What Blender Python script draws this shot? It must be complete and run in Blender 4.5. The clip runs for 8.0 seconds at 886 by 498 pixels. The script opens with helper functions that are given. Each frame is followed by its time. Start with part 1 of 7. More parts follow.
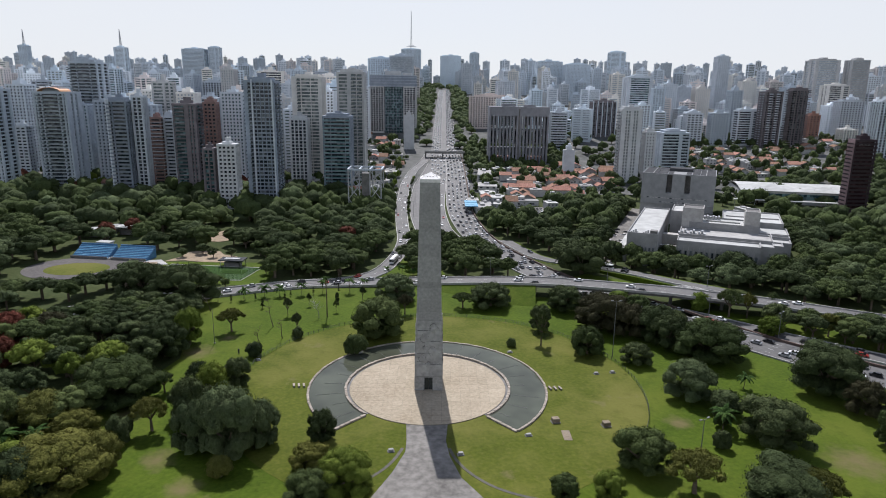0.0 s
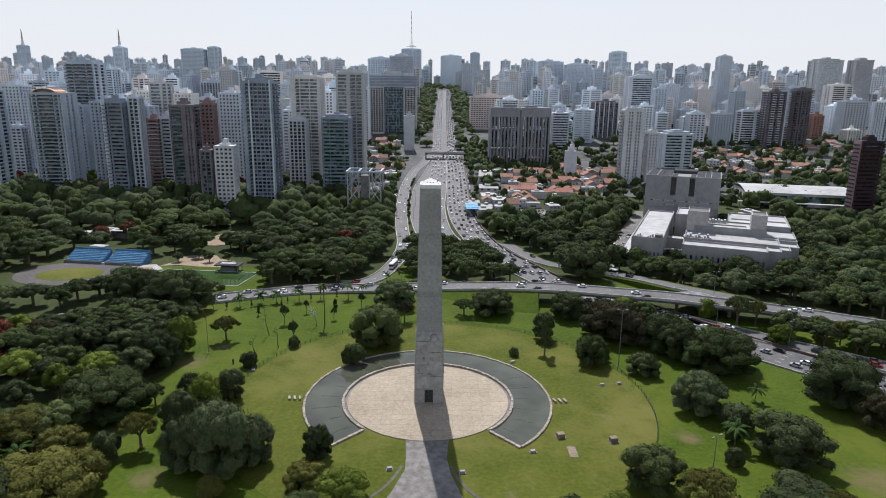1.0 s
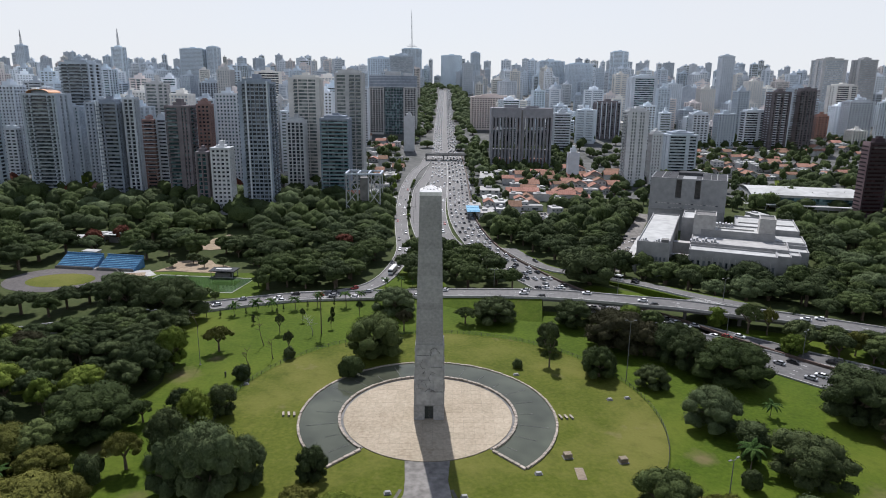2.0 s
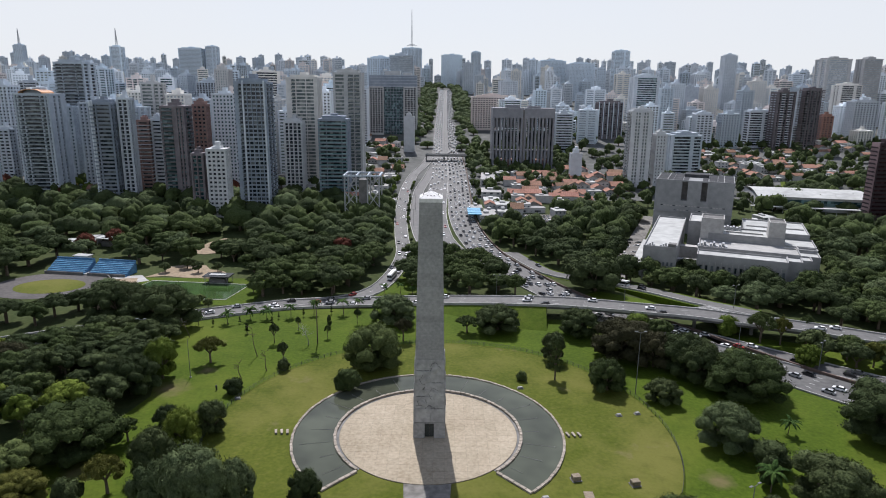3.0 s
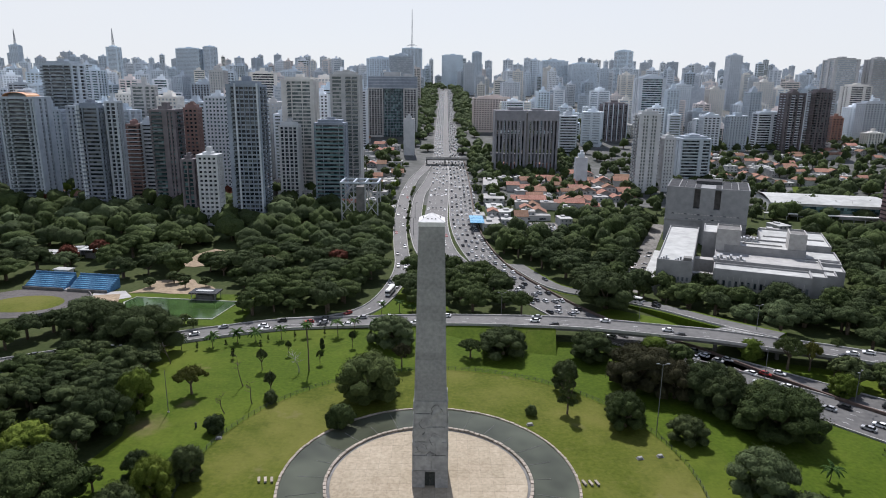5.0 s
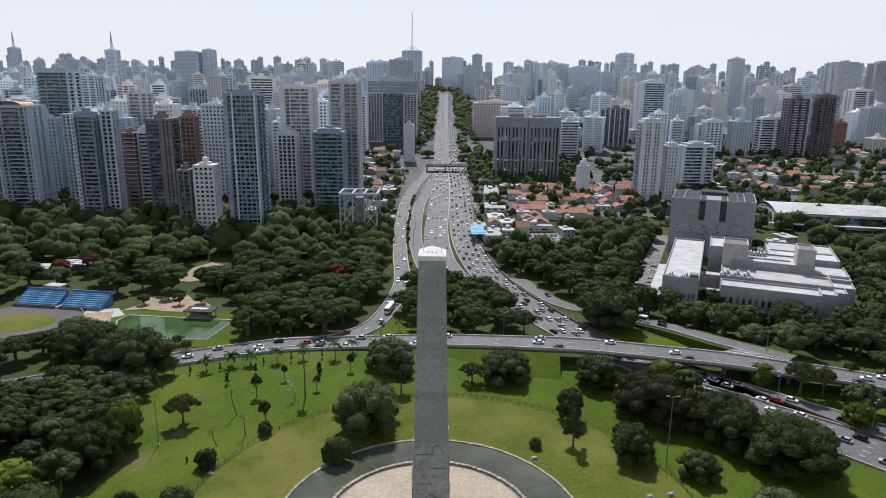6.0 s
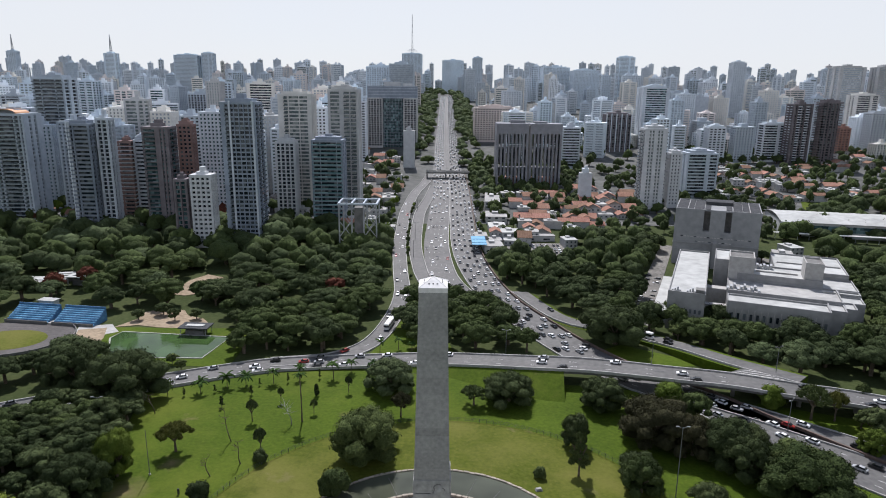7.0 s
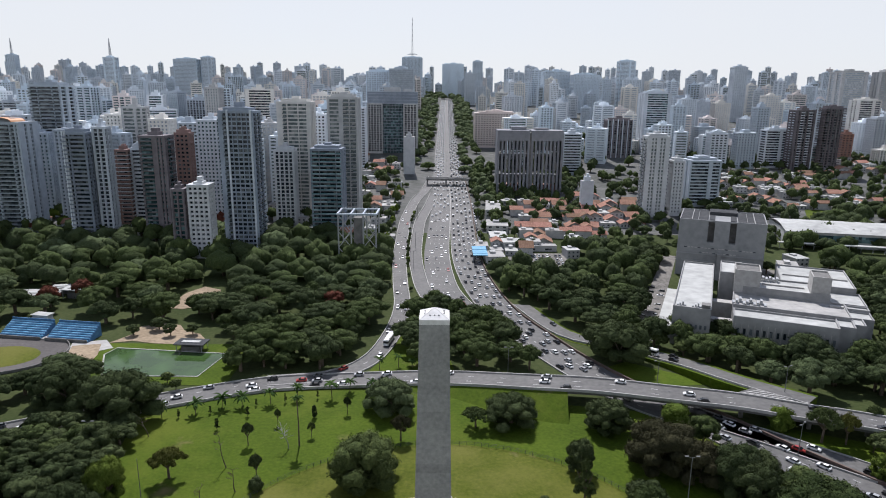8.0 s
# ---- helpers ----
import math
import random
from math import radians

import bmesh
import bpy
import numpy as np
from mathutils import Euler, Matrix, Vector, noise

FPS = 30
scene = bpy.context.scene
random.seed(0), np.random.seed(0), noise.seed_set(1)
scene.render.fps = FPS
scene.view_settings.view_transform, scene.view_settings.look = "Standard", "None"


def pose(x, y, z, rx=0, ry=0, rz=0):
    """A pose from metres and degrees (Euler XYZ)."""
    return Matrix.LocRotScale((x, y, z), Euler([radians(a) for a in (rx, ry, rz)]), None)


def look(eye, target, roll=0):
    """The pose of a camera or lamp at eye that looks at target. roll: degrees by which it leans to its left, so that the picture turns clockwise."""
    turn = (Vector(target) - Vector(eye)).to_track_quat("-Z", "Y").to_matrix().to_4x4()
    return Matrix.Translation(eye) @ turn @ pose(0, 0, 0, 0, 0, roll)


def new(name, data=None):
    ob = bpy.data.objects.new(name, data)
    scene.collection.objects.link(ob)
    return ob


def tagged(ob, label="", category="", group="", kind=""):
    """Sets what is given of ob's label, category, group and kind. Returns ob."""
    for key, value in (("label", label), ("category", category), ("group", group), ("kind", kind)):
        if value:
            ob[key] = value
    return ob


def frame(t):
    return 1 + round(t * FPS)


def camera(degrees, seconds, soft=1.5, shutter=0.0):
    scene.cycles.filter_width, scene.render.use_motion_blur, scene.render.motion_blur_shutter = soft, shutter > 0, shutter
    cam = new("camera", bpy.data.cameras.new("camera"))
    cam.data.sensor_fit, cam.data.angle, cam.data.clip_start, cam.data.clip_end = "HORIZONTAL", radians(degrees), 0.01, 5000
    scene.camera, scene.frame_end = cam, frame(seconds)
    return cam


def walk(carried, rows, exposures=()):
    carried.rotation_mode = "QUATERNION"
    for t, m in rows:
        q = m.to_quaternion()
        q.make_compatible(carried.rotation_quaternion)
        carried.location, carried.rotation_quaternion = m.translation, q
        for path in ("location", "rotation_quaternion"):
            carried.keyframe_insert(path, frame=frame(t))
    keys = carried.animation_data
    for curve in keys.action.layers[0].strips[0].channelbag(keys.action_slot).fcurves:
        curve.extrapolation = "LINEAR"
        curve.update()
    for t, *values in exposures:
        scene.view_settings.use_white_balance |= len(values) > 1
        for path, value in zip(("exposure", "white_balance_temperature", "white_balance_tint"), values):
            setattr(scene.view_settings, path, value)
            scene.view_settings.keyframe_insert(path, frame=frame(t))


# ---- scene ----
EXPOSURE, KELVIN = 0.13, 5950
cam = camera(69.03, 8.0, soft=1.0)
# seconds, place in metres, pitch, roll and yaw in degrees
ROWS = [
    (0.0, 3.31, -201.27, 96.78, -13.742, -0.716, -0.094),
    (0.5, 3.26, -197.74, 97.15, -13.744, -0.705, -0.077),
    (1.0, 3.20, -193.59, 97.55, -13.754, -0.694, -0.062),
    (1.5, 3.14, -188.90, 97.96, -13.768, -0.683, -0.047),
    (3.0, 2.88, -173.57, 98.56, -13.821, -0.654, -0.009),
    (3.5, 2.78, -168.26, 98.66, -13.836, -0.645, 0.001),
    (4.0, 2.67, -162.87, 98.95, -13.845, -0.637, 0.011),
    (4.5, 2.54, -157.67, 99.18, -13.847, -0.629, 0.019),
    (6.0, 2.12, -143.48, 106.61, -13.792, -0.608, 0.037),
    (6.5, 1.95, -139.24, 108.90, -13.746, -0.602, 0.041),
    (7.0, 1.78, -135.45, 111.33, -13.682, -0.596, 0.043),
    (7.5, 1.60, -131.81, 113.95, -13.600, -0.591, 0.045),
    (8.0, 1.41, -128.57, 115.61, -13.496, -0.586, 0.045),
]
walk(cam, [(t, pose(x, y, z, 90 + p, r, w)) for t, x, y, z, p, r, w in ROWS], exposures=((0.0, EXPOSURE, KELVIN, 16), (8.0, EXPOSURE, KELVIN, 16)))

import mathutils

# ---- daylight: high sun ahead of the camera, bright thin cloud ----
SUN_ELEVATION, SUN_AZIMUTH = radians(53.5), radians(-7.0)   # azimuth from +y, clockwise
world = bpy.data.worlds.new("daylight")
scene.world = world
world.use_nodes = True
wn = world.node_tree
wn.nodes.clear()
sky = wn.nodes.new("ShaderNodeTexSky")
sky.sky_type, sky.sun_disc = "NISHITA", False
sky.sun_elevation, sky.sun_rotation = SUN_ELEVATION, SUN_AZIMUTH
sky.air_density, sky.dust_density, sky.ozone_density, sky.altitude = 1.0, 1.6, 1.2, 760
# thin high cloud all over the sky
veil = wn.nodes.new("ShaderNodeMix")
veil.data_type = "RGBA"
cloud = wn.nodes.new("ShaderNodeTexNoise")
cloud.inputs["Scale"].default_value, cloud.inputs["Detail"].default_value = 2.2, 6
spread = wn.nodes.new("ShaderNodeMapRange")
spread.inputs["From Min"].default_value, spread.inputs["From Max"].default_value = 0.3, 0.7
spread.inputs["To Min"].default_value, spread.inputs["To Max"].default_value = 0.86, 0.99
wn.links.new(cloud.outputs["Fac"], spread.inputs["Value"])
# the haze thins out from the horizon to the top of the sky
way, up = wn.nodes.new("ShaderNodeTexCoord"), wn.nodes.new("ShaderNodeSeparateXYZ")
wn.links.new(way.outputs["Generated"], up.inputs[0])
thin = wn.nodes.new("ShaderNodeMapRange")
thin.inputs["From Min"].default_value, thin.inputs["From Max"].default_value = 0.2, 0.7
thin.inputs["To Min"].default_value, thin.inputs["To Max"].default_value = 1.0, 0.18
wn.links.new(up.outputs["Z"], thin.inputs["Value"])
haze = wn.nodes.new("ShaderNodeMath")
haze.operation = "MULTIPLY"
wn.links.new(spread.outputs[0], haze.inputs[0])
wn.links.new(thin.outputs[0], haze.inputs[1])
wn.links.new(haze.outputs[0], veil.inputs["Factor"])
wn.links.new(sky.outputs[0], veil.inputs["A"])
veil.inputs["B"].default_value = (6.85, 6.9, 6.45, 1)
shade = wn.nodes.new("ShaderNodeBackground")
shade.inputs["Strength"].default_value = 0.112
wout = wn.nodes.new("ShaderNodeOutputWorld")
wn.links.new(veil.outputs["Result"], shade.inputs["Color"])
wn.links.new(shade.outputs[0], wout.inputs["Surface"])
sun = new("sun", bpy.data.lights.new("sun", "SUN"))
sun.data.energy, sun.data.angle, sun.data.color = 5.0, radians(0.55), (1.0, 0.95, 0.86)
sun.matrix_world = look(400 * Vector((math.sin(SUN_AZIMUTH) * math.cos(SUN_ELEVATION), math.cos(SUN_AZIMUTH) * math.cos(SUN_ELEVATION), math.sin(SUN_ELEVATION))), (0, 0, 0))


# ---- materials ----
def surface(name, low, high, rough=0.8, grain=1.0, patch=0.08, bump=0.3, metal=0.0, spread=0.0, spec=0.3, island=0.0):
    """A weathered surface: two scales of noise between two colours, fine relief, and a spread of tone from object to object."""
    m = bpy.data.materials.new(name)
    m.use_nodes = True
    t = m.node_tree
    n, l = t.nodes, t.links
    b = n["Principled BSDF"]
    where = n.new("ShaderNodeNewGeometry")
    fine, wide = n.new("ShaderNodeTexNoise"), n.new("ShaderNodeTexNoise")
    fine.inputs["Scale"].default_value, wide.inputs["Scale"].default_value = grain, patch
    fine.inputs["Detail"].default_value, wide.inputs["Detail"].default_value = 6, 5
    l.new(where.outputs["Position"], fine.inputs["Vector"])
    l.new(where.outputs["Position"], wide.inputs["Vector"])
    add = n.new("ShaderNodeMath")
    add.operation = "MULTIPLY_ADD"
    l.new(fine.outputs["Fac"], add.inputs[0])
    add.inputs[1].default_value = 0.55
    half = n.new("ShaderNodeMath")
    half.operation = "MULTIPLY"
    half.inputs[1].default_value = 0.45
    l.new(wide.outputs["Fac"], half.inputs[0])
    l.new(half.outputs[0], add.inputs[2])
    ramp = n.new("ShaderNodeValToRGB")
    ramp.color_ramp.elements[0].position, ramp.color_ramp.elements[1].position = 0.34, 0.66
    ramp.color_ramp.elements[0].color, ramp.color_ramp.elements[1].color = (*low, 1), (*high, 1)
    l.new(add.outputs[0], ramp.inputs[0])
    colour = ramp.outputs[0]
    if spread or island:
        tone = n.new("ShaderNodeHueSaturation")
        scale = n.new("ShaderNodeMapRange")
        source = n.new("ShaderNodeObjectInfo").outputs["Random"] if spread else where.outputs["Random Per Island"]
        l.new(source, scale.inputs["Value"])
        amount = spread or island
        scale.inputs["To Min"].default_value, scale.inputs["To Max"].default_value = 1 - amount, 1 + amount
        l.new(scale.outputs[0], tone.inputs["Value"])
        hue = n.new("ShaderNodeMapRange")
        l.new(source, hue.inputs["Value"])
        hue.inputs["To Min"].default_value, hue.inputs["To Max"].default_value = 0.5 + 0.04 * amount, 0.5 - 0.04 * amount
        l.new(hue.outputs[0], tone.inputs["Hue"])
        l.new(colour, tone.inputs["Color"])
        colour = tone.outputs[0]
    l.new(colour, b.inputs["Base Color"])
    b.inputs["Roughness"].default_value, b.inputs["Metallic"].default_value = rough, metal
    b.inputs["Specular IOR Level"].default_value = spec
    if bump:
        relief = n.new("ShaderNodeBump")
        relief.inputs["Strength"].default_value, relief.inputs["Distance"].default_value = min(bump, 1.0), 0.1
        l.new(fine.outputs["Fac"], relief.inputs["Height"])
        l.new(relief.outputs[0], b.inputs["Normal"])
    return m


def leafy(name, low, high, clear=0.04, spread=0.25):
    """Leaves: colour differs from tree to tree and from clump to clump; some light passes through."""
    m = surface(name, low, high, 0.8, 0.9, 0.045, 0.0, spread=spread, spec=0.05)
    t = m.node_tree
    n, l = t.nodes, t.links
    b = n["Principled BSDF"]
    own = b.inputs["Base Color"].links[0].from_socket
    tone = n.new("ShaderNodeHueSaturation")
    where = n.new("ShaderNodeNewGeometry")
    rng = n.new("ShaderNodeMapRange")
    l.new(where.outputs["Random Per Island"], rng.inputs["Value"])
    rng.inputs["To Min"].default_value, rng.inputs["To Max"].default_value = 0.84, 1.16
    ruffle = n.new("ShaderNodeTexNoise")
    ruffle.inputs["Scale"].default_value, ruffle.inputs["Detail"].default_value, ruffle.inputs["Roughness"].default_value = 1.5, 4, 0.65
    l.new(where.outputs["Position"], ruffle.inputs["Vector"])
    relief = n.new("ShaderNodeBump")
    relief.inputs["Strength"].default_value, relief.inputs["Distance"].default_value = 1.0, 0.9
    l.new(ruffle.outputs["Fac"], relief.inputs["Height"])
    l.new(relief.outputs[0], b.inputs["Normal"])
    l.new(rng.outputs[0], tone.inputs["Value"])
    l.new(own, tone.inputs["Color"])
    l.new(tone.outputs[0], b.inputs["Base Color"])
    thin = n.new("ShaderNodeBsdfTranslucent")
    l.new(tone.outputs[0], thin.inputs["Color"])
    mix = n.new("ShaderNodeMixShader")
    mix.inputs[0].default_value = clear
    l.new(b.outputs[0], mix.inputs[1])
    l.new(thin.outputs[0], mix.inputs[2])
    l.new(mix.outputs[0], n["Material Output"].inputs["Surface"])
    return m


def glazing(name, dark, pale, floor=3.0, bay=2.4, share=0.8, rough=0.12):
    """Window glass over dim rooms: from pane to pane darker, or paler where blinds are drawn."""
    m = bpy.data.materials.new(name)
    m.use_nodes = True
    t = m.node_tree
    n, l = t.nodes, t.links
    b = n["Principled BSDF"]
    where = n.new("ShaderNodeTexCoord")
    cell = n.new("ShaderNodeVectorMath")
    cell.operation = "DIVIDE"
    cell.inputs[1].default_value = (bay, bay, floor)
    l.new(where.outputs["Object"], cell.inputs[0])
    snap = n.new("ShaderNodeVectorMath")
    snap.operation = "FLOOR"
    l.new(cell.outputs[0], snap.inputs[0])
    white = n.new("ShaderNodeTexWhiteNoise")
    l.new(snap.outputs[0], white.inputs["Vector"])
    ramp = n.new("ShaderNodeValToRGB")
    ramp.color_ramp.interpolation = "LINEAR"
    ramp.color_ramp.elements[0].position, ramp.color_ramp.elements[1].position = share * 0.6, 1.0
    ramp.color_ramp.elements[0].color, ramp.color_ramp.elements[1].color = (*dark, 1), (*pale, 1)
    l.new(white.outputs["Value"], ramp.inputs[0])
    l.new(ramp.outputs[0], b.inputs["Base Color"])
    b.inputs["Roughness"].default_value = rough
    b.inputs["Specular IOR Level"].default_value = 0.4
    return m


def turf(name, low, high, dry, bare, worn=()):
    """Grass with paler dry patches and a few worn spots; worn: the places and sizes of trodden ones."""
    m = surface(name, low, high, 0.9, 0.8, 0.045, 0.5, spec=0.1)
    n, l = m.node_tree.nodes, m.node_tree.links
    b = n["Principled BSDF"]
    own = b.inputs["Base Color"].links[0].from_socket
    where = n.new("ShaderNodeNewGeometry")
    deep = tuple(0.55 * v for v in low)
    for colour, size, start, stop, most in ((dry, 0.022, 0.48, 0.66, 0.8), (deep, 0.16, 0.54, 0.74, 0.35), (dry, 0.42, 0.55, 0.74, 0.5), (deep, 1.3, 0.55, 0.78, 0.3), (bare, 0.05, 0.63, 0.74, 0.75)):
        spots = n.new("ShaderNodeTexNoise")
        spots.inputs["Scale"].default_value, spots.inputs["Detail"].default_value, spots.inputs["Roughness"].default_value = size, 7, 0.6
        l.new(where.outputs["Position"], spots.inputs["Vector"])
        amount = n.new("ShaderNodeMapRange")
        amount.inputs["From Min"].default_value, amount.inputs["From Max"].default_value, amount.inputs["To Max"].default_value = start, stop, most
        l.new(spots.outputs["Fac"], amount.inputs["Value"])
        mix = n.new("ShaderNodeMix")
        mix.data_type = "RGBA"
        l.new(amount.outputs[0], mix.inputs["Factor"])
        l.new(own, mix.inputs["A"])
        mix.inputs["B"].default_value = (*colour, 1)
        own = mix.outputs["Result"]
    for x, y, size in worn:
        ragged, away = n.new("ShaderNodeTexNoise"), n.new("ShaderNodeVectorMath")
        ragged.inputs["Scale"].default_value, ragged.inputs["Detail"].default_value = 0.25, 6
        l.new(where.outputs["Position"], ragged.inputs["Vector"])
        away.operation, away.inputs[1].default_value = "DISTANCE", (x, y, 0.1)
        l.new(where.outputs["Position"], away.inputs[0])
        reach = n.new("ShaderNodeMath")
        reach.operation, reach.inputs[1].default_value = "MULTIPLY_ADD", 1.4 * size
        l.new(ragged.outputs["Fac"], reach.inputs[0])
        l.new(away.outputs["Value"], reach.inputs[2])
        amount = n.new("ShaderNodeMapRange")
        amount.inputs["From Min"].default_value, amount.inputs["From Max"].default_value = 1.7 * size, 0.7 * size
        amount.inputs["To Max"].default_value = 0.75
        l.new(reach.outputs[0], amount.inputs["Value"])
        mix = n.new("ShaderNodeMix")
        mix.data_type = "RGBA"
        l.new(amount.outputs[0], mix.inputs["Factor"])
        l.new(own, mix.inputs["A"])
        mix.inputs["B"].default_value = (*bare, 1)
        own = mix.outputs["Result"]
    l.new(own, b.inputs["Base Color"])
    return m


WORN_SPOTS = ((-71.6, -47, 6), (-91.5, -22.5, 6), (-88, 26, 8), (-80, 40, 4), (76.2, -23.8, 5), (118, -45, 10), (-60, -60, 6))
GRASS = turf("grass", (0.034, 0.059, 0.003), (0.070, 0.106, 0.007), (0.090, 0.111, 0.013), (0.15, 0.115, 0.06), WORN_SPOTS)
LAWN = turf("mown_grass", (0.050, 0.067, 0.006), (0.096, 0.110, 0.014), (0.128, 0.124, 0.030), (0.15, 0.122, 0.065))
SOIL = surface("park_soil", (0.028, 0.042, 0.012), (0.060, 0.072, 0.026), 0.95, 0.5, 0.04, 0.5, spec=0.1)
SAND = surface("sand", (0.19, 0.15, 0.10), (0.36, 0.285, 0.20), 0.95, 0.5, 0.08, 0.3, spec=0.1)
TOWN = surface("town_ground", (0.045, 0.05, 0.042), (0.135, 0.135, 0.128), 0.9, 0.12, 0.02, 0.2, spec=0.2)
OLDROAD = surface("worn_asphalt", (0.066, 0.065, 0.063), (0.125, 0.122, 0.116), 0.7, 0.5, 0.05, 0.15, spec=0.3)
PAINT = surface("road_paint", (0.45, 0.45, 0.43), (0.62, 0.62, 0.6), 0.7, 2.0, 0.3, 0.0)
CONCRETE = surface("concrete", (0.28, 0.275, 0.26), (0.42, 0.41, 0.39), 0.85, 0.5, 0.08, 0.2)
DARKCON = surface("dark_concrete", (0.10, 0.10, 0.095), (0.2, 0.195, 0.185), 0.9, 0.4, 0.08, 0.2)
GRANITE = surface("granite", (0.20, 0.20, 0.195), (0.34, 0.335, 0.32), 0.75, 1.2, 0.12, 0.3, spread=0.08)
RELIEF = surface("carved_travertine", (0.22, 0.22, 0.215), (0.42, 0.415, 0.40), 0.8, 0.7, 0.25, 0.6)
# dark tone for painted groove shadow, weathered joints and cap vents
DARKSTONE = surface("groove_shade_stain", (0.07, 0.07, 0.068), (0.145, 0.143, 0.138), 0.9, 1.0, 0.3, 0.3)
BROWNSTONE = surface("brown_stone", (0.15, 0.12, 0.085), (0.26, 0.215, 0.155), 0.9, 1.5, 0.3, 0.3, spread=0.15)
CAPSTONE = surface("white_marble", (0.55, 0.54, 0.52), (0.75, 0.74, 0.72), 0.6, 1.0, 0.2, 0.2)
PAVING = surface("warm_paving", (0.235, 0.193, 0.130), (0.378, 0.324, 0.238), 0.85, 1.1, 0.06, 0.15, spread=0.045)
JOINT = surface("sandy_joint", (0.17, 0.145, 0.105), (0.24, 0.205, 0.155), 0.9, 1.0, 0.1, 0.1)
CINDER = surface("cinder", (0.068, 0.063, 0.060), (0.118, 0.108, 0.102), 0.95, 0.6, 0.08, 0.2)
FORECOURT = surface("grey_paving", (0.082, 0.077, 0.068), (0.235, 0.222, 0.20), 0.85, 0.5, 0.09, 0.2)
PATH = surface("mossy_path", (0.065, 0.063, 0.048), (0.125, 0.118, 0.092), 0.9, 0.8, 0.12, 0.2)
KERBSTONE = surface("kerb_stone", (0.21, 0.18, 0.145), (0.37, 0.325, 0.265), 0.85, 1.2, 0.2, 0.3, spread=0.2)
POOLBED = surface("pool_bed", (0.05, 0.06, 0.045), (0.11, 0.115, 0.085), 0.9, 0.3, 0.06, 0.2)
BARRIER = surface("rusty_barrier", (0.085, 0.06, 0.05), (0.15, 0.11, 0.09), 0.9, 0.8, 0.1, 0.2)
BARK = surface("bark", (0.06, 0.045, 0.03), (0.15, 0.12, 0.09), 0.95, 2.0, 0.3, 0.5)
METAL = surface("painted_metal", (0.30, 0.31, 0.32), (0.42, 0.43, 0.44), 0.5, 2.0, 0.3, 0.0, metal=0.3)
POLEGREY = surface("grey_pole_paint", (0.10, 0.105, 0.105), (0.16, 0.165, 0.165), 0.6, 2.0, 0.3, 0.0)
DARKMETAL = surface("dark_metal", (0.03, 0.035, 0.03), (0.07, 0.075, 0.07), 0.6, 2.0, 0.3, 0.0)
WHITEROOF = surface("white_roof", (0.29, 0.295, 0.28), (0.45, 0.455, 0.435), 0.7, 0.2, 0.05, 0.1)
GREYROOF = surface("grey_roof", (0.22, 0.22, 0.21), (0.40, 0.39, 0.37), 0.85, 0.3, 0.06, 0.1)
DARKROOF = surface("dark_roof_felt", (0.045, 0.047, 0.05), (0.09, 0.092, 0.095), 1.0, 0.5, 0.1, 0.1, spec=0.05)
HALLCON = surface("hall_concrete", (0.20, 0.205, 0.21), (0.29, 0.295, 0.295), 0.85, 0.3, 0.06, 0.15)
PALECON = surface("pale_concrete", (0.21, 0.21, 0.208), (0.31, 0.31, 0.305), 0.85, 0.3, 0.06, 0.1)
WHITEWALL = surface("white_render", (0.34, 0.34, 0.335), (0.50, 0.50, 0.49), 0.85, 0.3, 0.06, 0.1, spread=0.12)
BLUESEAT = surface("blue_paint", (0.04, 0.12, 0.24), (0.09, 0.21, 0.36), 0.6, 0.8, 0.2, 0.0)
BLUEROOF = surface("blue_sheet", (0.07, 0.24, 0.40), (0.14, 0.36, 0.54), 0.5, 0.8, 0.2, 0.0)
TILE = surface("clay_tile", (0.19, 0.095, 0.062), (0.33, 0.185, 0.128), 0.9, 0.7, 0.12, 0.4, spread=0.3)
RUBBER = surface("rubber", (0.02, 0.02, 0.02), (0.035, 0.035, 0.035), 0.8, 3.0, 0.5, 0.0)
GLASSCAR = glazing("car_glass", (0.015, 0.018, 0.02), (0.04, 0.045, 0.05), 5, 5, 0.9, 0.05)
LEAVES = [leafy("leaves_deep", (0.032, 0.046, 0.018), (0.074, 0.095, 0.038)),
          leafy("leaves_mid", (0.040, 0.058, 0.019), (0.094, 0.121, 0.041)),
          leafy("leaves_bright", (0.070, 0.106, 0.015), (0.146, 0.186, 0.032)),
          leafy("leaves_olive", (0.062, 0.070, 0.014), (0.136, 0.138, 0.034)),
          leafy("leaves_grey", (0.062, 0.086, 0.036), (0.130, 0.160, 0.074)),
          leafy("leaves_brown", (0.030, 0.031, 0.015), (0.062, 0.059, 0.030)),
          leafy("leaves_red", (0.07, 0.026, 0.018), (0.19, 0.062, 0.042))]
PALMLEAF = leafy("palm_leaf", (0.03, 0.065, 0.015), (0.07, 0.12, 0.03))


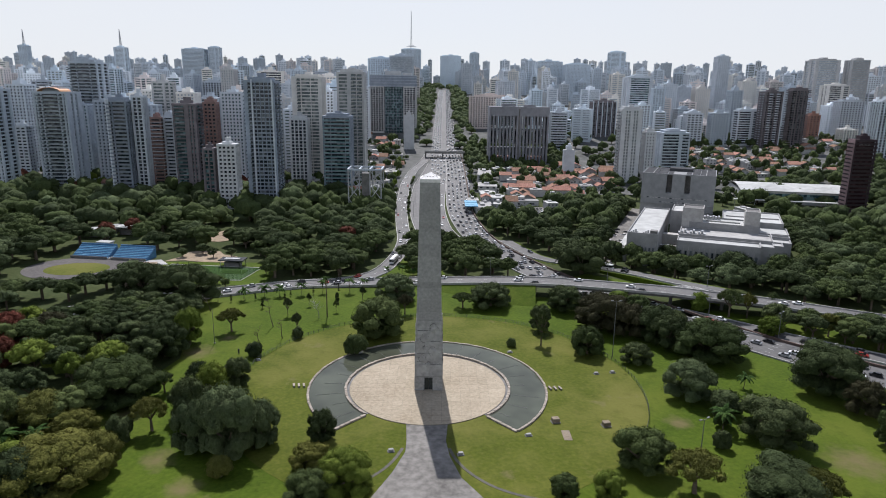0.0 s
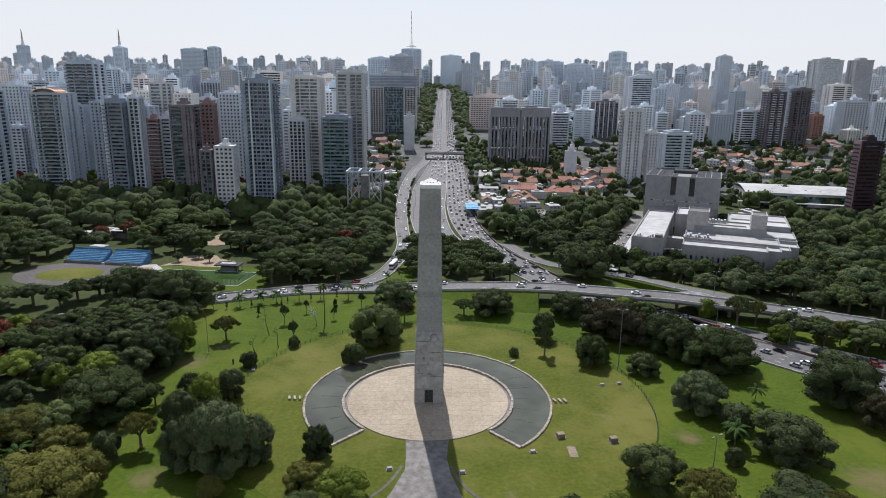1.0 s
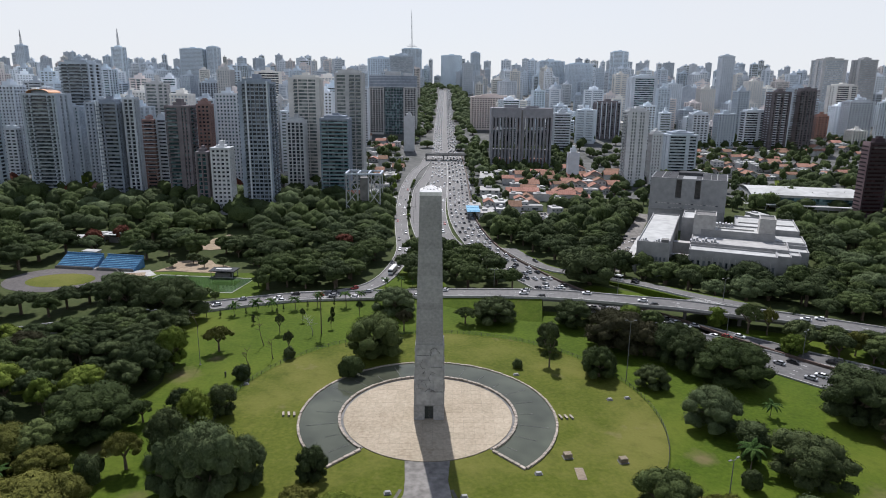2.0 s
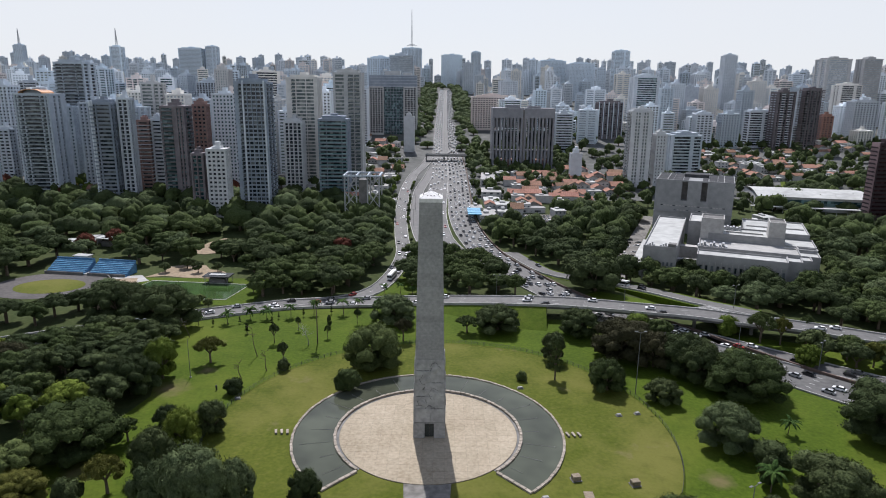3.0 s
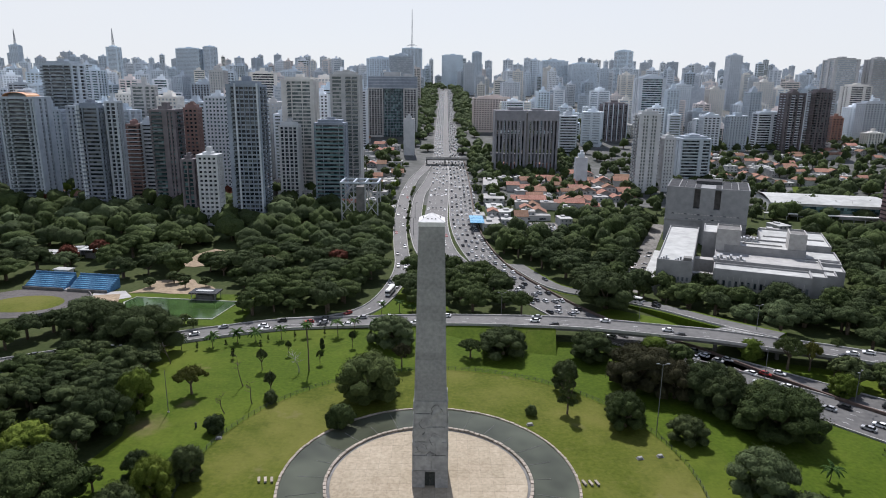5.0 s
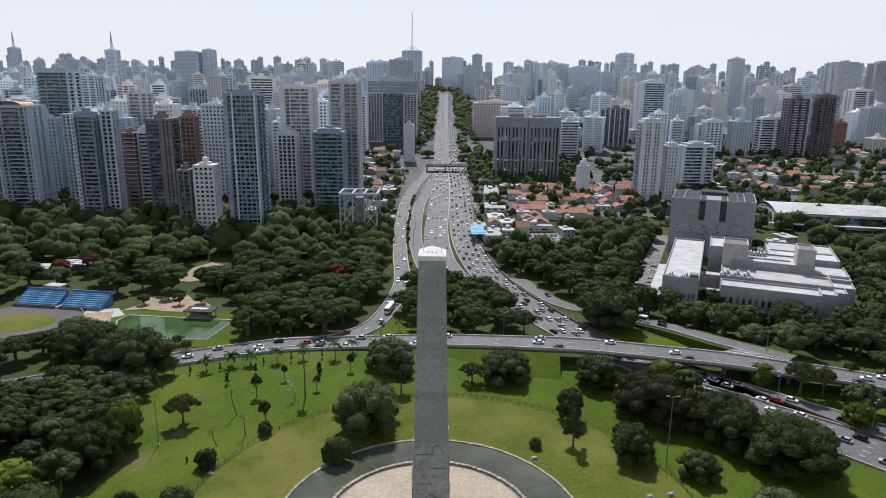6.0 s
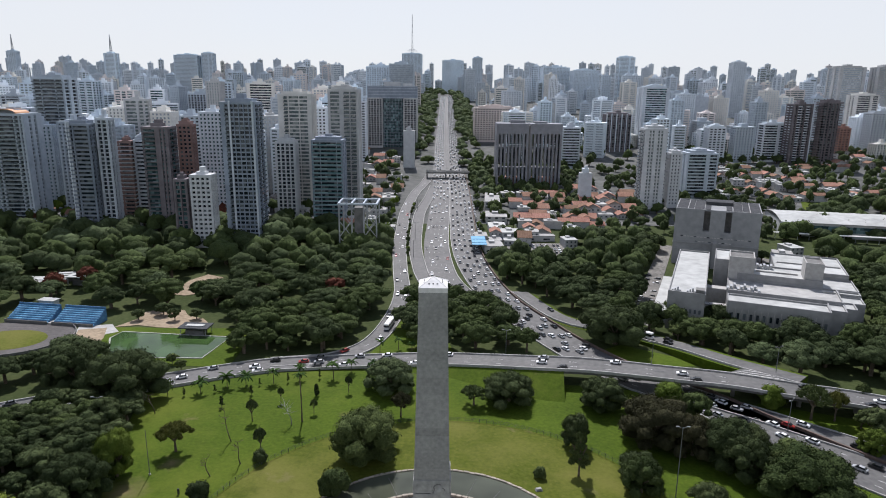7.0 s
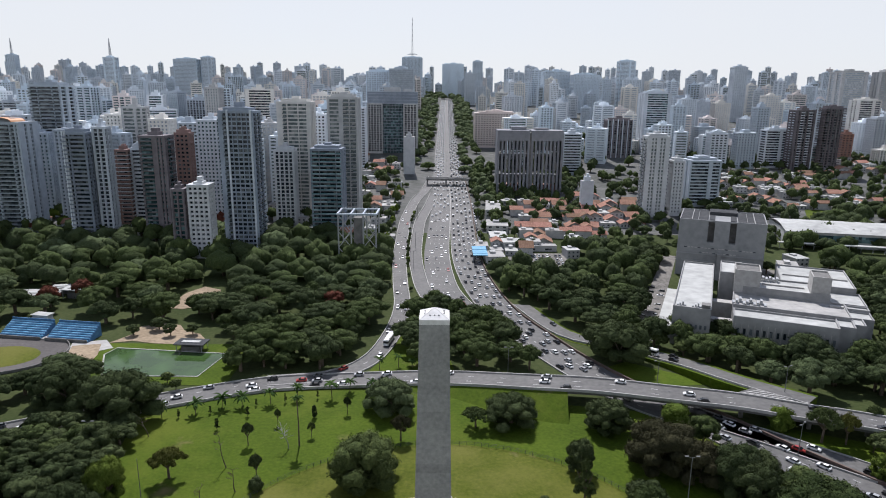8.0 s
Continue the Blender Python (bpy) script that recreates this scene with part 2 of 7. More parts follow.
def water(name, tint, rough=0.06):
    m = bpy.data.materials.new(name)
    m.use_nodes = True
    t = m.node_tree
    n, l = t.nodes, t.links
    b = n["Principled BSDF"]
    where = n.new("ShaderNodeNewGeometry")
    wide, ripple = n.new("ShaderNodeTexNoise"), n.new("ShaderNodeTexNoise")
    wide.inputs["Scale"].default_value, ripple.inputs["Scale"].default_value = 0.07, 1.6
    l.new(where.outputs["Position"], wide.inputs["Vector"])
    l.new(where.outputs["Position"], ripple.inputs["Vector"])
    ramp = n.new("ShaderNodeValToRGB")
    ramp.color_ramp.elements[0].color = (*[0.75 * v for v in tint], 1)
    ramp.color_ramp.elements[1].color = (*[1.3 * v for v in tint], 1)
    ramp.color_ramp.elements[0].position, ramp.color_ramp.elements[1].position = 0.35, 0.65
    l.new(wide.outputs["Fac"], ramp.inputs[0])
    l.new(ramp.outputs[0], b.inputs["Base Color"])
    relief = n.new("ShaderNodeBump")
    relief.inputs["Strength"].default_value, relief.inputs["Distance"].default_value = 0.12, 0.05
    l.new(ripple.outputs["Fac"], relief.inputs["Height"])
    l.new(relief.outputs[0], b.inputs["Normal"])
    b.inputs["Roughness"].default_value, b.inputs["IOR"].default_value = rough, 1.33
    return m


POOL = water("pool_water", (0.060, 0.066, 0.046), 0.04)
POND = water("pond_water", (0.040, 0.075, 0.022), 0.03)


# ---- builders ----
def mesh_of(name, bm):
    me = bpy.data.meshes.new(name)
    bm.to_mesh(me)
    bm.free()
    return me


def part(name, bm, material, parent=None, label="", smooth=False):
    """Links a bmesh (or a mesh) as one object, under a thing or a part."""
    me = mesh_of(name, bm) if isinstance(bm, bmesh.types.BMesh) else bm
    if not me.materials:
        me.materials.append(material)
    if smooth:
        me.polygons.foreach_set("use_smooth", [True] * len(me.polygons))
    ob = new(name, me)
    if parent:
        ob.parent = parent
    return tagged(ob, label)


def thing(name, label, category, group="", m=None, kind=""):
    ob = tagged(new(name), label, category, group, kind)
    ob.empty_display_size = 0.5
    if m:
        ob.matrix_world = m
    return ob


def box(bm, x0, y0, z0, x1, y1, z1, m=None):
    """A box between two corners."""
    v = [bm.verts.new(p) for p in ((x0, y0, z0), (x1, y0, z0), (x1, y1, z0), (x0, y1, z0), (x0, y0, z1), (x1, y0, z1), (x1, y1, z1), (x0, y1, z1))]
    if m:
        for p in v:
            p.co = m @ p.co
    for a in ((3, 2, 1, 0), (4, 5, 6, 7), (0, 1, 5, 4), (1, 2, 6, 5), (2, 3, 7, 6), (3, 0, 4, 7)):
        bm.faces.new([v[i] for i in a])
    return v


def tube(bm, a, b, r0, r1, n=6, cap=True):
    """A tapered round bar from a to b."""
    a, b = Vector(a), Vector(b)
    q = (b - a).to_track_quat("Z", "Y")
    rings = []
    for p, r in ((a, r0), (b, r1)):
        rings.append([bm.verts.new(p + q @ Vector((r * math.cos(6.2832 * i / n), r * math.sin(6.2832 * i / n), 0))) for i in range(n)])
    for i in range(n):
        bm.faces.new((rings[0][i], rings[0][(i + 1) % n], rings[1][(i + 1) % n], rings[1][i]))
    if cap:
        bm.faces.new(rings[0][::-1])
        bm.faces.new(rings[1])


GROUND_Y = (-900, -300, -120, 0, 60, 120, 160, 200, 250, 325, 400, 460, 520, 660, 800, 1100, 1550, 2000, 2600, 3600, 4900)
LEVELS_Y, LEVELS_Z = (-4000, 200, 250, 400, 520, 800, 1550, 2000, 2600, 5000), (0, 0, 2.5, 10, 18, 40, 92, 115, 120, 100)


def level(y):
    """The ground's height: flat in the park, then a long rise to the ridge."""
    return float(np.interp(y, LEVELS_Y, LEVELS_Z))


def smooth_line(points, step=6.0):
    """A line glided through points, with rows about step apart."""
    pts = [Vector(p) for p in points]
    pts = [2 * pts[0] - pts[1], *pts, 2 * pts[-1] - pts[-2]]
    out = []
    for a, b, c, d in zip(pts, pts[1:], pts[2:], pts[3:]):
        k = max(1, int((c - b).length / step))
        for i in range(k):
            u = i / k
            out.append(0.5 * ((2 * b) + (c - a) * u + (2 * a - 5 * b + 4 * c - d) * u * u + (3 * b - a - 3 * c + d) * u ** 3))
    out.append(pts[-2])
    return out


def ribbon(bm, line, left, right, lift, deep=0.0):
    """A band along a line between two offsets (left is negative), lifted above it; deep > 0 gives it sides."""
    rows = []
    for i, p in enumerate(line):
        d = (line[min(i + 1, len(line) - 1)] - line[max(i - 1, 0)])
        s = Vector((d.y, -d.x, 0)).normalized()
        a, b = p + s * left, p + s * right
        row = [bm.verts.new((a.x, a.y, a.z + lift)), bm.verts.new((b.x, b.y, b.z + lift))]
        if deep:
            row += [bm.verts.new((b.x, b.y, b.z + lift - deep)), bm.verts.new((a.x, a.y, a.z + lift - deep))]
        rows.append(row)
    for r, q in zip(rows, rows[1:]):
        bm.faces.new((r[0], r[1], q[1], q[0]))
        if deep:
            bm.faces.new((r[1], r[2], q[2], q[1]))
            bm.faces.new((r[2], r[3], q[3], q[2]))
            bm.faces.new((r[3], r[0], q[0], q[3]))
    if deep:
        bm.faces.new(rows[0][::-1])
        bm.faces.new(rows[-1])


def patch(name, outline, lift, material, label, category, deep=0.25):
    """A piece of ground with an outline, lying on the ground, with edges that go into it."""
    bm = bmesh.new()
    top = [bm.verts.new((x, y, level(y) + lift)) for x, y in outline]
    low = [bm.verts.new((x, y, level(y) + lift - deep)) for x, y in outline]
    n = len(top)
    for tri in mathutils.geometry.tessellate_polygon([[v.co for v in top]]):
        bm.faces.new([top[i] for i in tri])
    for i in range(n):
        bm.faces.new((low[i], low[(i + 1) % n], top[(i + 1) % n], top[i]))
    bmesh.ops.recalc_face_normals(bm, faces=bm.faces)
    return tagged(part(name, bm, material), label, category, kind="structure")


# ---- ground, one sheet to the horizon ----
bm = bmesh.new()
rows = [[bm.verts.new((x, y, level(y))) for x in (-4800, -700, -350, -120, 0, 120, 350, 700, 4800)] for y in GROUND_Y]
for r, q in zip(rows, rows[1:]):
    for i in range(len(r) - 1):
        bm.faces.new((r[i], r[i + 1], q[i + 1], q[i]))
tagged(part("ground", bm, SOIL), "dark park soil and undergrowth under the trees", "ground", kind="structure")
bm = bmesh.new()
rows = [[bm.verts.new((x, y, level(y) + 0.06)) for x in (-4700, -38, 30, 4700)] for y in (372, *GROUND_Y[10:])]
for r, q in zip(rows, rows[1:]):
    for i in range(3):
        bm.faces.new((r[i], r[i + 1], q[i + 1], q[i]))
tagged(part("pavement_town", bm, TOWN), "grey paved town ground between buildings", "pavement", kind="structure")
patch("ground_lawn", [(-125, -140), (210, -140), (215, 20), (165, 62), (110, 86), (60, 97), (20, 101), (-30, 111), (-63, 107), (-83, 100), (-110, 87), (-104, 60), (-92, 20), (-100, -20), (-160, -15), (-175, -45)], 0.05, GRASS, "fresh green lawn with worn patches", "lawn")
patch("ground_ramp_lawn", [(-30, 124), (8, 125), (4, 150), (-14, 190), (-20, 160)], 0.05, GRASS, "green verge beside the slip road", "lawn")
patch("ground_verge", [(64, 128), (84, 140), (118, 118), (98, 116)], 0.05, GRASS, "green verge between two roads", "lawn")
patch("ground_slope", [(112, 70), (150, 56), (165, 66), (120, 84)], 0.07, GRASS, "grassy bank below the viaduct", "lawn")


def arc(radius, a0, a1, steps, cx=-0.3, cy=-1.4):
    """Points on a circle round the monument, angles in degrees from +x."""
    return [(cx + radius * math.cos(radians(a0 + (a1 - a0) * i / steps)), cy + radius * math.sin(radians(a0 + (a1 - a0) * i / steps))) for i in range(steps + 1)]


patch("ground_mown_lawn", arc(68.5, 0, 358, 90, 3, 0), 0.10, LAWN, "yellow-green mown lawn inside the fence", "lawn")
# ---- monument: paved disc, ring pool, obelisk ----
A0, A1 = -47.0, 227.0   # the pool is open towards the forecourt
disc = patch("pavement_plaza", arc(26.1, 0, 357, 120), 0.30, JOINT, "round warm beige stone plaza with slab joints", "plaza", 0.4)
patch("pavement_forecourt", [(-6.2, -26.5), (6.2, -26.5), (5.6, -36), (6.6, -44), (9.5, -54), (15, -63), (27, -75), (50, -92), (-50, -92), (-25, -75), (-13, -63), (-8.5, -52), (-5.6, -42), (-5.6, -36)], 0.2, FORECOURT, "grey paved forecourt that widens away from the plaza", "pavement")
for side in (-1, 1):
    bm = bmesh.new()
    line = smooth_line([(side * 6.5, -40, 0.16), (side * 8.5, -46, 0.16), (side * 12, -52, 0.16), (side * 18, -58, 0.16), (side * 26, -62, 0.16), (side * 36, -64, 0.16)], 2)
    ribbon(bm, line, -0.45, 0.45, 0, 0.3)
    tagged(part("pavement_side_path", bm, PATH), "narrow grey path curving off the forecourt", "path", kind="structure")


def ring_sheet(r0, r1, z, steps=110):
    bm = bmesh.new()
    a = [bm.verts.new((x, y, z)) for x, y in arc(r0, A0, A1, steps)]
    b = [bm.verts.new((x, y, z)) for x, y in arc(r1, A0, A1, steps)]
    for i in range(steps):
        bm.faces.new((a[i], b[i], b[i + 1], a[i + 1]))
    bmesh.ops.recalc_face_normals(bm, faces=bm.faces)
    return bm


tagged(part("ground_pool_bed", ring_sheet(27.0, 40.0, 0.14), POOLBED), "dark silty bed of the ring pool", "pool bed", kind="structure")
tagged(part("water_ring_pool", ring_sheet(27.2, 39.4, 0.34), POOL), "still grey-green water in a ring pool", "water", kind="structure")


def block(bm, cx, cy, angle, length, deep, z0, z1, seed):
    """A dressed stone with slightly uneven faces."""
    rnd = random.Random(seed)
    m = pose(cx, cy, 0, 0, 0, angle)
    box(bm, -deep / 2, -length / 2, z0, deep / 2, length / 2, z1 + rnd.uniform(-0.05, 0.05), m)
    bmesh.ops.bevel(bm, geom=[e for e in bm.edges], offset=0.07, segments=1, affect="EDGES")


STONES = []
for k in range(4):
    bm = bmesh.new()
    block(bm, 0, 0, 0, 1, 1, 0, 1, k)
    STONES.append(mesh_of("stone", bm))
    STONES[-1].materials.append(KERBSTONE)


def stone_course(owner, radius, length, deep, z0, z1, a0, a1, seed):
    """Kerb stones laid round an arc, each one a piece of its own, with open joints."""
    rnd = random.Random(seed)
    n = int(radians(a1 - a0) * radius / length)
    for i in range(n):
        a = a0 + (a1 - a0) * (i + 0.5) / n
        (x, y), = arc(radius + rnd.uniform(-0.07, 0.07), a, a, 1)[:1]
        ob = new("stone", STONES[rnd.randrange(4)])
        ob.parent = owner
        ob.matrix_world = pose(x, y, z0, rnd.uniform(-1, 1), rnd.uniform(-1, 1), a + rnd.uniform(-1.2, 1.2)) @ Matrix.Diagonal((deep * rnd.uniform(0.92, 1.08), length * rnd.uniform(0.86, 0.95), z1 - z0 + rnd.uniform(-0.04, 0.06), 1))


tagged(part("ground_gutter", ring_sheet(26.1, 27.0, 0.16), DARKCON), "dark gutter between plaza and wall", "gutter", kind="structure")
outer = thing("kerb_outer", "pale rough-cut kerb stones round the ring pool", "kerb", kind="structure")
stone_course(outer, 39.6, 1.7, 0.75, 0.0, 0.62, A0, A1, 3)
inner = thing("kerb_inner", "pale stone wall of blocks round the plaza", "kerb", kind="structure")
stone_course(inner, 27.3, 1.7, 0.85, 0.0, 0.8, A0, A1, 4)
for a in (A0 - 0.6, A1 + 0.6):
    end = thing("kerb_end", "pale kerb stones across the end of the pool", "kerb", kind="structure")
    for i in range(6):
        (x, y), = arc(28.6 + 2.0 * i, a, a, 1)[:1]
        ob = new("stone", STONES[i % 4])
        ob.parent = end
        ob.matrix_world = pose(x, y, 0, 0, 0, a) @ Matrix.Diagonal((1.85, 0.9, 0.62, 1))

# paving slabs of the plaza in straight rows, cut to the circle at its edge
slab = bmesh.new()
box(slab, -0.5, -0.5, 0, 0.5, 0.5, 1)
slab = mesh_of("slab", slab)
slab.materials.append(PAVING)
SLAB_X, SLAB_Y, SLAB_R = 3.1, 3.1, 26.0


def cut_slab(x0, y0, x1, y1):
    """What a circle leaves of a rectangle, as an outline."""
    out = []
    for (ax, ay), (bx, by) in zip(((x0, y0), (x1, y0), (x1, y1), (x0, y1)), ((x1, y0), (x1, y1), (x0, y1), (x0, y0))):
        for i in range(12):
            x, y = ax + (bx - ax) * i / 12, ay + (by - ay) * i / 12
            r = math.hypot(x, y)
            if r < SLAB_R:
                out.append((x, y))
            elif r < SLAB_R + 0.8:
                out.append((x * SLAB_R / r, y * SLAB_R / r))
    return out


for i in range(-9, 10):
    for j in range(-9, 10):
        cx, cy = SLAB_X * i, SLAB_Y * j
        x0, y0, x1, y1 = cx - SLAB_X / 2 + 0.025, cy - SLAB_Y / 2 + 0.025, cx + SLAB_X / 2 - 0.025, cy + SLAB_Y / 2 - 0.025
        far = max(math.hypot(a, b) for a in (x0, x1) for b in (y0, y1))
        near = min(math.hypot(a, b) for a in (x0, x1) for b in (y0, y1))
        if far < SLAB_R:
            ob = new("slab", slab)
            ob.matrix_world = pose(cx - 0.3, cy - 1.4, 0.27) @ Matrix.Diagonal((x1 - x0, y1 - y0, 0.045, 1))
            ob.parent = disc
        elif near < SLAB_R - 0.3:
            outline = cut_slab(x0, y0, x1, y1)
            if len(outline) > 4:
                bm = bmesh.new()
                bm.faces.new([bm.verts.new((x - 0.3, y - 1.4, 0.315)) for x, y in outline])
                more = bmesh.ops.extrude_face_region(bm, geom=list(bm.faces))
                for v in more["geom"]:
                    if isinstance(v, bmesh.types.BMVert):
                        v.co.z -= 0.045
                bmesh.ops.recalc_face_normals(bm, faces=bm.faces)
                part("slab", bm, PAVING, disc)


def obelisk():
    """A tapered square shaft of stone courses with carved panels low down, a doorway and a low pyramid on top."""
    top_z, base_half, top_half = 70.3, 4.65, 3.1
    root = thing("obelisk", "tall tapered grey granite obelisk with carved panels and a white cap", "obelisk")

    def half(z):
        return base_half + (top_half - base_half) * z / top_z

    def course(z0, z1, inset, name, material, cut=0.0):
        bm = bmesh.new()
        a, b = half(z0) - inset, half(z1) - inset
        lo = [bm.verts.new((x * a, y * a, z0)) for x, y in ((-1, -1), (1, -1), (1, 1), (-1, 1))]
        hi = [bm.verts.new((x * b, y * b, z1)) for x, y in ((-1, -1), (1, -1), (1, 1), (-1, 1))]
        for i in range(4):
            bm.faces.new((lo[i], lo[(i + 1) % 4], hi[(i + 1) % 4], hi[i]))
        bm.faces.new(hi)
        bm.faces.new(lo[::-1])
        bmesh.ops.bevel(bm, geom=[e for e in bm.edges], offset=0.02, segments=1, affect="EDGES")
        return part(name, bm, material, root)

    # the foot is a shell with a real doorway
    door_h, door_w = 4.9, 1.35
    bm = bmesh.new()
    a, b = base_half, half(5.2)
    box(bm, -a, -a, 0.0, -door_w, -a + 1.2, 5.2)
    box(bm, door_w, -a, 0.0, a, -a + 1.2, 5.2)
    box(bm, -door_w, -a, door_h, door_w, -a + 1.2, 5.2)
    box(bm, -a, -a + 1.2, 0, -a + 1.2, a, 5.2)
    box(bm, a - 1.2, -a + 1.2, 0, a, a, 5.2)
    box(bm, -a + 1.2, a - 1.2, 0, a - 1.2, a, 5.2)
    part("plinth", bm, GRANITE, root, "granite foot with an open doorway")
    bm = bmesh.new()
    box(bm, -door_w, -a + 0.9, 0.0, -0.03, -a + 1.0, door_h)
    box(bm, 0.03, -a + 0.9, 0.0, door_w, -a + 1.0, door_h)
    part("door", bm, DARKMETAL, root, "dark metal double door set deep in the foot")
    z = 5.2
    while z < top_z - 0.5:
        z1 = min(z + 2.03, top_z)
        course(z, z1 - 0.012, 0.0 if (round(z) % 3) else 0.008, "stone_course", GRANITE)
        z = z1
    rnd = random.Random(5)
    for turn in range(4):
        m = pose(0, 0, 0, 0, 0, 90 * turn)
        # slabs of the carved zone, uneven in depth, with open joints
        for zz, zt in ((5.3, 9.6), (9.6, 13.4), (13.4, 17.6), (17.6, 21.2), (21.2, 24.6)):
            w = half(zt) - 0.03
            cuts = [-w, rnd.uniform(-0.35, 0.35) * w, w]
            for x0, x1 in zip(cuts, cuts[1:]):
                bm = bmesh.new()
                proud = rnd.uniform(0.05, 0.20)
                box(bm, x0 + 0.02, -half(zz) - proud, zz + 0.05, x1 - 0.02, -half(zt) + 0.4, zt - 0.04, m)
                bmesh.ops.bevel(bm, geom=[e for e in bm.edges], offset=0.05, segments=1, affect="EDGES")
                part("carved_panel", bm, RELIEF, root)
        # low plain swellings of the relief; thin dark tubes round each top paint groove shadow
        for k, (cx, cz, wide, tall) in enumerate(((1.6, 21.6, 1.5, 3.4), (-1.2, 18.6, 1.7, 3.4), (1.3, 14.0, 1.6, 3.2), (-2.0, 11.4, 1.5, 2.6), (0.2, 9.2, 1.5, 2.4), (-1.0, 15.2, 1.0, 2.0))):
            bm = bmesh.new()
            bmesh.ops.create_uvsphere(bm, u_segments=14, v_segments=10, radius=1.0)
            for v in bm.verts:
                bend = 0.35 * math.sin(2.2 * v.co.z + k)
                v.co = Vector((cx + wide * (0.62 * v.co.x + bend) * (1.15 - 0.45 * v.co.z), -half(cz) - 0.06 + 0.30 * v.co.y, cz + 0.5 * tall * v.co.z))
            bmesh.ops.transform(bm, matrix=m, verts=bm.verts)
            part("carved_figure", bm, RELIEF, root, smooth=True)
            for arm in range(3):
                bm = bmesh.new()
                last = None
                a0, span, far = rnd.uniform(-0.4, 0.6) + arm * 1.2, rnd.uniform(1.1, 2.0), rnd.uniform(0.75, 1.15)
                for i in range(9):
                    t = a0 + span * i / 8
                    x = max(-3.75, min(3.75, cx + wide * far * math.cos(t) + 0.18 * math.sin(5 * t + k)))
                    z = cz + 0.55 * tall * far * math.sin(t) + 0.2 * math.sin(4 * t + arm)
                    p = Vector((x, -half(z) - 0.17, z))
                    if last:
                        tube(bm, last, p, 0.05 + 0.05 * math.sin(math.pi * i / 8), 0.05 + 0.05 * math.sin(math.pi * i / 8), 5, i in (1, 8))
                    last = p
                bmesh.ops.transform(bm, matrix=m, verts=bm.verts)
                part("carved_line", bm, DARKSTONE, root)
        for z, x0, x1 in ((21.25, -3.7, -0.2), (17.6, 0.6, 3.8), (13.4, -3.8, -1.4), (9.7, 0.3, 3.9), (10.6, -3.9, -2.0)):
            bm = bmesh.new()
            for i in range(6):
                a, b = x0 + (x1 - x0) * i / 6, x0 + (x1 - x0) * (i + 1) / 6
                tube(bm, (a, -half(z) - 0.12, z + rnd.uniform(-0.08, 0.08)), (b, -half(z) - 0.12, z + rnd.uniform(-0.08, 0.08)), 0.10, 0.10, 5)
            bmesh.ops.transform(bm, matrix=m, verts=bm.verts)
            part("weathered_joint", bm, DARKSTONE, root)
    # cap: band, four leaning faces with ribs
    bm = bmesh.new()
    t = top_half + 0.06
    lo = [bm.verts.new((x * t, y * t, top_z - 0.9)) for x, y in ((-1, -1), (1, -1), (1, 1), (-1, 1))]
    mid = [bm.verts.new((x * t, y * t, top_z + 0.15)) for x, y in ((-1, -1), (1, -1), (1, 1), (-1, 1))]
    tip = bm.verts.new((0, 0, 72.2))
    for i in range(4):
        bm.faces.new((lo[i], lo[(i + 1) % 4], mid[(i + 1) % 4], mid[i]))
        bm.faces.new((mid[i], mid[(i + 1) % 4], tip))
    bm.faces.new(lo[::-1])
    part("cap", bm, CAPSTONE, root, "low white marble pyramid on the top")
    for i in range(4):
        a = radians(45 + 90 * i)
        bm = bmesh.new()
        tube(bm, (0.2 * math.cos(a), 0.2 * math.sin(a), 72.12), (1.414 * t * math.cos(a), 1.414 * t * math.sin(a), top_z + 0.15), 0.05, 0.07, 5)
        part("rib", bm, CAPSTONE, root)
    for turn in range(4):
        m = pose(0, 0, 0, 0, 0, 90 * turn)
        for x in (-0.9, 0, 0.9):
            bm = bmesh.new()
            box(bm, x - 0.16, -t * 0.62 - 0.16, top_z + 0.6, x + 0.16, -t * 0.62 + 0.1, top_z + 0.9, m)
            part("vent", bm, DARKSTONE, root)
    return root


obelisk()

# ---- roads ----
def on_ground(*points, lift=0.3):
    """A road's line laid on the ground."""
    return smooth_line([(x, y, level(y) + lift) for x, y in points])


RING = smooth_line([(-190, 52, 0.3), (-144, 77, 0.3), (-119, 91, 0.3), (-85, 107, 0.3), (-64, 114, 0.4), (-32, 117, 0.8), (2, 117, 2.0), (38, 105.5, 6.0), (62, 102, 6.5), (91, 95, 6.5), (113, 90, 6.3), (134, 82, 6.0), (152, 77, 5.5), (190, 62, 4.0), (240, 40, 2), (300, 10, 0.4)])
LOWER = on_ground((16, 600), (18.4, 500), (18.2, 394), (18.2, 313), (23, 255), (33.3, 205), (48, 164), (60.5, 135), (78, 106), (98, 86), (110, 68), (123, 50), (134, 36), (152, 17), (168, 3), (200, -22), (260, -60))
LEFT = on_ground((-1.4, 600), (0.4, 500), (-1.2, 394), (-2.4, 313), (1.0, 255), (6.5, 226), (14, 206), lift=0.25)
SIDE = on_ground((-6.5, 520), (-10.5, 470), (-15.5, 425), (-17.6, 394), (-17.2, 313), (-12.6, 262), (-8.4, 236), (-3, 216), lift=0.22)
SLIP = on_ground((-10, 600), (-16, 536), (-24.5, 486), (-29, 430), (-30, 392), (-29, 340), (-28, 305), (-24, 252), (-20.5, 214), (-21.5, 183), (-26.5, 150), (-34, 132), (-47, 121), (-70, 116))
LOWER_FAR = on_ground((91, 97), (104, 84), (116, 74.5), (125, 66), (134, 58), (148, 45), (166, 30), (184, 16), (216, -9), (276, -48))
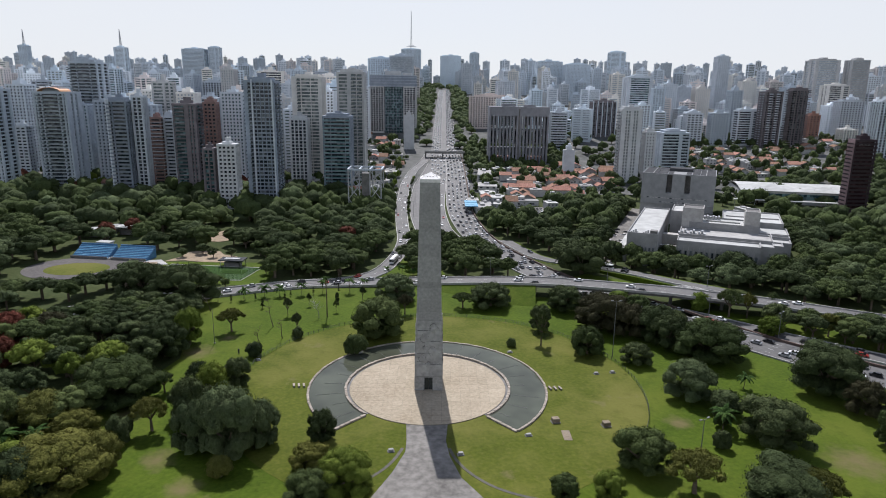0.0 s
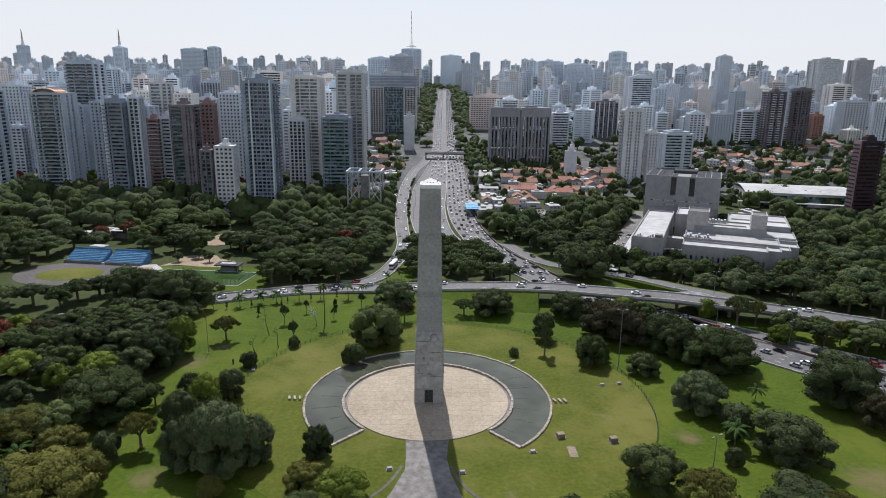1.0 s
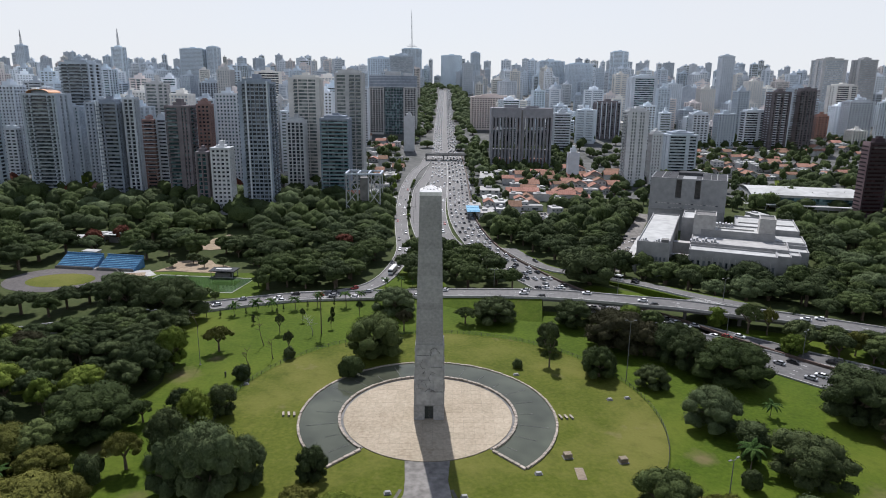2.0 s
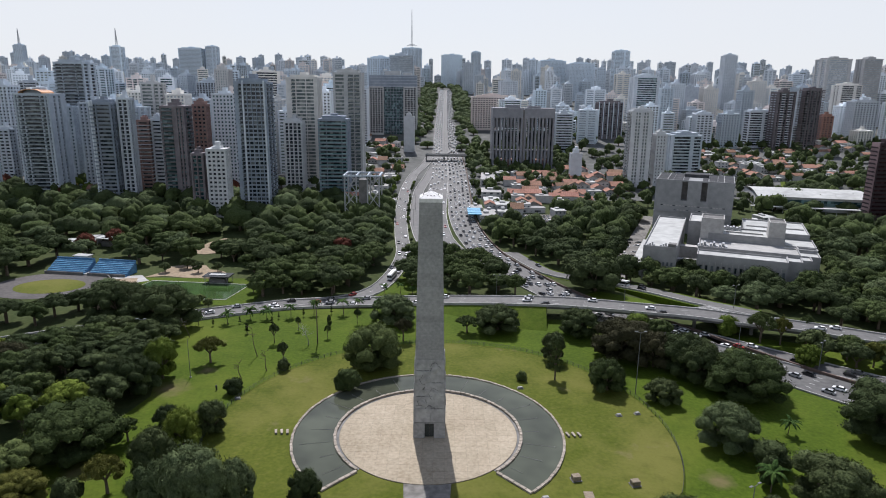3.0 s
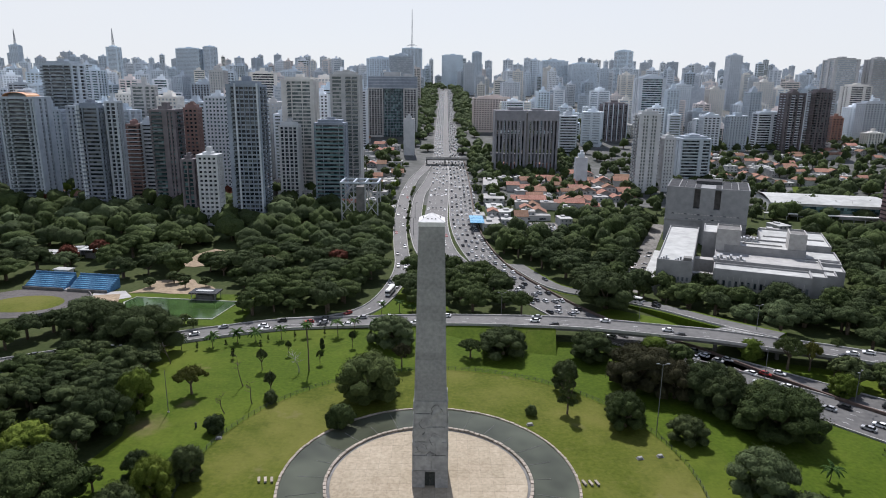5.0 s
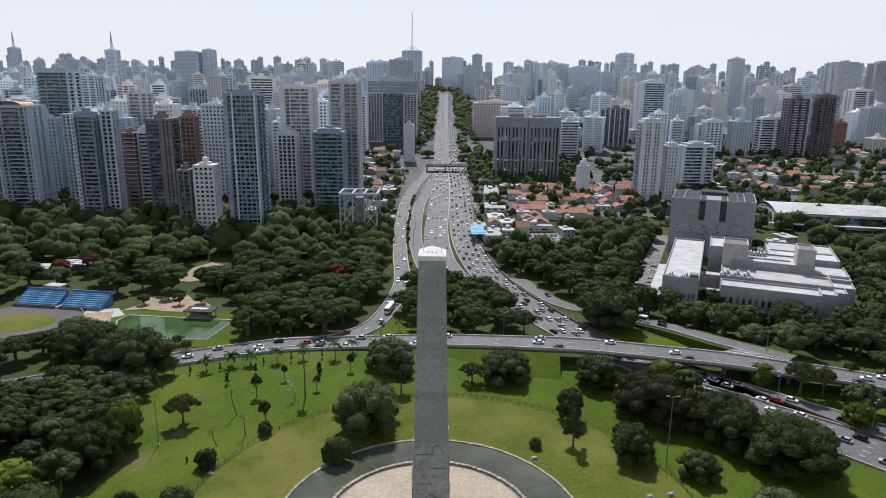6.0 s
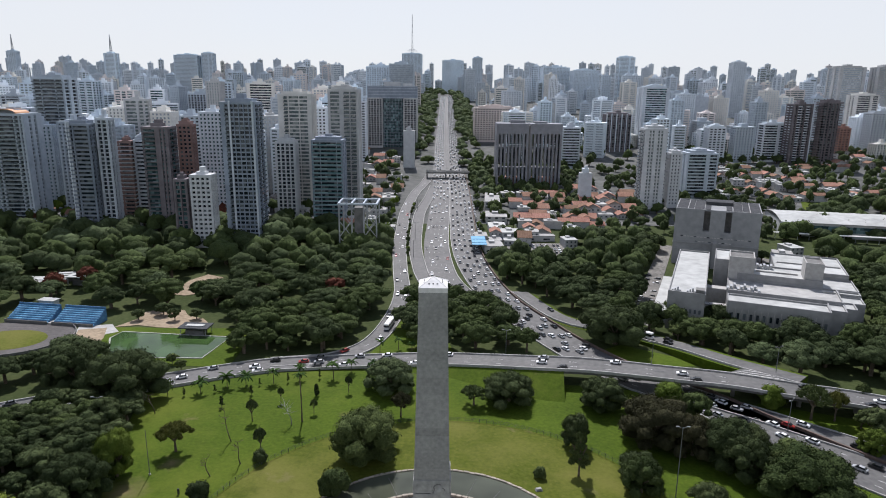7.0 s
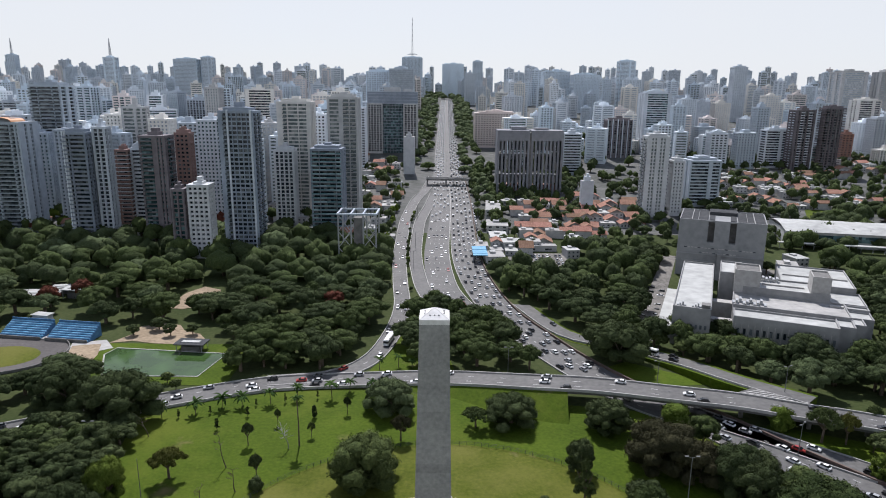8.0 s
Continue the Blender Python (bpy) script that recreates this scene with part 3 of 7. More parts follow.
RAMP = smooth_line([(45, 220, 0.9), (63, 174, 0.35), (87, 157, 0.6), (107, 135, 2.6), (122, 112, 4.6), (140, 92, 5.9)])


def road(name, line, left, right, material, label, deep=0.5):
    bm = bmesh.new()
    ribbon(bm, line, left, right, 0, deep)
    return tagged(part(name, bm, material), label, "road", kind="structure")


def edge(name, line, at, wide, high, material, label):
    bm = bmesh.new()
    ribbon(bm, line, at - wide / 2, at + wide / 2, high, high + 0.3)
    return tagged(part(name, bm, material), label, "kerb", kind="structure")


def dashes(line, at, on=2, off=4, wide=0.09):
    """Painted lane dashes, each a thin strip on the road."""
    bm = bmesh.new()
    fine = [line[0]]
    for a, b in zip(line, line[1:]):
        k = max(1, int((b - a).length / 2))
        fine += [a.lerp(b, (i + 1) / k) for i in range(k)]
    i = 0
    while i + on < len(fine):
        ribbon(bm, fine[i:i + on], at - wide, at + wide, 0.03)
        i += on + off
    return tagged(part("road_marking", bm, PAINT), "white painted lane dashes", "road marking", kind="structure")


road("road_ring", RING, -6.2, 6.2, OLDROAD, "pale worn asphalt road on a curving viaduct", 1.3)
edge("kerb_ring_near", RING, 6.4, 0.4, 0.85, CONCRETE, "low concrete parapet of the viaduct")
edge("kerb_ring_far", RING, -6.4, 0.4, 0.6, CONCRETE, "low concrete parapet of the viaduct")
for at in (-2.2, 2.2):
    dashes(RING, at)
road("road_avenue_north", LOWER, -9.4, 9.4, OLDROAD, "busy carriageway of a wide avenue")
road("road_avenue_return", LOWER_FAR, -5.2, 5.2, OLDROAD, "carriageway in the cutting below the viaduct")
edge("kerb_avenue_return", LOWER_FAR, 5.4, 0.4, 0.6, CONCRETE, "concrete kerb between two carriageways")
edge("kerb_avenue_return", LOWER_FAR, -5.4, 0.4, 0.4, CONCRETE, "concrete kerb below the bank")
road("road_avenue_south", LEFT, -8.6, 8.6, OLDROAD, "wide carriageway of an avenue")
road("road_slip", SLIP, -4.2, 4.2, OLDROAD, "slip road beside the avenue")
road("road_side_lane", SIDE, -4.0, 4.0, OLDROAD, "narrow side lane between the avenue and the slip road")
edge("kerb_side_lane", SIDE, 4.5, 0.5, 0.45, CONCRETE, "pale kerb between the side lane and the avenue")
edge("kerb_side_lane", SIDE, -4.3, 0.4, 0.4, CONCRETE, "pale kerb of the side lane")
road("road_ramp", RAMP, -4.6, 4.6, OLDROAD, "ramp that joins the viaduct", 0.5)
bm = bmesh.new()
ribbon(bm, [p - Vector((0, 0, 0.15)) for p in RAMP], -6.5, 6.5, 0, 6.5)
tagged(part("ground_ramp_bank", bm, GRASS), "grassy bank that carries the ramp", "bank", kind="structure")
far_av = smooth_line([(7, 600, 24.4), (7, 700, 32.3), (7, 800, 40.2), (8, 1100, 61), (10, 1550, 92.3), (11, 1680, 99)], 40)
road("road_avenue_far", far_av, -16.4, 16.4, OLDROAD, "wide avenue climbing to the ridge")
edge("kerb_median_far", far_av, 0, 1.4, 0.5, DARKCON, "dark planted median of the avenue")
for line, spots in ((LOWER, (-5.6, -1.9, 1.9, 5.6)), (LEFT, (-4.9, -1.6, 1.7, 5.0)), (SLIP, (0.0,))):
    for at in spots:
        dashes(line, at, 2, 4)
edge("kerb_avenue", LOWER, 9.7, 0.4, 0.35, CONCRETE, "concrete kerb of the avenue")
edge("kerb_avenue", LOWER, -9.9, 0.7, 1.0, BARRIER, "rust-brown median barrier of the avenue")
edge("kerb_avenue", LEFT, -8.9, 0.5, 0.4, CONCRETE, "concrete kerb of the avenue")
edge("kerb_slip", SLIP, 4.45, 0.4, 0.5, CONCRETE, "concrete kerb of the slip road")
edge("kerb_slip", SLIP, -4.45, 0.4, 0.3, CONCRETE, "concrete kerb of the slip road")
edge("kerb_ramp", RAMP, 4.8, 0.4, 0.7, CONCRETE, "low parapet of the ramp")
def bank(name, line, near, material, label):
    """A slope from the near edge of a raised road down to the lawn, as a closed wedge."""
    bm = bmesh.new()
    rows = []
    for i, p in enumerate(line):
        d = line[min(i + 1, len(line) - 1)] - line[max(i - 1, 0)]
        out = Vector((d.y, -d.x, 0)).normalized()
        top, toe = p + out * near, p + out * (near + 2.0 * p.z + 1.0)
        rows.append([bm.verts.new((top.x, top.y, p.z - 0.25)), bm.verts.new((toe.x, toe.y, -0.05)), bm.verts.new((top.x, top.y, -0.2))])
    for r, q in zip(rows, rows[1:]):
        for a, b in ((0, 1), (1, 2), (2, 0)):
            bm.faces.new((r[a], r[b], q[b], q[a]))
    bm.faces.new(rows[0][::-1])
    bm.faces.new(rows[-1])
    bmesh.ops.recalc_face_normals(bm, faces=bm.faces)
    return tagged(part(name, bm, material), label, "bank", kind="structure")


bank("ground_viaduct_bank", [p for p in RING if -30 < p.x < 53], 6.55, GRASS, "grassy slope from the lawn up to the road")
# piers under the viaduct
for i in range(len(RING)):
    p = RING[i]
    if p.z > 3.5 and i % 3 == 0 and 30 < p.x < 170:
        ob = thing("viaduct_pier", "stout concrete pier under the viaduct", "pier", "viaduct piers", pose(p.x, p.y, 0))
        bm = bmesh.new()
        tube(bm, (0, 0, 0), (0, 0, p.z - 1.9), 0.8, 0.8, 10)
        part("column", bm, DARKCON, ob)
        bm = bmesh.new()
        box(bm, -2.4, -1.0, p.z - 1.9, 2.4, 1.0, p.z - 1.25)
        part("crosshead", bm, DARKCON, ob)
# overpass across the avenue
bridge = thing("footbridge", "low dark concrete bridge across the avenue", "bridge", m=pose(7, 560, level(560)))
bm = bmesh.new()
box(bm, -23, -4.5, 5.2, 24, 4.5, 6.6)
part("deck", bm, DARKCON, bridge)
for y in (-4.4, 4.4):
    bm = bmesh.new()
    box(bm, -23, y - 0.15, 6.6, 24, y + 0.15, 7.7)
    part("parapet", bm, CONCRETE, bridge)
for x in (-22, -2.0, 23):
    bm = bmesh.new()
    box(bm, x - 0.7, -3.5, -2.5, x + 0.7, 3.5, 5.2)
    part("pier", bm, DARKCON, bridge)


# ---- trees ----
def raw_mesh(name, verts, faces, material, smooth=False):
    me = bpy.data.meshes.new(name)
    me.from_pydata([tuple(v) for v in verts], [], faces)
    me.materials.append(material)
    if smooth:
        me.polygons.foreach_set("use_smooth", [True] * len(me.polygons))
    return me


def ball(level):
    """The corners and triangles of a round ball, without its underside."""
    bm = bmesh.new()
    bmesh.ops.create_icosphere(bm, subdivisions=level, radius=1.0)
    bmesh.ops.delete(bm, geom=[f for f in bm.faces if f.normal.z < -0.45], context="FACES")
    co = np.array([v.co[:] for v in bm.verts])
    bm.verts.index_update()
    tri = np.array([[v.index for v in f.verts] for f in bm.faces])
    bm.free()
    return co, tri


BALLS = {1: ball(1), 2: ball(2), 3: ball(3)}

# kind: number of lobes, lobe radius, middle height, spread out, spread up, leaves per lobe, leaf size, detail and size of the leafy heart of a lobe
CROWNS = {"round": (30, (0.20, 0.33), 0.47, 0.70, 0.38, 170, 0.032, 2, 0.82),
          "dense": (32, (0.20, 0.33), 0.45, 0.67, 0.44, 170, 0.032, 2, 0.82),
          "round_big": (52, (0.15, 0.28), 0.45, 0.75, 0.41, 250, 0.022, 2, 0.82),
          "dense_big": (56, (0.15, 0.28), 0.44, 0.73, 0.46, 250, 0.022, 2, 0.82),
          "sparse_big": (36, (0.13, 0.24), 0.64, 0.80, 0.22, 200, 0.024, 2, 0.66),
          "bush": (16, (0.30, 0.44), 0.45, 0.54, 0.32, 110, 0.050, 2, 0.92),
          "sparse": (24, (0.14, 0.26), 0.66, 0.74, 0.22, 100, 0.042, 2, 0.6),
          "tiered": (26, (0.15, 0.28), 0.60, 0.62, 0.36, 100, 0.048, 2, 0.6),
          "wood": (28, (0.18, 0.31), 0.60, 0.72, 0.27, 96, 0.029, 2, 0.88),
          "canopy": (24, (0.22, 0.33), 0.62, 0.70, 0.25, 76, 0.031, 1, 0.95),
          "far": (8, (0.36, 0.54), 0.52, 0.50, 0.28, 14, 0.075, 1, 1.0)}


CROWN_SHAPES = {}


def crown_shape(kind, seed):
    """A crown one unit wide to each side and one high: clumps over a dome, each covered with leaves that stand off it, so that the outline is uneven and gaps stay."""
    if (kind, seed) in CROWN_SHAPES:
        return CROWN_SHAPES[kind, seed]
    rnd = np.random.RandomState(seed)
    count, (r0, r1), mid, out, up, leaves, size, detail, heart = CROWNS[kind]
    flat = 0.52 if kind in ("wood", "canopy") else 0.66 if kind in ("round", "round_big", "wood", "canopy", "sparse", "sparse_big") else 0.78 if kind != "tiered" else 0.26
    ball_co, ball_tri = BALLS[detail]
    broad = rnd.uniform(0.75, 1.15, 8)   # the crown reaches further out on some sides
    squash = np.array([1, 1, flat])
    verts, tris, start = [], [], 0
    for i in range(count):
        a = 2.39996 * i + rnd.uniform(-0.5, 0.5)
        u = math.sqrt((i + 0.5) / count)
        rad = rnd.uniform(r0, r1)
        if kind == "tiered":
            tier = i % 4
            centre = np.array([(0.9 - 0.2 * tier) * out * u * math.cos(a), (0.9 - 0.2 * tier) * out * u * math.sin(a), 0.30 + 0.2 * tier + rnd.uniform(-0.03, 0.03)])
        else:
            dome = math.sqrt(max(0.0, 1 - 0.9 * u * u))
            low = (-0.7 if kind in ("round", "round_big", "dense", "dense_big") else -0.45) if (i % (5 if kind in ("wood", "canopy", "far") else 3) == 0 and kind not in ("sparse", "sparse_big", "tiered")) else 1.0
            u *= rnd.uniform(0.80, 1.10) * np.interp(a % 6.2832, np.arange(9) * 0.7854, (*broad, broad[0]))
            centre = np.array([out * u * math.cos(a), out * u * math.sin(a), mid + up * dome * low * rnd.uniform(0.55 if low < 0 else 0.78, 1.0) - 0.12 * u])
        wave, turn = rnd.normal(size=(3, 3)) * 4.2, rnd.uniform(0, 6.28, 3)
        swell = 1 + 0.11 * np.sin(ball_co @ wave.T + turn).sum(axis=1, keepdims=True) + rnd.uniform(-0.11, 0.11, (len(ball_co), 1))
        verts.append(centre + ball_co * (rad * heart) * squash * swell)
        tris.append(ball_tri + start)
        start += len(ball_co)
        d = rnd.normal(size=(leaves, 3))
        d[:, 2] = np.abs(d[:, 2]) * 0.9 + d[:, 2] * 0.35
        d /= np.linalg.norm(d, axis=1, keepdims=True)
        p = centre + d * rad * squash * rnd.uniform(*((0.92, 1.10) if heart > 0.9 else (0.78, 1.14)), (leaves, 1)) * (1 + 0.11 * np.sin(d @ wave.T + turn).sum(axis=1, keepdims=True))
        n = d + np.array([0, 0, 0.08]) + rnd.normal(size=(leaves, 3)) * 0.28
        s = np.cross(n, rnd.normal(size=(leaves, 3)))
        s /= np.linalg.norm(s, axis=1, keepdims=True) + 1e-6
        v = np.cross(n, s)
        v /= np.linalg.norm(v, axis=1, keepdims=True) + 1e-6
        w, h = size * rnd.uniform(0.6, 1.25, (leaves, 1)), size * rnd.uniform(0.6, 1.25, (leaves, 1))
        verts.append(np.stack((p - s * w - v * h * 0.6, p + s * w - v * h * 0.5, p + v * h), 1).reshape(-1, 3))
        tris.append(np.arange(3 * leaves).reshape(-1, 3) + start)
        start += 3 * leaves
    CROWN_SHAPES[kind, seed] = (np.vstack(verts), np.vstack(tris))
    return CROWN_SHAPES[kind, seed]


def tri_mesh(name, verts, tris, materials, slots=None):
    """A mesh from arrays of corners and triangles."""
    me = bpy.data.meshes.new(name)
    me.vertices.add(len(verts))
    me.vertices.foreach_set("co", verts.ravel())
    me.loops.add(tris.size)
    me.loops.foreach_set("vertex_index", tris.ravel().astype(np.int32))
    me.polygons.add(len(tris))
    me.polygons.foreach_set("loop_start", np.arange(0, tris.size, 3, dtype=np.int32))
    for m in materials:
        me.materials.append(m)
    if slots is not None:
        me.polygons.foreach_set("material_index", slots.astype(np.int32))
    me.polygons.foreach_set("use_smooth", [True] * len(tris))
    me.update(calc_edges=True)
    return me


def crown_mesh(kind, seed, material):
    return tri_mesh("crown", *crown_shape(kind, seed), [material])


def trunk_mesh(kind, seed):
    rnd = random.Random(seed)
    bm = bmesh.new()
    fork = 0.24 if kind in ("round", "round_big", "wood", "far") else 0.16 if kind in ("dense", "dense_big", "bush") else 0.38
    tube(bm, (0, 0, -0.03), (0.02, 0, fork), 0.075, 0.05, 7)
    for i in range(7 if kind in ("sparse", "sparse_big", "round", "round_big") else 4):
        a = i * 1.26 + rnd.uniform(-0.3, 0.3)
        reach = rnd.uniform(0.35, 0.6)
        knee = Vector((0.45 * reach * math.cos(a), 0.45 * reach * math.sin(a), fork + 0.14))
        tube(bm, (0.02, 0, fork - 0.03), knee, 0.035, 0.022, 5, False)
        tube(bm, knee, (reach * math.cos(a), reach * math.sin(a), fork + rnd.uniform(0.26, 0.38)), 0.022, 0.009, 5)
    if kind == "tiered":
        tube(bm, (0.02, 0, fork), (0, 0, 0.95), 0.05, 0.012, 6)
    me = mesh_of("trunk", bm)
    me.materials.append(BARK)
    return me


TREE_MESHES = {}
LEAF_WORDS = ("deep green", "mid green", "bright green", "olive green", "grey-green", "brownish", "red-flowering")
KIND_WORDS = {"round": "broad spreading tree with a {} crown", "dense": "dense full tree with a {} crown", "bush": "low rounded {} bush", "sparse": "open thin tree with sparse {} leaves",
              "tiered": "tall tree with tiers of {} branches", "wood": "broad park tree with a {} canopy", "far": "distant {} street tree"}


def tree(x, y, r, h, kind, leaf, group="lawn trees"):
    variants = 4 if kind in ("wood", "far") else 3
    words = KIND_WORDS[kind]
    if r > (4.0 if y < 25 else 4.8) and y < 115 and kind in ("round", "dense", "sparse"):
        kind, variants = kind + "_big", 2
    rnd = random.Random(round(x * 31 + y * 17))
    v = rnd.randrange(variants)
    key = (kind, v, leaf)
    if key not in TREE_MESHES:
        TREE_MESHES[key] = (crown_mesh(kind, 11 * v + len(kind), LEAVES[leaf]), trunk_mesh(kind, v))
    crown, trunk = TREE_MESHES[key]
    ob = thing("bush" if kind == "bush" else "tree", words.format(LEAF_WORDS[leaf]), "bush" if kind == "bush" else "tree", group, pose(x, y, level(y), 0, 0, rnd.uniform(0, 360)) @ Matrix.Diagonal((r, r * rnd.uniform(0.9, 1.1), h, 1)))
    part("trunk", trunk, BARK, ob)
    part("crown", crown, LEAVES[leaf], ob)
    return ob



# single trees of the lawns
tree(-21.1, 44.6, 13.7, 16.3, 'dense', 1)
tree(-27.9, 25.9, 5.6, 7.8, 'bush', 1)
tree(27.2, 84.2, 11.2, 11.5, 'round', 0)
tree(14.1, 80.5, 5.6, 7.8, 'sparse', 1)
tree(43.4, 36.0, 4.8, 14.7, 'tiered', 1)
tree(59.9, 28.2, 7.1, 11.8, 'round', 1)
tree(76.6, 19.8, 6.7, 8.4, 'round', 0)
tree(60.3, 79.4, 10.1, 12.4, 'round', 0)
tree(72.0, 56.0, 13.9, 16.8, 'round', 5)
tree(90.1, 43.9, 10.3, 13.2, 'round', 0)
tree(105.2, 25.0, 15.2, 15.6, 'round', 1)
tree(93.5, 36.0, 9.5, 14.0, 'round', 0)
tree(82.0, 48.0, 8.5, 14.5, 'round', 5)
tree(98.0, 44.5, 8.5, 13.0, 'round', 0)
tree(86.0, -6.6, 10.4, 13.0, 'round', 4)
tree(99.4, -34.5, 12.5, 13.7, 'round', 0)
tree(57.4, -49.0, 9.6, 12.2, 'round', 1)
tree(67.6, -59.4, 8.9, 11.6, 'sparse', 3)
tree(34.7, -62.2, 5.0, 7.0, 'round', 1)
tree(45.6, -61.9, 5.4, 7.4, 'dense', 2)
tree(133.9, -0.9, 16.3, 17.5, 'round', 0)
tree(137.4, -17.8, 7.3, 12.0, 'round', 5)
tree(88.9, -62.7, 14.5, 10.1, 'round', 0)
tree(95.3, -64.8, 7.5, 10.0, 'sparse', 3)
tree(131.4, -35.9, 4.9, 11.5, 'round', 1)
tree(-29.7, -35.8, 5.0, 9.2, 'dense', 0)
tree(-30.2, -50.7, 6.3, 7.8, 'round', 3)
tree(-19.2, -59.2, 8.5, 10.4, 'dense', 2)
tree(-27.6, -65.2, 7.9, 8.5, 'dense', 1)
tree(-81.7, 47.4, 6.3, 10.6, 'sparse', 3)
tree(-69.5, -9.5, 6.2, 11.5, 'dense', 2)
tree(-64.0, -2.5, 5.6, 10.5, 'dense', 0)
tree(-76.0, -3.0, 5.0, 9.0, 'dense', 0)
tree(-53.6, -43.2, 11.5, 20.0, 'dense', 4)
tree(-63.0, -41.0, 7.5, 14.0, 'dense', 4)
tree(-46.0, -38.0, 6.5, 13.0, 'dense', 4)
tree(-52.2, -54.6, 4.2, 6.0, 'bush', 3)
tree(-79.6, -32.1, 6.0, 10.9, 'sparse', 3)
tree(-65.2, 22.8, 3.8, 5.6, 'bush', 0)
tree(-86.2, -7.5, 4.2, 7.2, 'sparse', 1)
tree(-98.2, -13.5, 14.9, 14.6, 'round', 1)
tree(-108.0, -12.7, 5.5, 7.5, 'bush', 2)
tree(-92.0, -60.0, 15.5, 13.5, 'round', 3)
tree(-84.0, -52.0, 7.5, 11.0, 'round', 3)
tree(-104.5, -57.0, 7.0, 10.5, 'bush', 2)
tree(-99.0, -36.0, 7.5, 8.5, 'round', 3)
tree(-122.7, -34.7, 10.7, 14.4, 'round', 1)
tree(-111.4, -31.9, 10.9, 11.7, 'round', 3)
tree(-97.4, -65.4, 11.3, 13.6, 'round', 0)
tree(-86.0, -38.5, 4.4, 7.9, 'bush', 0)
tree(-71.5, -23.5, 7.0, 13.0, 'dense', 0)
tree(-93.5, 33.5, 7.3, 16.1, 'round', 2)
tree(-98.6, 21.9, 10.4, 14.6, 'round', 0)
tree(93.3, -16.6, 6.8, 7.1, 'bush', 0)
tree(89.1, -25.1, 3.8, 8.4, 'bush', 0)
tree(83.6, -38.4, 3.1, 5.7, 'bush', 0)
tree(31.6, 35.0, 2.3, 3.5, 'bush', 1)
tree(-54.9, 47.6, 3.0, 8.5, 'sparse', 0)
tree(81.6, 141.5, 16.6, 19.9, 'round', 0)
tree(124.6, 180.1, 11.3, 11.1, 'round', 1)
tree(-137.7, 92.1, 12.3, 17.2, 'round', 0)
tree(-113.3, 83.1, 17.2, 19.7, 'round', 0)
tree(138.5, 165.6, 10.1, 12.1, 'round', 0)
tree(106.9, 31.0, 14.1, 13.2, 'round', 1)
tree(140.6, 50.2, 5.6, 9.0, 'round', 2)
tree(60.8, 35.6, 6.8, 8.6, 'round', 0)
tree(158.4, 84.0, 4.4, 8.5, 'round', 1)
tree(45.5, 52.6, 6.1, 12.3, 'round', 0)
tree(-16.6, 91.6, 11.3, 13.3, 'round', 4)
tree(-12.1, 71.1, 4.9, 9.7, 'sparse', 5)
tree(86.1, 82.6, 7.1, 8.6, 'bush', 2)
tree(123.5, 81.0, 6.0, 8.6, 'bush', 2)
tree(133.1, 72.2, 6.9, 13.8, 'sparse', 1)
tree(140.7, 70.9, 4.5, 11.7, 'sparse', 3)
tree(90.7, 44.6, 10.7, 15.8, 'round', 0)
tree(-160.4, 28.4, 9.8, 15.3, 'round', 6)
tree(-147.1, 35.2, 9.5, 12.8, 'round', 5)
tree(-151.4, 9.8, 7.7, 12.2, 'round', 6)


for x, y, r, h, kind, leaf in ((-77, 76.8, 1.5, 4.5, "tiered", 0), (-56.7, 81.1, 1.6, 6.2, "sparse", 1), (-43, 72.9, 1.7, 5.6, "sparse", 1), (-44.6, 86.4, 1.2, 5.2, "dense", 0), (-63.2, 67, 2.6, 8.5, "sparse", 0),
                              (-53.3, 41.5, 2.5, 4.6, "bush", 0), (-33.1, 89.7, 1.8, 7.0, "sparse", 0), (-26.2, 95.3, 1.8, 5.0, "dense", 1), (-93.9, 85.3, 1.0, 3.5, "tiered", 0), (-83.5, 88.6, 1.0, 3.2, "tiered", 0),
                              (-69.2, 86.8, 1.3, 4.0, "tiered", 0), (-68.3, 94.9, 0.9, 3.0, "tiered", 0), (-58, 97.9, 0.9, 4.0, "tiered", 0), (-46.3, 101.6, 1.0, 4.2, "tiered", 0),):
    tree(x, y, r, h, kind, leaf, "young lawn trees")


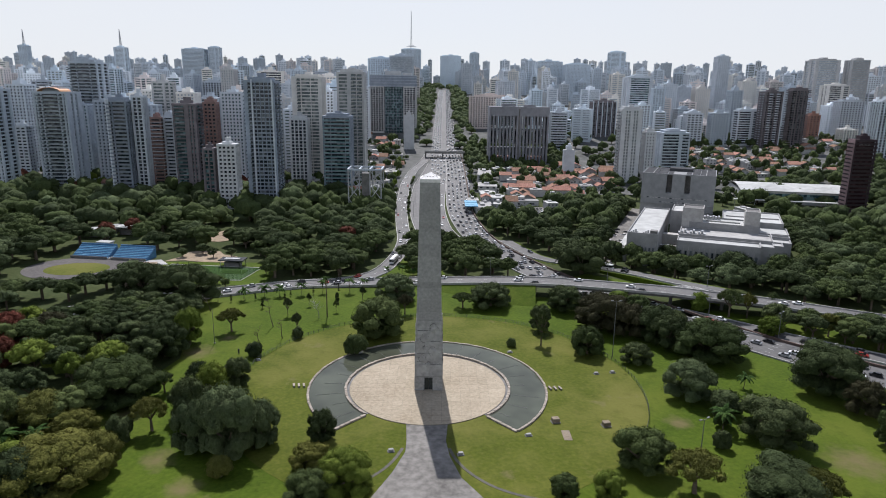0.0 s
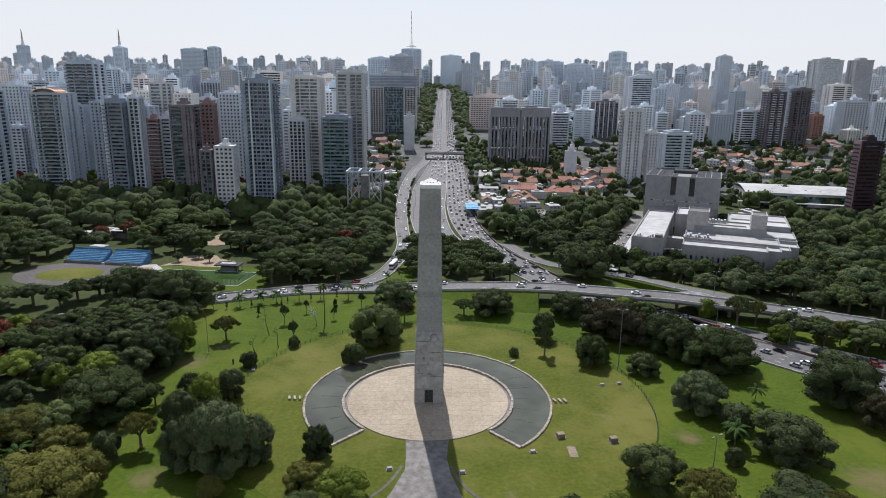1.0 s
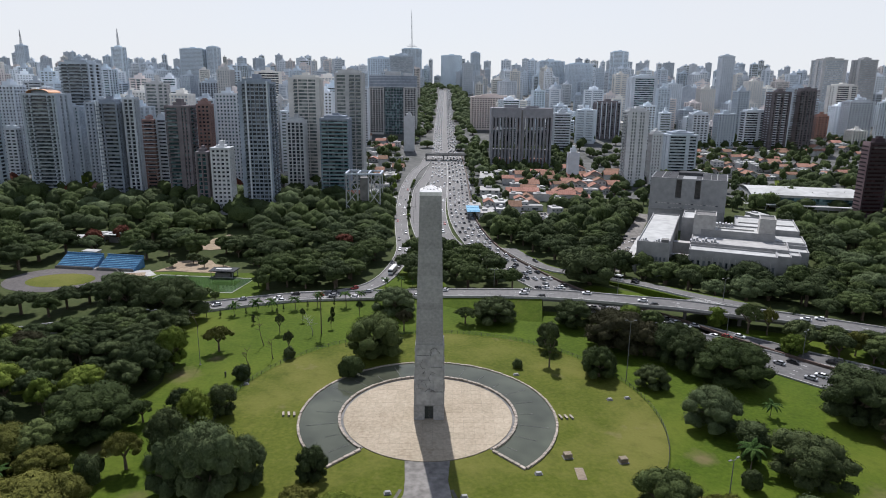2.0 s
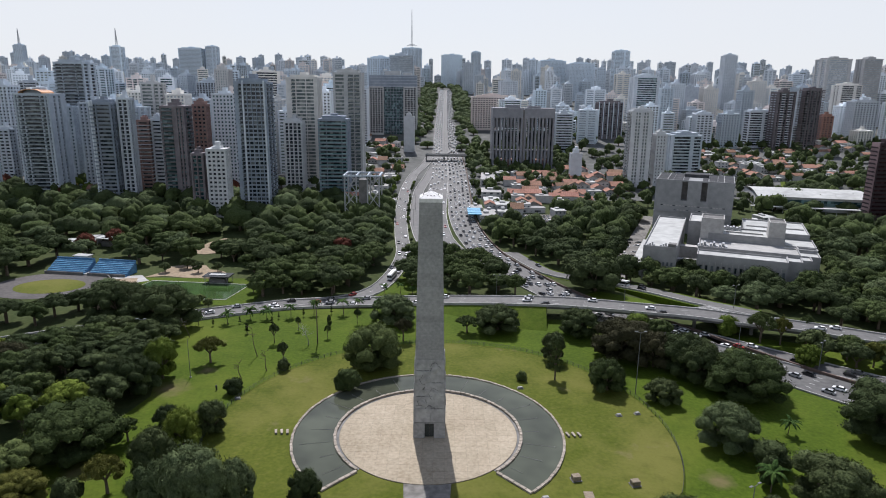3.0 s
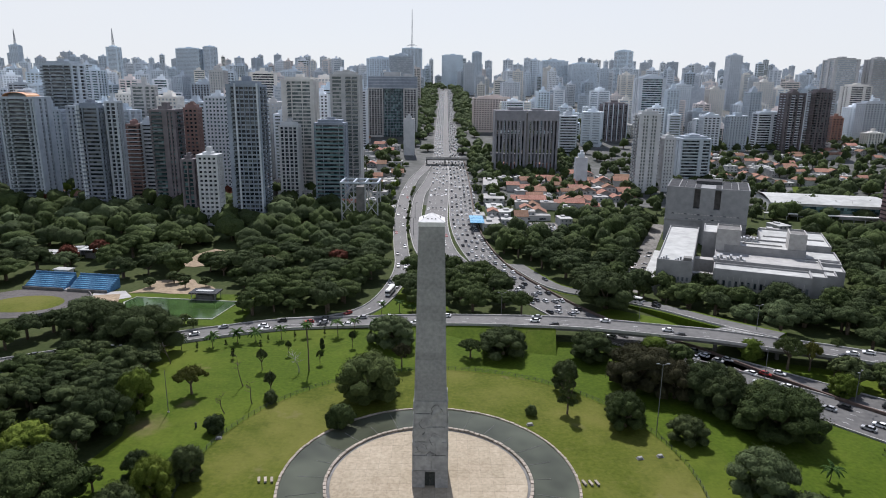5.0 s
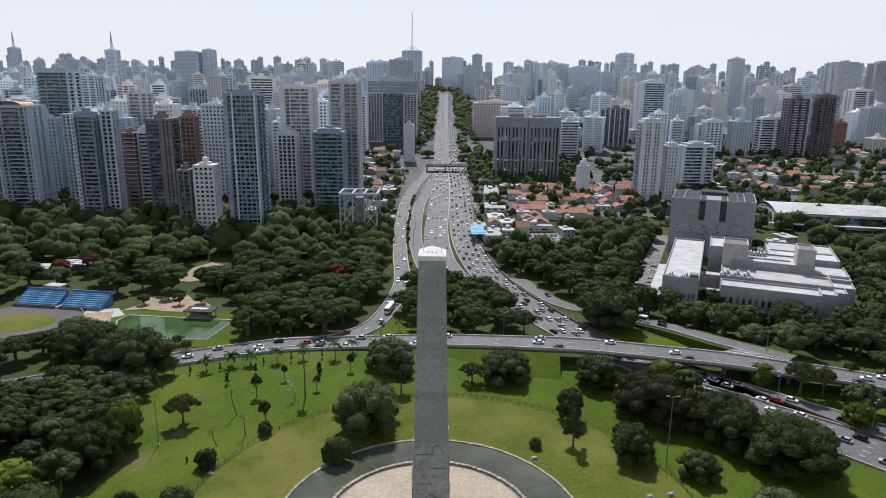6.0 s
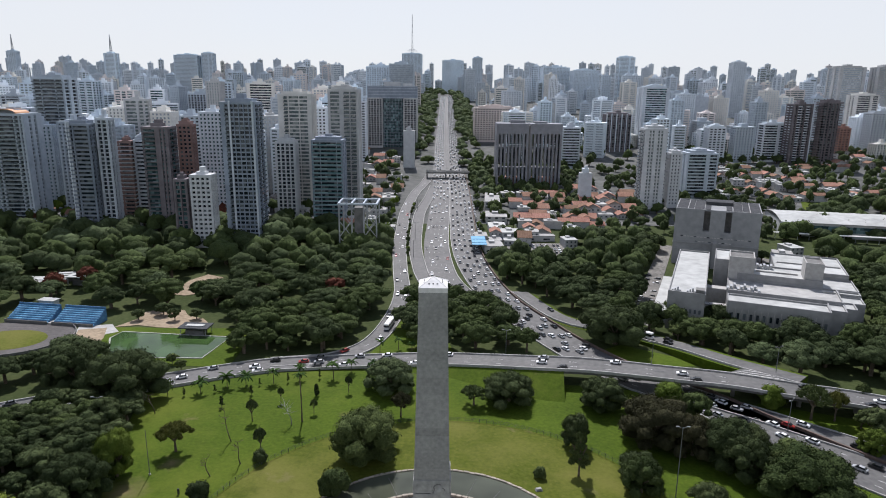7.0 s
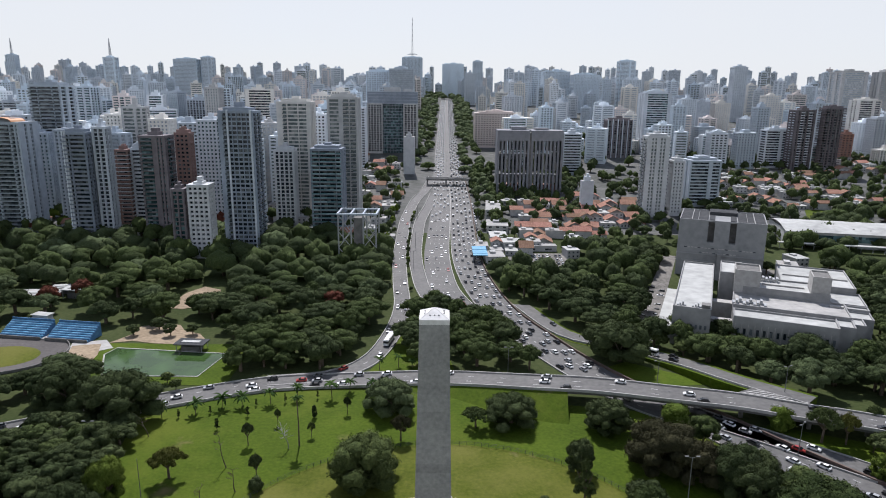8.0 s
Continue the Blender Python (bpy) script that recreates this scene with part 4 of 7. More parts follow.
def bare_tree(x, y, h, lean, pale):
    """A thin leafless tree: a bent stem with a few fine twigs at its top."""
    rnd = random.Random(round(x * 3 + y))
    root = thing("bare_tree", "thin leafless young tree with a bent stem", "tree", "bare lawn trees", pose(x, y, 0))
    bm = bmesh.new()
    knots = [Vector((lean * u * u + 0.5 * math.sin(4 * u + x), 0.4 * math.sin(3 * u + y), h * u)) for u in (0, 0.2, 0.4, 0.6, 0.8, 1.0)]
    for i, (a, b) in enumerate(zip(knots, knots[1:])):
        tube(bm, a, b, 0.20 - 0.03 * i, 0.17 - 0.03 * i, 6, i == 0)
    part("trunk", bm, GRANITE if pale else BARK, root)
    bm = bmesh.new()
    for i in range(14 if pale else 7):
        a = knots[3 + i % 3].lerp(knots[4] if i % 3 < 2 else knots[5], rnd.random())
        turn, reach = rnd.uniform(0, 6.28), rnd.uniform(1.2, 3.4 if pale else 2.0)
        tip = a + Vector((reach * math.cos(turn), reach * math.sin(turn), rnd.uniform(0.3, 1.6)))
        tube(bm, a, tip, 0.07, 0.03, 4)
        for k in range(3):
            tube(bm, a.lerp(tip, 0.5 + 0.2 * k), a.lerp(tip, 0.6 + 0.2 * k) + Vector((rnd.uniform(-0.8, 0.8), rnd.uniform(-0.8, 0.8), rnd.uniform(0, 0.8))), 0.04, 0.02, 4)
    part("twigs", bm, GRANITE if pale else BARK, root)


for x, y, h, lean, pale in ((-66.5, 33.9, 6.0, -0.3, False), (-59, 40.7, 7.5, -1.2, False), (-66.4, 53.5, 11.0, -1.4, False), (-99.4, 71.6, 7.0, -0.6, False), (-49.6, 64.8, 7.0, -0.8, True)):
    bare_tree(x, y, h, lean, pale)


def inside(p, outline):
    x, y = p
    hit = False
    for (ax, ay), (bx, by) in zip(outline, outline[1:] + outline[:1]):
        if (ay > y) != (by > y) and x < (bx - ax) * (y - ay) / (by - ay) + ax:
            hit = not hit
    return hit


ROAD_LINES = ((RING, 9), (LOWER, 11), (LEFT, 10), (SIDE, 5), (SLIP, 5), (RAMP, 7), (LOWER_FAR, 6))


def off_roads(x, y, extra=0.0):
    return all((p.x - x) ** 2 + (p.y - y) ** 2 > (w + extra) ** 2 for line, w in ROAD_LINES for p in line)


CLEAR = [[(-153, 119), (-92, 119), (-90, 165), (-155, 165)],         # pond and pavilion
         [(-222, 122), (-172, 116), (-150, 146), (-155, 172), (-216, 186)],         # ball field and stand
         [(-155, 155), (-112, 155), (-112, 182), (-150, 182)], [(-150, 205), (-122, 205), (-122, 240), (-150, 240)],   # sand
         [(-228, 100), (-168, 96), (-165, 122), (-225, 122)], [(-130, 100), (-85, 106), (-85, 122), (-130, 122)], [(44, 277), (90, 277), (98, 320), (28, 320), (28, 292)], [(-240, 208), (-198, 208), (-198, 232), (-240, 232)],         # pavilions
         [(216, 262), (240, 258), (256, 296), (238, 312), (220, 296)], [(101, 168), (128, 152), (136, 164), (182, 142), (204, 158), (238, 234), (212, 250), (225, 285), (180, 322), (136, 265)], [(248, 312), (268, 300), (330, 284), (352, 296), (375, 372), (268, 402)]]        # white complex, long shed


FAR_TREES = []


def plant(outline, count, radius, height, kind, leaves, seed, group, gap=1.0, clear=CLEAR, near=-9999):
    """A wood: trees scattered in an outline, no two crowns closer than their sizes allow. Those nearer than a line across the park are things of their own."""
    rnd = random.Random(seed)
    xs, ys = [p[0] for p in outline], [p[1] for p in outline]
    placed = []
    for _ in range(count * 40):
        if len(placed) >= count:
            break
        x, y, r = rnd.uniform(min(xs), max(xs)), rnd.uniform(min(ys), max(ys)), rnd.uniform(*radius)
        if not inside((x, y), outline) or any(inside((x + a * r, y + b * r), c) for c in clear for a, b in ((0, 0), (0.6, 0), (-0.6, 0), (0, 0.6), (0, -0.6))) or not off_roads(x, y, r * 0.45):
            continue
        if all(math.hypot(x - a, y - b) > (r + c) * gap * 0.5 for a, b, c in placed):
            placed.append((x, y, r))
            h, leaf = rnd.uniform(*height), rnd.choice(leaves)
            if y < near:
                tree(x, y, r, h, kind, leaf, group)
            else:
                FAR_TREES.append((x, y, r, h, ("canopy" if y < 235 else "far") if kind == "wood" else kind, leaf, rnd.uniform(0, 6.28), rnd.randrange(4)))


plant([(-420, 150), (-330, 130), (-260, 100), (-150, 100), (-90, 118), (-50, 126), (-38, 150), (-34, 210), (-36, 290), (-42, 345), (-130, 352), (-230, 352), (-420, 372)], 230, (9.0, 15.0), (11, 16), "wood", (0, 0, 0, 1, 1, 0, 1, 4), 1, "park wood", 1.32)
plant([(-260, -70), (-120, -78), (-98, -30), (-128, -12), (-96, 12), (-98, 62), (-112, 84), (-150, 70), (-200, 45), (-270, 40)], 110, (5.5, 10), (9, 14), "wood", (0, 0, 0, 1, 1, 2), 2, "park wood", 1.15, near=200)
plant([(-290, 40), (-200, 48), (-170, 62), (-230, 95), (-290, 110)], 40, (6, 10), (9, 14), "wood", (0, 1, 6, 0), 3, "park wood", 1.2)
plant([(-14, 130), (30, 128), (52, 126), (46, 148), (34, 176), (18, 212), (6, 216), (-6, 208), (-14, 190)], 46, (6, 11), (9, 14), "wood", (0, 1, 1, 0), 4, "island trees", 1.2, [])
plant([(44, 215), (70, 172), (84, 168), (100, 160), (112, 186), (140, 262), (146, 322), (60, 322), (38, 268)], 90, (7, 13), (10, 16), "wood", (0, 0, 1, 1), 5, "avenue wood", 1.25)
plant([(92, 164), (100, 150), (118, 128), (136, 112), (190, 100), (230, 90), (340, 60), (420, 150), (420, 330), (262, 330), (250, 240), (225, 150), (190, 136)], 240, (8, 14), (10, 16), "wood", (0, 0, 1, 1, 1, 4), 6, "park wood", 1.32)
plant([(88, 70), (104, 58), (120, 34), (150, 4), (165, -40), (260, -60), (330, 40), (190, 48), (150, 60)], 80, (5.5, 9.5), (8, 12), "wood", (0, 1, 0, 3), 7, "roadside trees", 1.2, near=99)
plant([(250, 330), (420, 330), (760, 430), (820, 620), (560, 600), (420, 470), (330, 420)], 300, (7, 12), (9, 15), "far", (0, 0, 1), 8, "far wood", 0.85, [])
plant([(-75, 340), (-42, 330), (-40, 520), (-44, 700), (-90, 700), (-80, 420)], 18, (5, 8), (8, 12), "far", (0, 1), 9, "avenue trees", 1.0, [])
# mostly grey-green leaves, a paler tone in place of haze up the avenue
plant([(27, 470), (52, 470), (48, 700), (60, 1200), (70, 1700), (30, 1700), (26, 1000)], 120, (7, 11), (8, 12), "far", (4, 4, 1), 10, "avenue trees", 0.95, [])
plant([(-45, 700), (-14, 640), (-12, 1000), (-14, 1700), (-70, 1700), (-55, 1100)], 110, (7, 11), (8, 12), "far", (4, 4, 1), 11, "avenue trees", 0.95, [])
plant([(-60, 1690), (80, 1690), (110, 2000), (-90, 2000)], 30, (9, 14), (10, 14), "far", (4, 4, 1), 15, "avenue trees", 0.9, [])
plant([(-52, 126), (-38, 150), (-36, 330), (-60, 330), (-80, 128)], 50, (6, 9), (8, 12), "wood", (0, 1), 17, "park wood", 1.3)
plant([(40, 322), (260, 330), (330, 420), (420, 480), (600, 620), (640, 760), (420, 760), (180, 600), (160, 500), (40, 480)], 420, (3.5, 8), (6, 12), "far", (0, 0, 1), 12, "garden trees", 1.15, [])
plant([(-420, 372), (-130, 355), (-50, 350), (-50, 420), (-200, 440), (-420, 440)], 50, (5, 8), (8, 12), "far", (0, 1, 2, 6), 13, "street trees", 1.3, [])
plant([(-205, 48), (-150, 66), (-122, 82), (-107, 72), (-102, 36), (-150, 26)], 30, (6, 9), (8, 12), "wood", (0, 0, 1, 0), 18, "park wood", 1.1, near=99)
plant([(-290, 60), (-190, 70), (-150, 92), (-118, 112), (-104, 118), (-158, 122), (-290, 122)], 46, (6.5, 10), (9, 13), "wood", (0, 1, 0, 4), 19, "park wood", 1.2)
plant([(40, 470), (150, 470), (165, 650), (55, 650)], 80, (4.5, 8), (7, 12), "far", (0, 1), 20, "street trees", 1.3, [])
plant([(-130, 370), (-48, 360), (-50, 700), (-120, 700)], 45, (4, 8), (6, 12), "far", (0, 1), 22, "street trees", 1.3, [])
plant([(-420, 372), (-200, 372), (-240, 640), (-700, 640)], 70, (4, 7), (6, 10), "far", (0, 1), 23, "street trees", 1.3, [])
plant([(70, 600), (330, 640), (520, 760), (520, 950), (90, 950)], 150, (5, 9), (7, 13), "far", (0, 0, 1), 24, "street trees", 1.2, [])
for x, y, r, h in ((-104, 173, 7, 10), (-97, 160, 6, 9), (-118, 190, 8, 12), (-160, 191, 8, 12), (-106, 203, 9, 12), (-90, 186, 9, 13), (-86, 168, 8, 11), (-82, 152, 7, 10), (-128, 198, 8, 12), (-143, 189, 5, 8), (-90, 132, 4, 6), (-110, 114, 3, 5), (-122, 112, 4, 5), (-104, 108, 3, 5), (-130, 166, 4, 7), (-139, 174, 5, 7), (-120, 168, 4, 6), (-148, 166, 4, 6)):
    tree(x, y, r, h, "wood", (0, 1, 0)[round(x) % 3], "pond trees")
for x, y, r, h in ((112, 146, 6, 9), (122, 141, 6.5, 10), (134, 149, 6, 9), (145, 147, 7, 10), (156, 140, 6.5, 9), (166, 135, 6, 9), (178, 130, 7, 10), (190, 134, 7, 10), (201, 143, 7, 11), (212, 150, 8, 11), (222, 166, 8, 12), (150, 131, 7, 10), (132, 133, 7, 10), (104, 156, 6, 9), (168, 122, 6, 9), (206, 128, 8, 11)):
    tree(x, y, r, h, "wood", (0, 1, 1)[round(x) % 3], "institute trees")


for x, y, r, h in ((245, 247, 8, 12), (254, 276, 8, 13), (206, 313, 9, 13), (190, 323, 8, 12), (171, 318, 8, 12), (152, 302, 8, 12), (141, 285, 8, 12), (131, 268, 7, 11), (240, 230, 8, 12), (262, 290, 7, 11), (215, 330, 9, 13)):
    FAR_TREES.append((x, y, r, h, "canopy", round(x) % 2, x, round(y) % 4))


for x, y in ((178, 113), (186, 105), (193, 114), (172, 121), (200, 105), (207, 114), (166, 127), (216, 105), (206, 95), (223, 115), (232, 104), (190, 124), (214, 124), (204, 83), (216, 79), (228, 76), (193, 90), (240, 68), (236, 86), (222, 90), (178, 92), (252, 62), (250, 80)):
    if off_roads(x, y, 3):
        FAR_TREES.append((x, y, 7 + (x % 3), 10 + (y % 4), "canopy", round(x) % 2, x, round(y) % 4))
for x, y, r, h in ((150, 57, 6, 9), (158, 49, 6.5, 10), (167, 42, 6, 9), (176, 35, 7, 11), (162, 60, 6, 9), (172, 52, 7, 10), (184, 44, 7, 11), (195, 36, 7, 11), (188, 26, 7, 10), (204, 26, 7, 11), (147, 66, 4, 7), (180, 58, 6, 9), (198, 50, 6, 9), (214, 38, 7, 11), (210, 14, 7, 10), (222, 22, 7, 11)):
    if off_roads(x, y, 1.5):
        tree(x, y, r, h, "wood", round(x) % 2, "bank trees")
for x, y in ((-200, 217), (-57, 203), (-305, 351), (-212, 206)):
    FAR_TREES.append((x, y, 7, 13, "canopy", 6, x, round(y) % 4))


for u, v, r, h in ((67, 6, 7, 10), (69, 20, 7, 11), (71, 34, 8, 12), (70, 49, 8, 11), (72, 64, 8, 12), (68, 80, 7, 11), (70, 95, 8, 12), (66, 110, 7, 10), (-52, 92, 7, 11), (-51, 108, 8, 12), (-50, 124, 7, 11), (-50, 141, 8, 12), (-52, 76, 7, 10), (24, 112, 4, 7), (33, 122, 5, 8), (46, 116, 5, 8), (22, 134, 6, 9)):
    p = Matrix.Translation((140, 161, 0)) @ Matrix.Rotation(radians(-23), 4, "Z") @ Vector((u, v, 0))
    FAR_TREES.append((p.x, p.y, r, h, "canopy", round(u + v) % 2, u, round(v) % 4))
# trees along both kerbs of the avenue
kerbside = random.Random(29)
for i in range(70):
    y = kerbside.uniform(322, 560)
    side = i % 2
    x = kerbside.uniform(30.5, 37) if side else kerbside.uniform(-46, -36)
    if off_roads(x, y, 1.0):
        FAR_TREES.append((x, y, kerbside.uniform(1.8, 4.2), kerbside.uniform(3.5, 8), "far", kerbside.choice((0, 1, 1, 2)), kerbside.uniform(0, 6), kerbside.randrange(4)))
# hedge between the slip road and the side lane
hedge = random.Random(16)
for a, b in zip(SLIP, SLIP[1:]):
    if 226 < a.y < 440 and hedge.random() < 0.62:
        FAR_TREES.append((a.x + 5.7 + hedge.uniform(-0.6, 0.6), a.y, hedge.uniform(1.2, 2.4), hedge.uniform(1.8, 4.2), "far", hedge.choice((0, 1, 2)), hedge.uniform(0, 6), hedge.randrange(4)))


def join_trees(items):
    """The trees past counting, as one mesh of trunks and crowns."""
    verts, tris, slots, start = [], [], [], 0
    source = {}
    for x, y, r, h, kind, leaf, turn, v in items:
        key = (kind, v)
        if key not in source:
            co, tri = crown_shape(kind, 11 * v + len(kind))
            stem = np.array([(a * 0.06, b * 0.06, z) for z in (-0.05, 0.6) for a, b in ((-1, -1), (1, -1), (1, 1), (-1, 1))])
            sides = [t for i in range(4) for t in ((i, (i + 1) % 4, 4 + (i + 1) % 4), (i, 4 + (i + 1) % 4, 4 + i))]
            source[key] = (np.vstack((stem, co)), np.vstack((np.array(sides), tri + 8)))
        co, tri = source[key]
        c, s = math.cos(turn), math.sin(turn)
        verts.append(np.stack((x + r * (co[:, 0] * c - co[:, 1] * s), y + r * (co[:, 0] * s + co[:, 1] * c), level(y) + h * co[:, 2]), 1))
        tris.append(tri + start)
        slots.append(np.concatenate((np.full(8, 7), np.full(len(tri) - 8, leaf))))
        start += len(co)
    me = tri_mesh("far_trees", np.vstack(verts), np.vstack(tris), (*LEAVES, BARK), np.concatenate(slots))
    return tagged(part("far_trees", me, None), "continuous dark green canopy of park and street trees", "trees", kind="stuff")


join_trees(FAR_TREES)


# ---- buildings ----
def wall_paint(name, low, high, spread=0.12):
    return surface(name, low, high, 0.85, 0.25, 0.05, 0.08, spread=spread)


# wall tones keep a blue cast that stands in for city haze
W_GREY = wall_paint("wall_grey_hazed", (0.33, 0.375, 0.42), (0.46, 0.51, 0.56))
W_BEIGE = wall_paint("wall_beige", (0.53, 0.52, 0.49), (0.66, 0.65, 0.615))
W_WHITE = wall_paint("wall_white_hazed", (0.46, 0.50, 0.54), (0.60, 0.645, 0.685))
W_TAUPE = wall_paint("wall_taupe", (0.37, 0.375, 0.375), (0.50, 0.505, 0.50))
W_BRICK = wall_paint("wall_brick", (0.25, 0.135, 0.105), (0.36, 0.205, 0.165))
W_BROWN = wall_paint("wall_brown", (0.125, 0.112, 0.118), (0.20, 0.182, 0.19))
W_SLATE = wall_paint("wall_slate", (0.19, 0.225, 0.27), (0.29, 0.33, 0.385))
W_CONC = wall_paint("wall_concrete", (0.46, 0.475, 0.485), (0.59, 0.605, 0.61))
W_SALMON = wall_paint("wall_salmon", (0.58, 0.50, 0.46), (0.70, 0.62, 0.58))
# blue-grey of the far towers, with haze put into the colour
W_BLUE_HAZE = wall_paint("wall_blue_haze", (0.48, 0.555, 0.62), (0.60, 0.675, 0.735))
W_MAROON = wall_paint("wall_maroon", (0.030, 0.021, 0.026), (0.052, 0.034, 0.040))
W_PINK = wall_paint("wall_dusky_pink", (0.22, 0.15, 0.155), (0.31, 0.22, 0.225))
W_TEALGLASS = glazing("teal_parapet_glass", (0.10, 0.20, 0.22), (0.30, 0.44, 0.46), 3.05, 7.0, 0.5)
G_FRONT = glazing("balcony_glass", (0.07, 0.09, 0.105), (0.26, 0.30, 0.33), 3.05, 4.0, 0.5)
W_RUST = wall_paint("wall_rust_brown", (0.19, 0.125, 0.11), (0.28, 0.19, 0.17))
W_CHAR = wall_paint("wall_charcoal", (0.178, 0.183, 0.199), (0.254, 0.260, 0.278))
# far walls, lightened and cooled in place of haze
W_HAZED = [wall_paint("wall_haze_white", (0.70, 0.75, 0.79), (0.80, 0.84, 0.87), 0.15), wall_paint("wall_haze_cream", (0.70, 0.68, 0.63), (0.80, 0.785, 0.74), 0.15),
         wall_paint("wall_haze_grey", (0.54, 0.60, 0.65), (0.67, 0.72, 0.76), 0.2), wall_paint("wall_haze_pink", (0.63, 0.575, 0.55), (0.74, 0.69, 0.665), 0.15)]
G_DARK = glazing("glass_dark", (0.014, 0.020, 0.028), (0.15, 0.17, 0.18))
G_TEAL = glazing("glass_teal", (0.018, 0.045, 0.052), (0.15, 0.25, 0.26))
G_PALE = glazing("glass_pale", (0.12, 0.15, 0.15), (0.36, 0.38, 0.36))
G_MAROON = glazing("glass_maroon", (0.025, 0.012, 0.016), (0.06, 0.03, 0.035))
# far panes and ridge walls carry haze as a pale blue base colour
G_HAZED = glazing("glass_hazed", (0.34, 0.39, 0.43), (0.53, 0.57, 0.61))
W_RIDGE_HAZE = wall_paint("wall_ridge_haze", (0.60, 0.67, 0.73), (0.71, 0.775, 0.825))
COPPER = surface("copper_roof", (0.42, 0.20, 0.09), (0.58, 0.32, 0.17), 0.6, 0.5, 0.1, 0.1)
BOX_F = ((3, 2, 1, 0), (4, 5, 6, 7), (0, 1, 5, 4), (1, 2, 6, 5), (2, 3, 7, 6), (3, 0, 4, 7))


def boxes(name, items, material):
    """One mesh from many boxes, each given by two corners."""
    verts, faces = [], []
    for x0, y0, z0, x1, y1, z1 in items:
        s = len(verts)
        verts += [(x0, y0, z0), (x1, y0, z0), (x1, y1, z0), (x0, y1, z0), (x0, y0, z1), (x1, y0, z1), (x1, y1, z1), (x0, y1, z1)]
        faces += [[s + i for i in f] for f in BOX_F]
    return raw_mesh(name, verts, faces, material)


# strips across a face: share of its length, and P (pier), W (windows) or B (balconies)
STRIPS = {"balcony": ([(0.06, "P"), (0.14, "W"), (0.05, "P"), (0.50, "B"), (0.05, "P"), (0.14, "W"), (0.06, "P")],
                      [(0.05, "P"), (0.27, "B"), (0.07, "P"), (0.22, "W"), (0.07, "P"), (0.27, "B"), (0.05, "P")],
                      [(0.09, "P"), (0.35, "B"), (0.12, "P"), (0.35, "B"), (0.09, "P")]),
          "bands": ([(0.04, "P"), (0.56, "W"), (0.12, "P"), (0.24, "W"), (0.04, "P")], [(0.03, "P"), (0.94, "B"), (0.03, "P")], [(0.12, "P"), (0.76, "W"), (0.12, "P")]),
          "side": ([(0.30, "P"), (0.12, "W"), (0.16, "P"), (0.12, "W"), (0.30, "P")], [(0.1, "P"), (0.3, "W"), (0.2, "P"), (0.3, "W"), (0.1, "P")])}


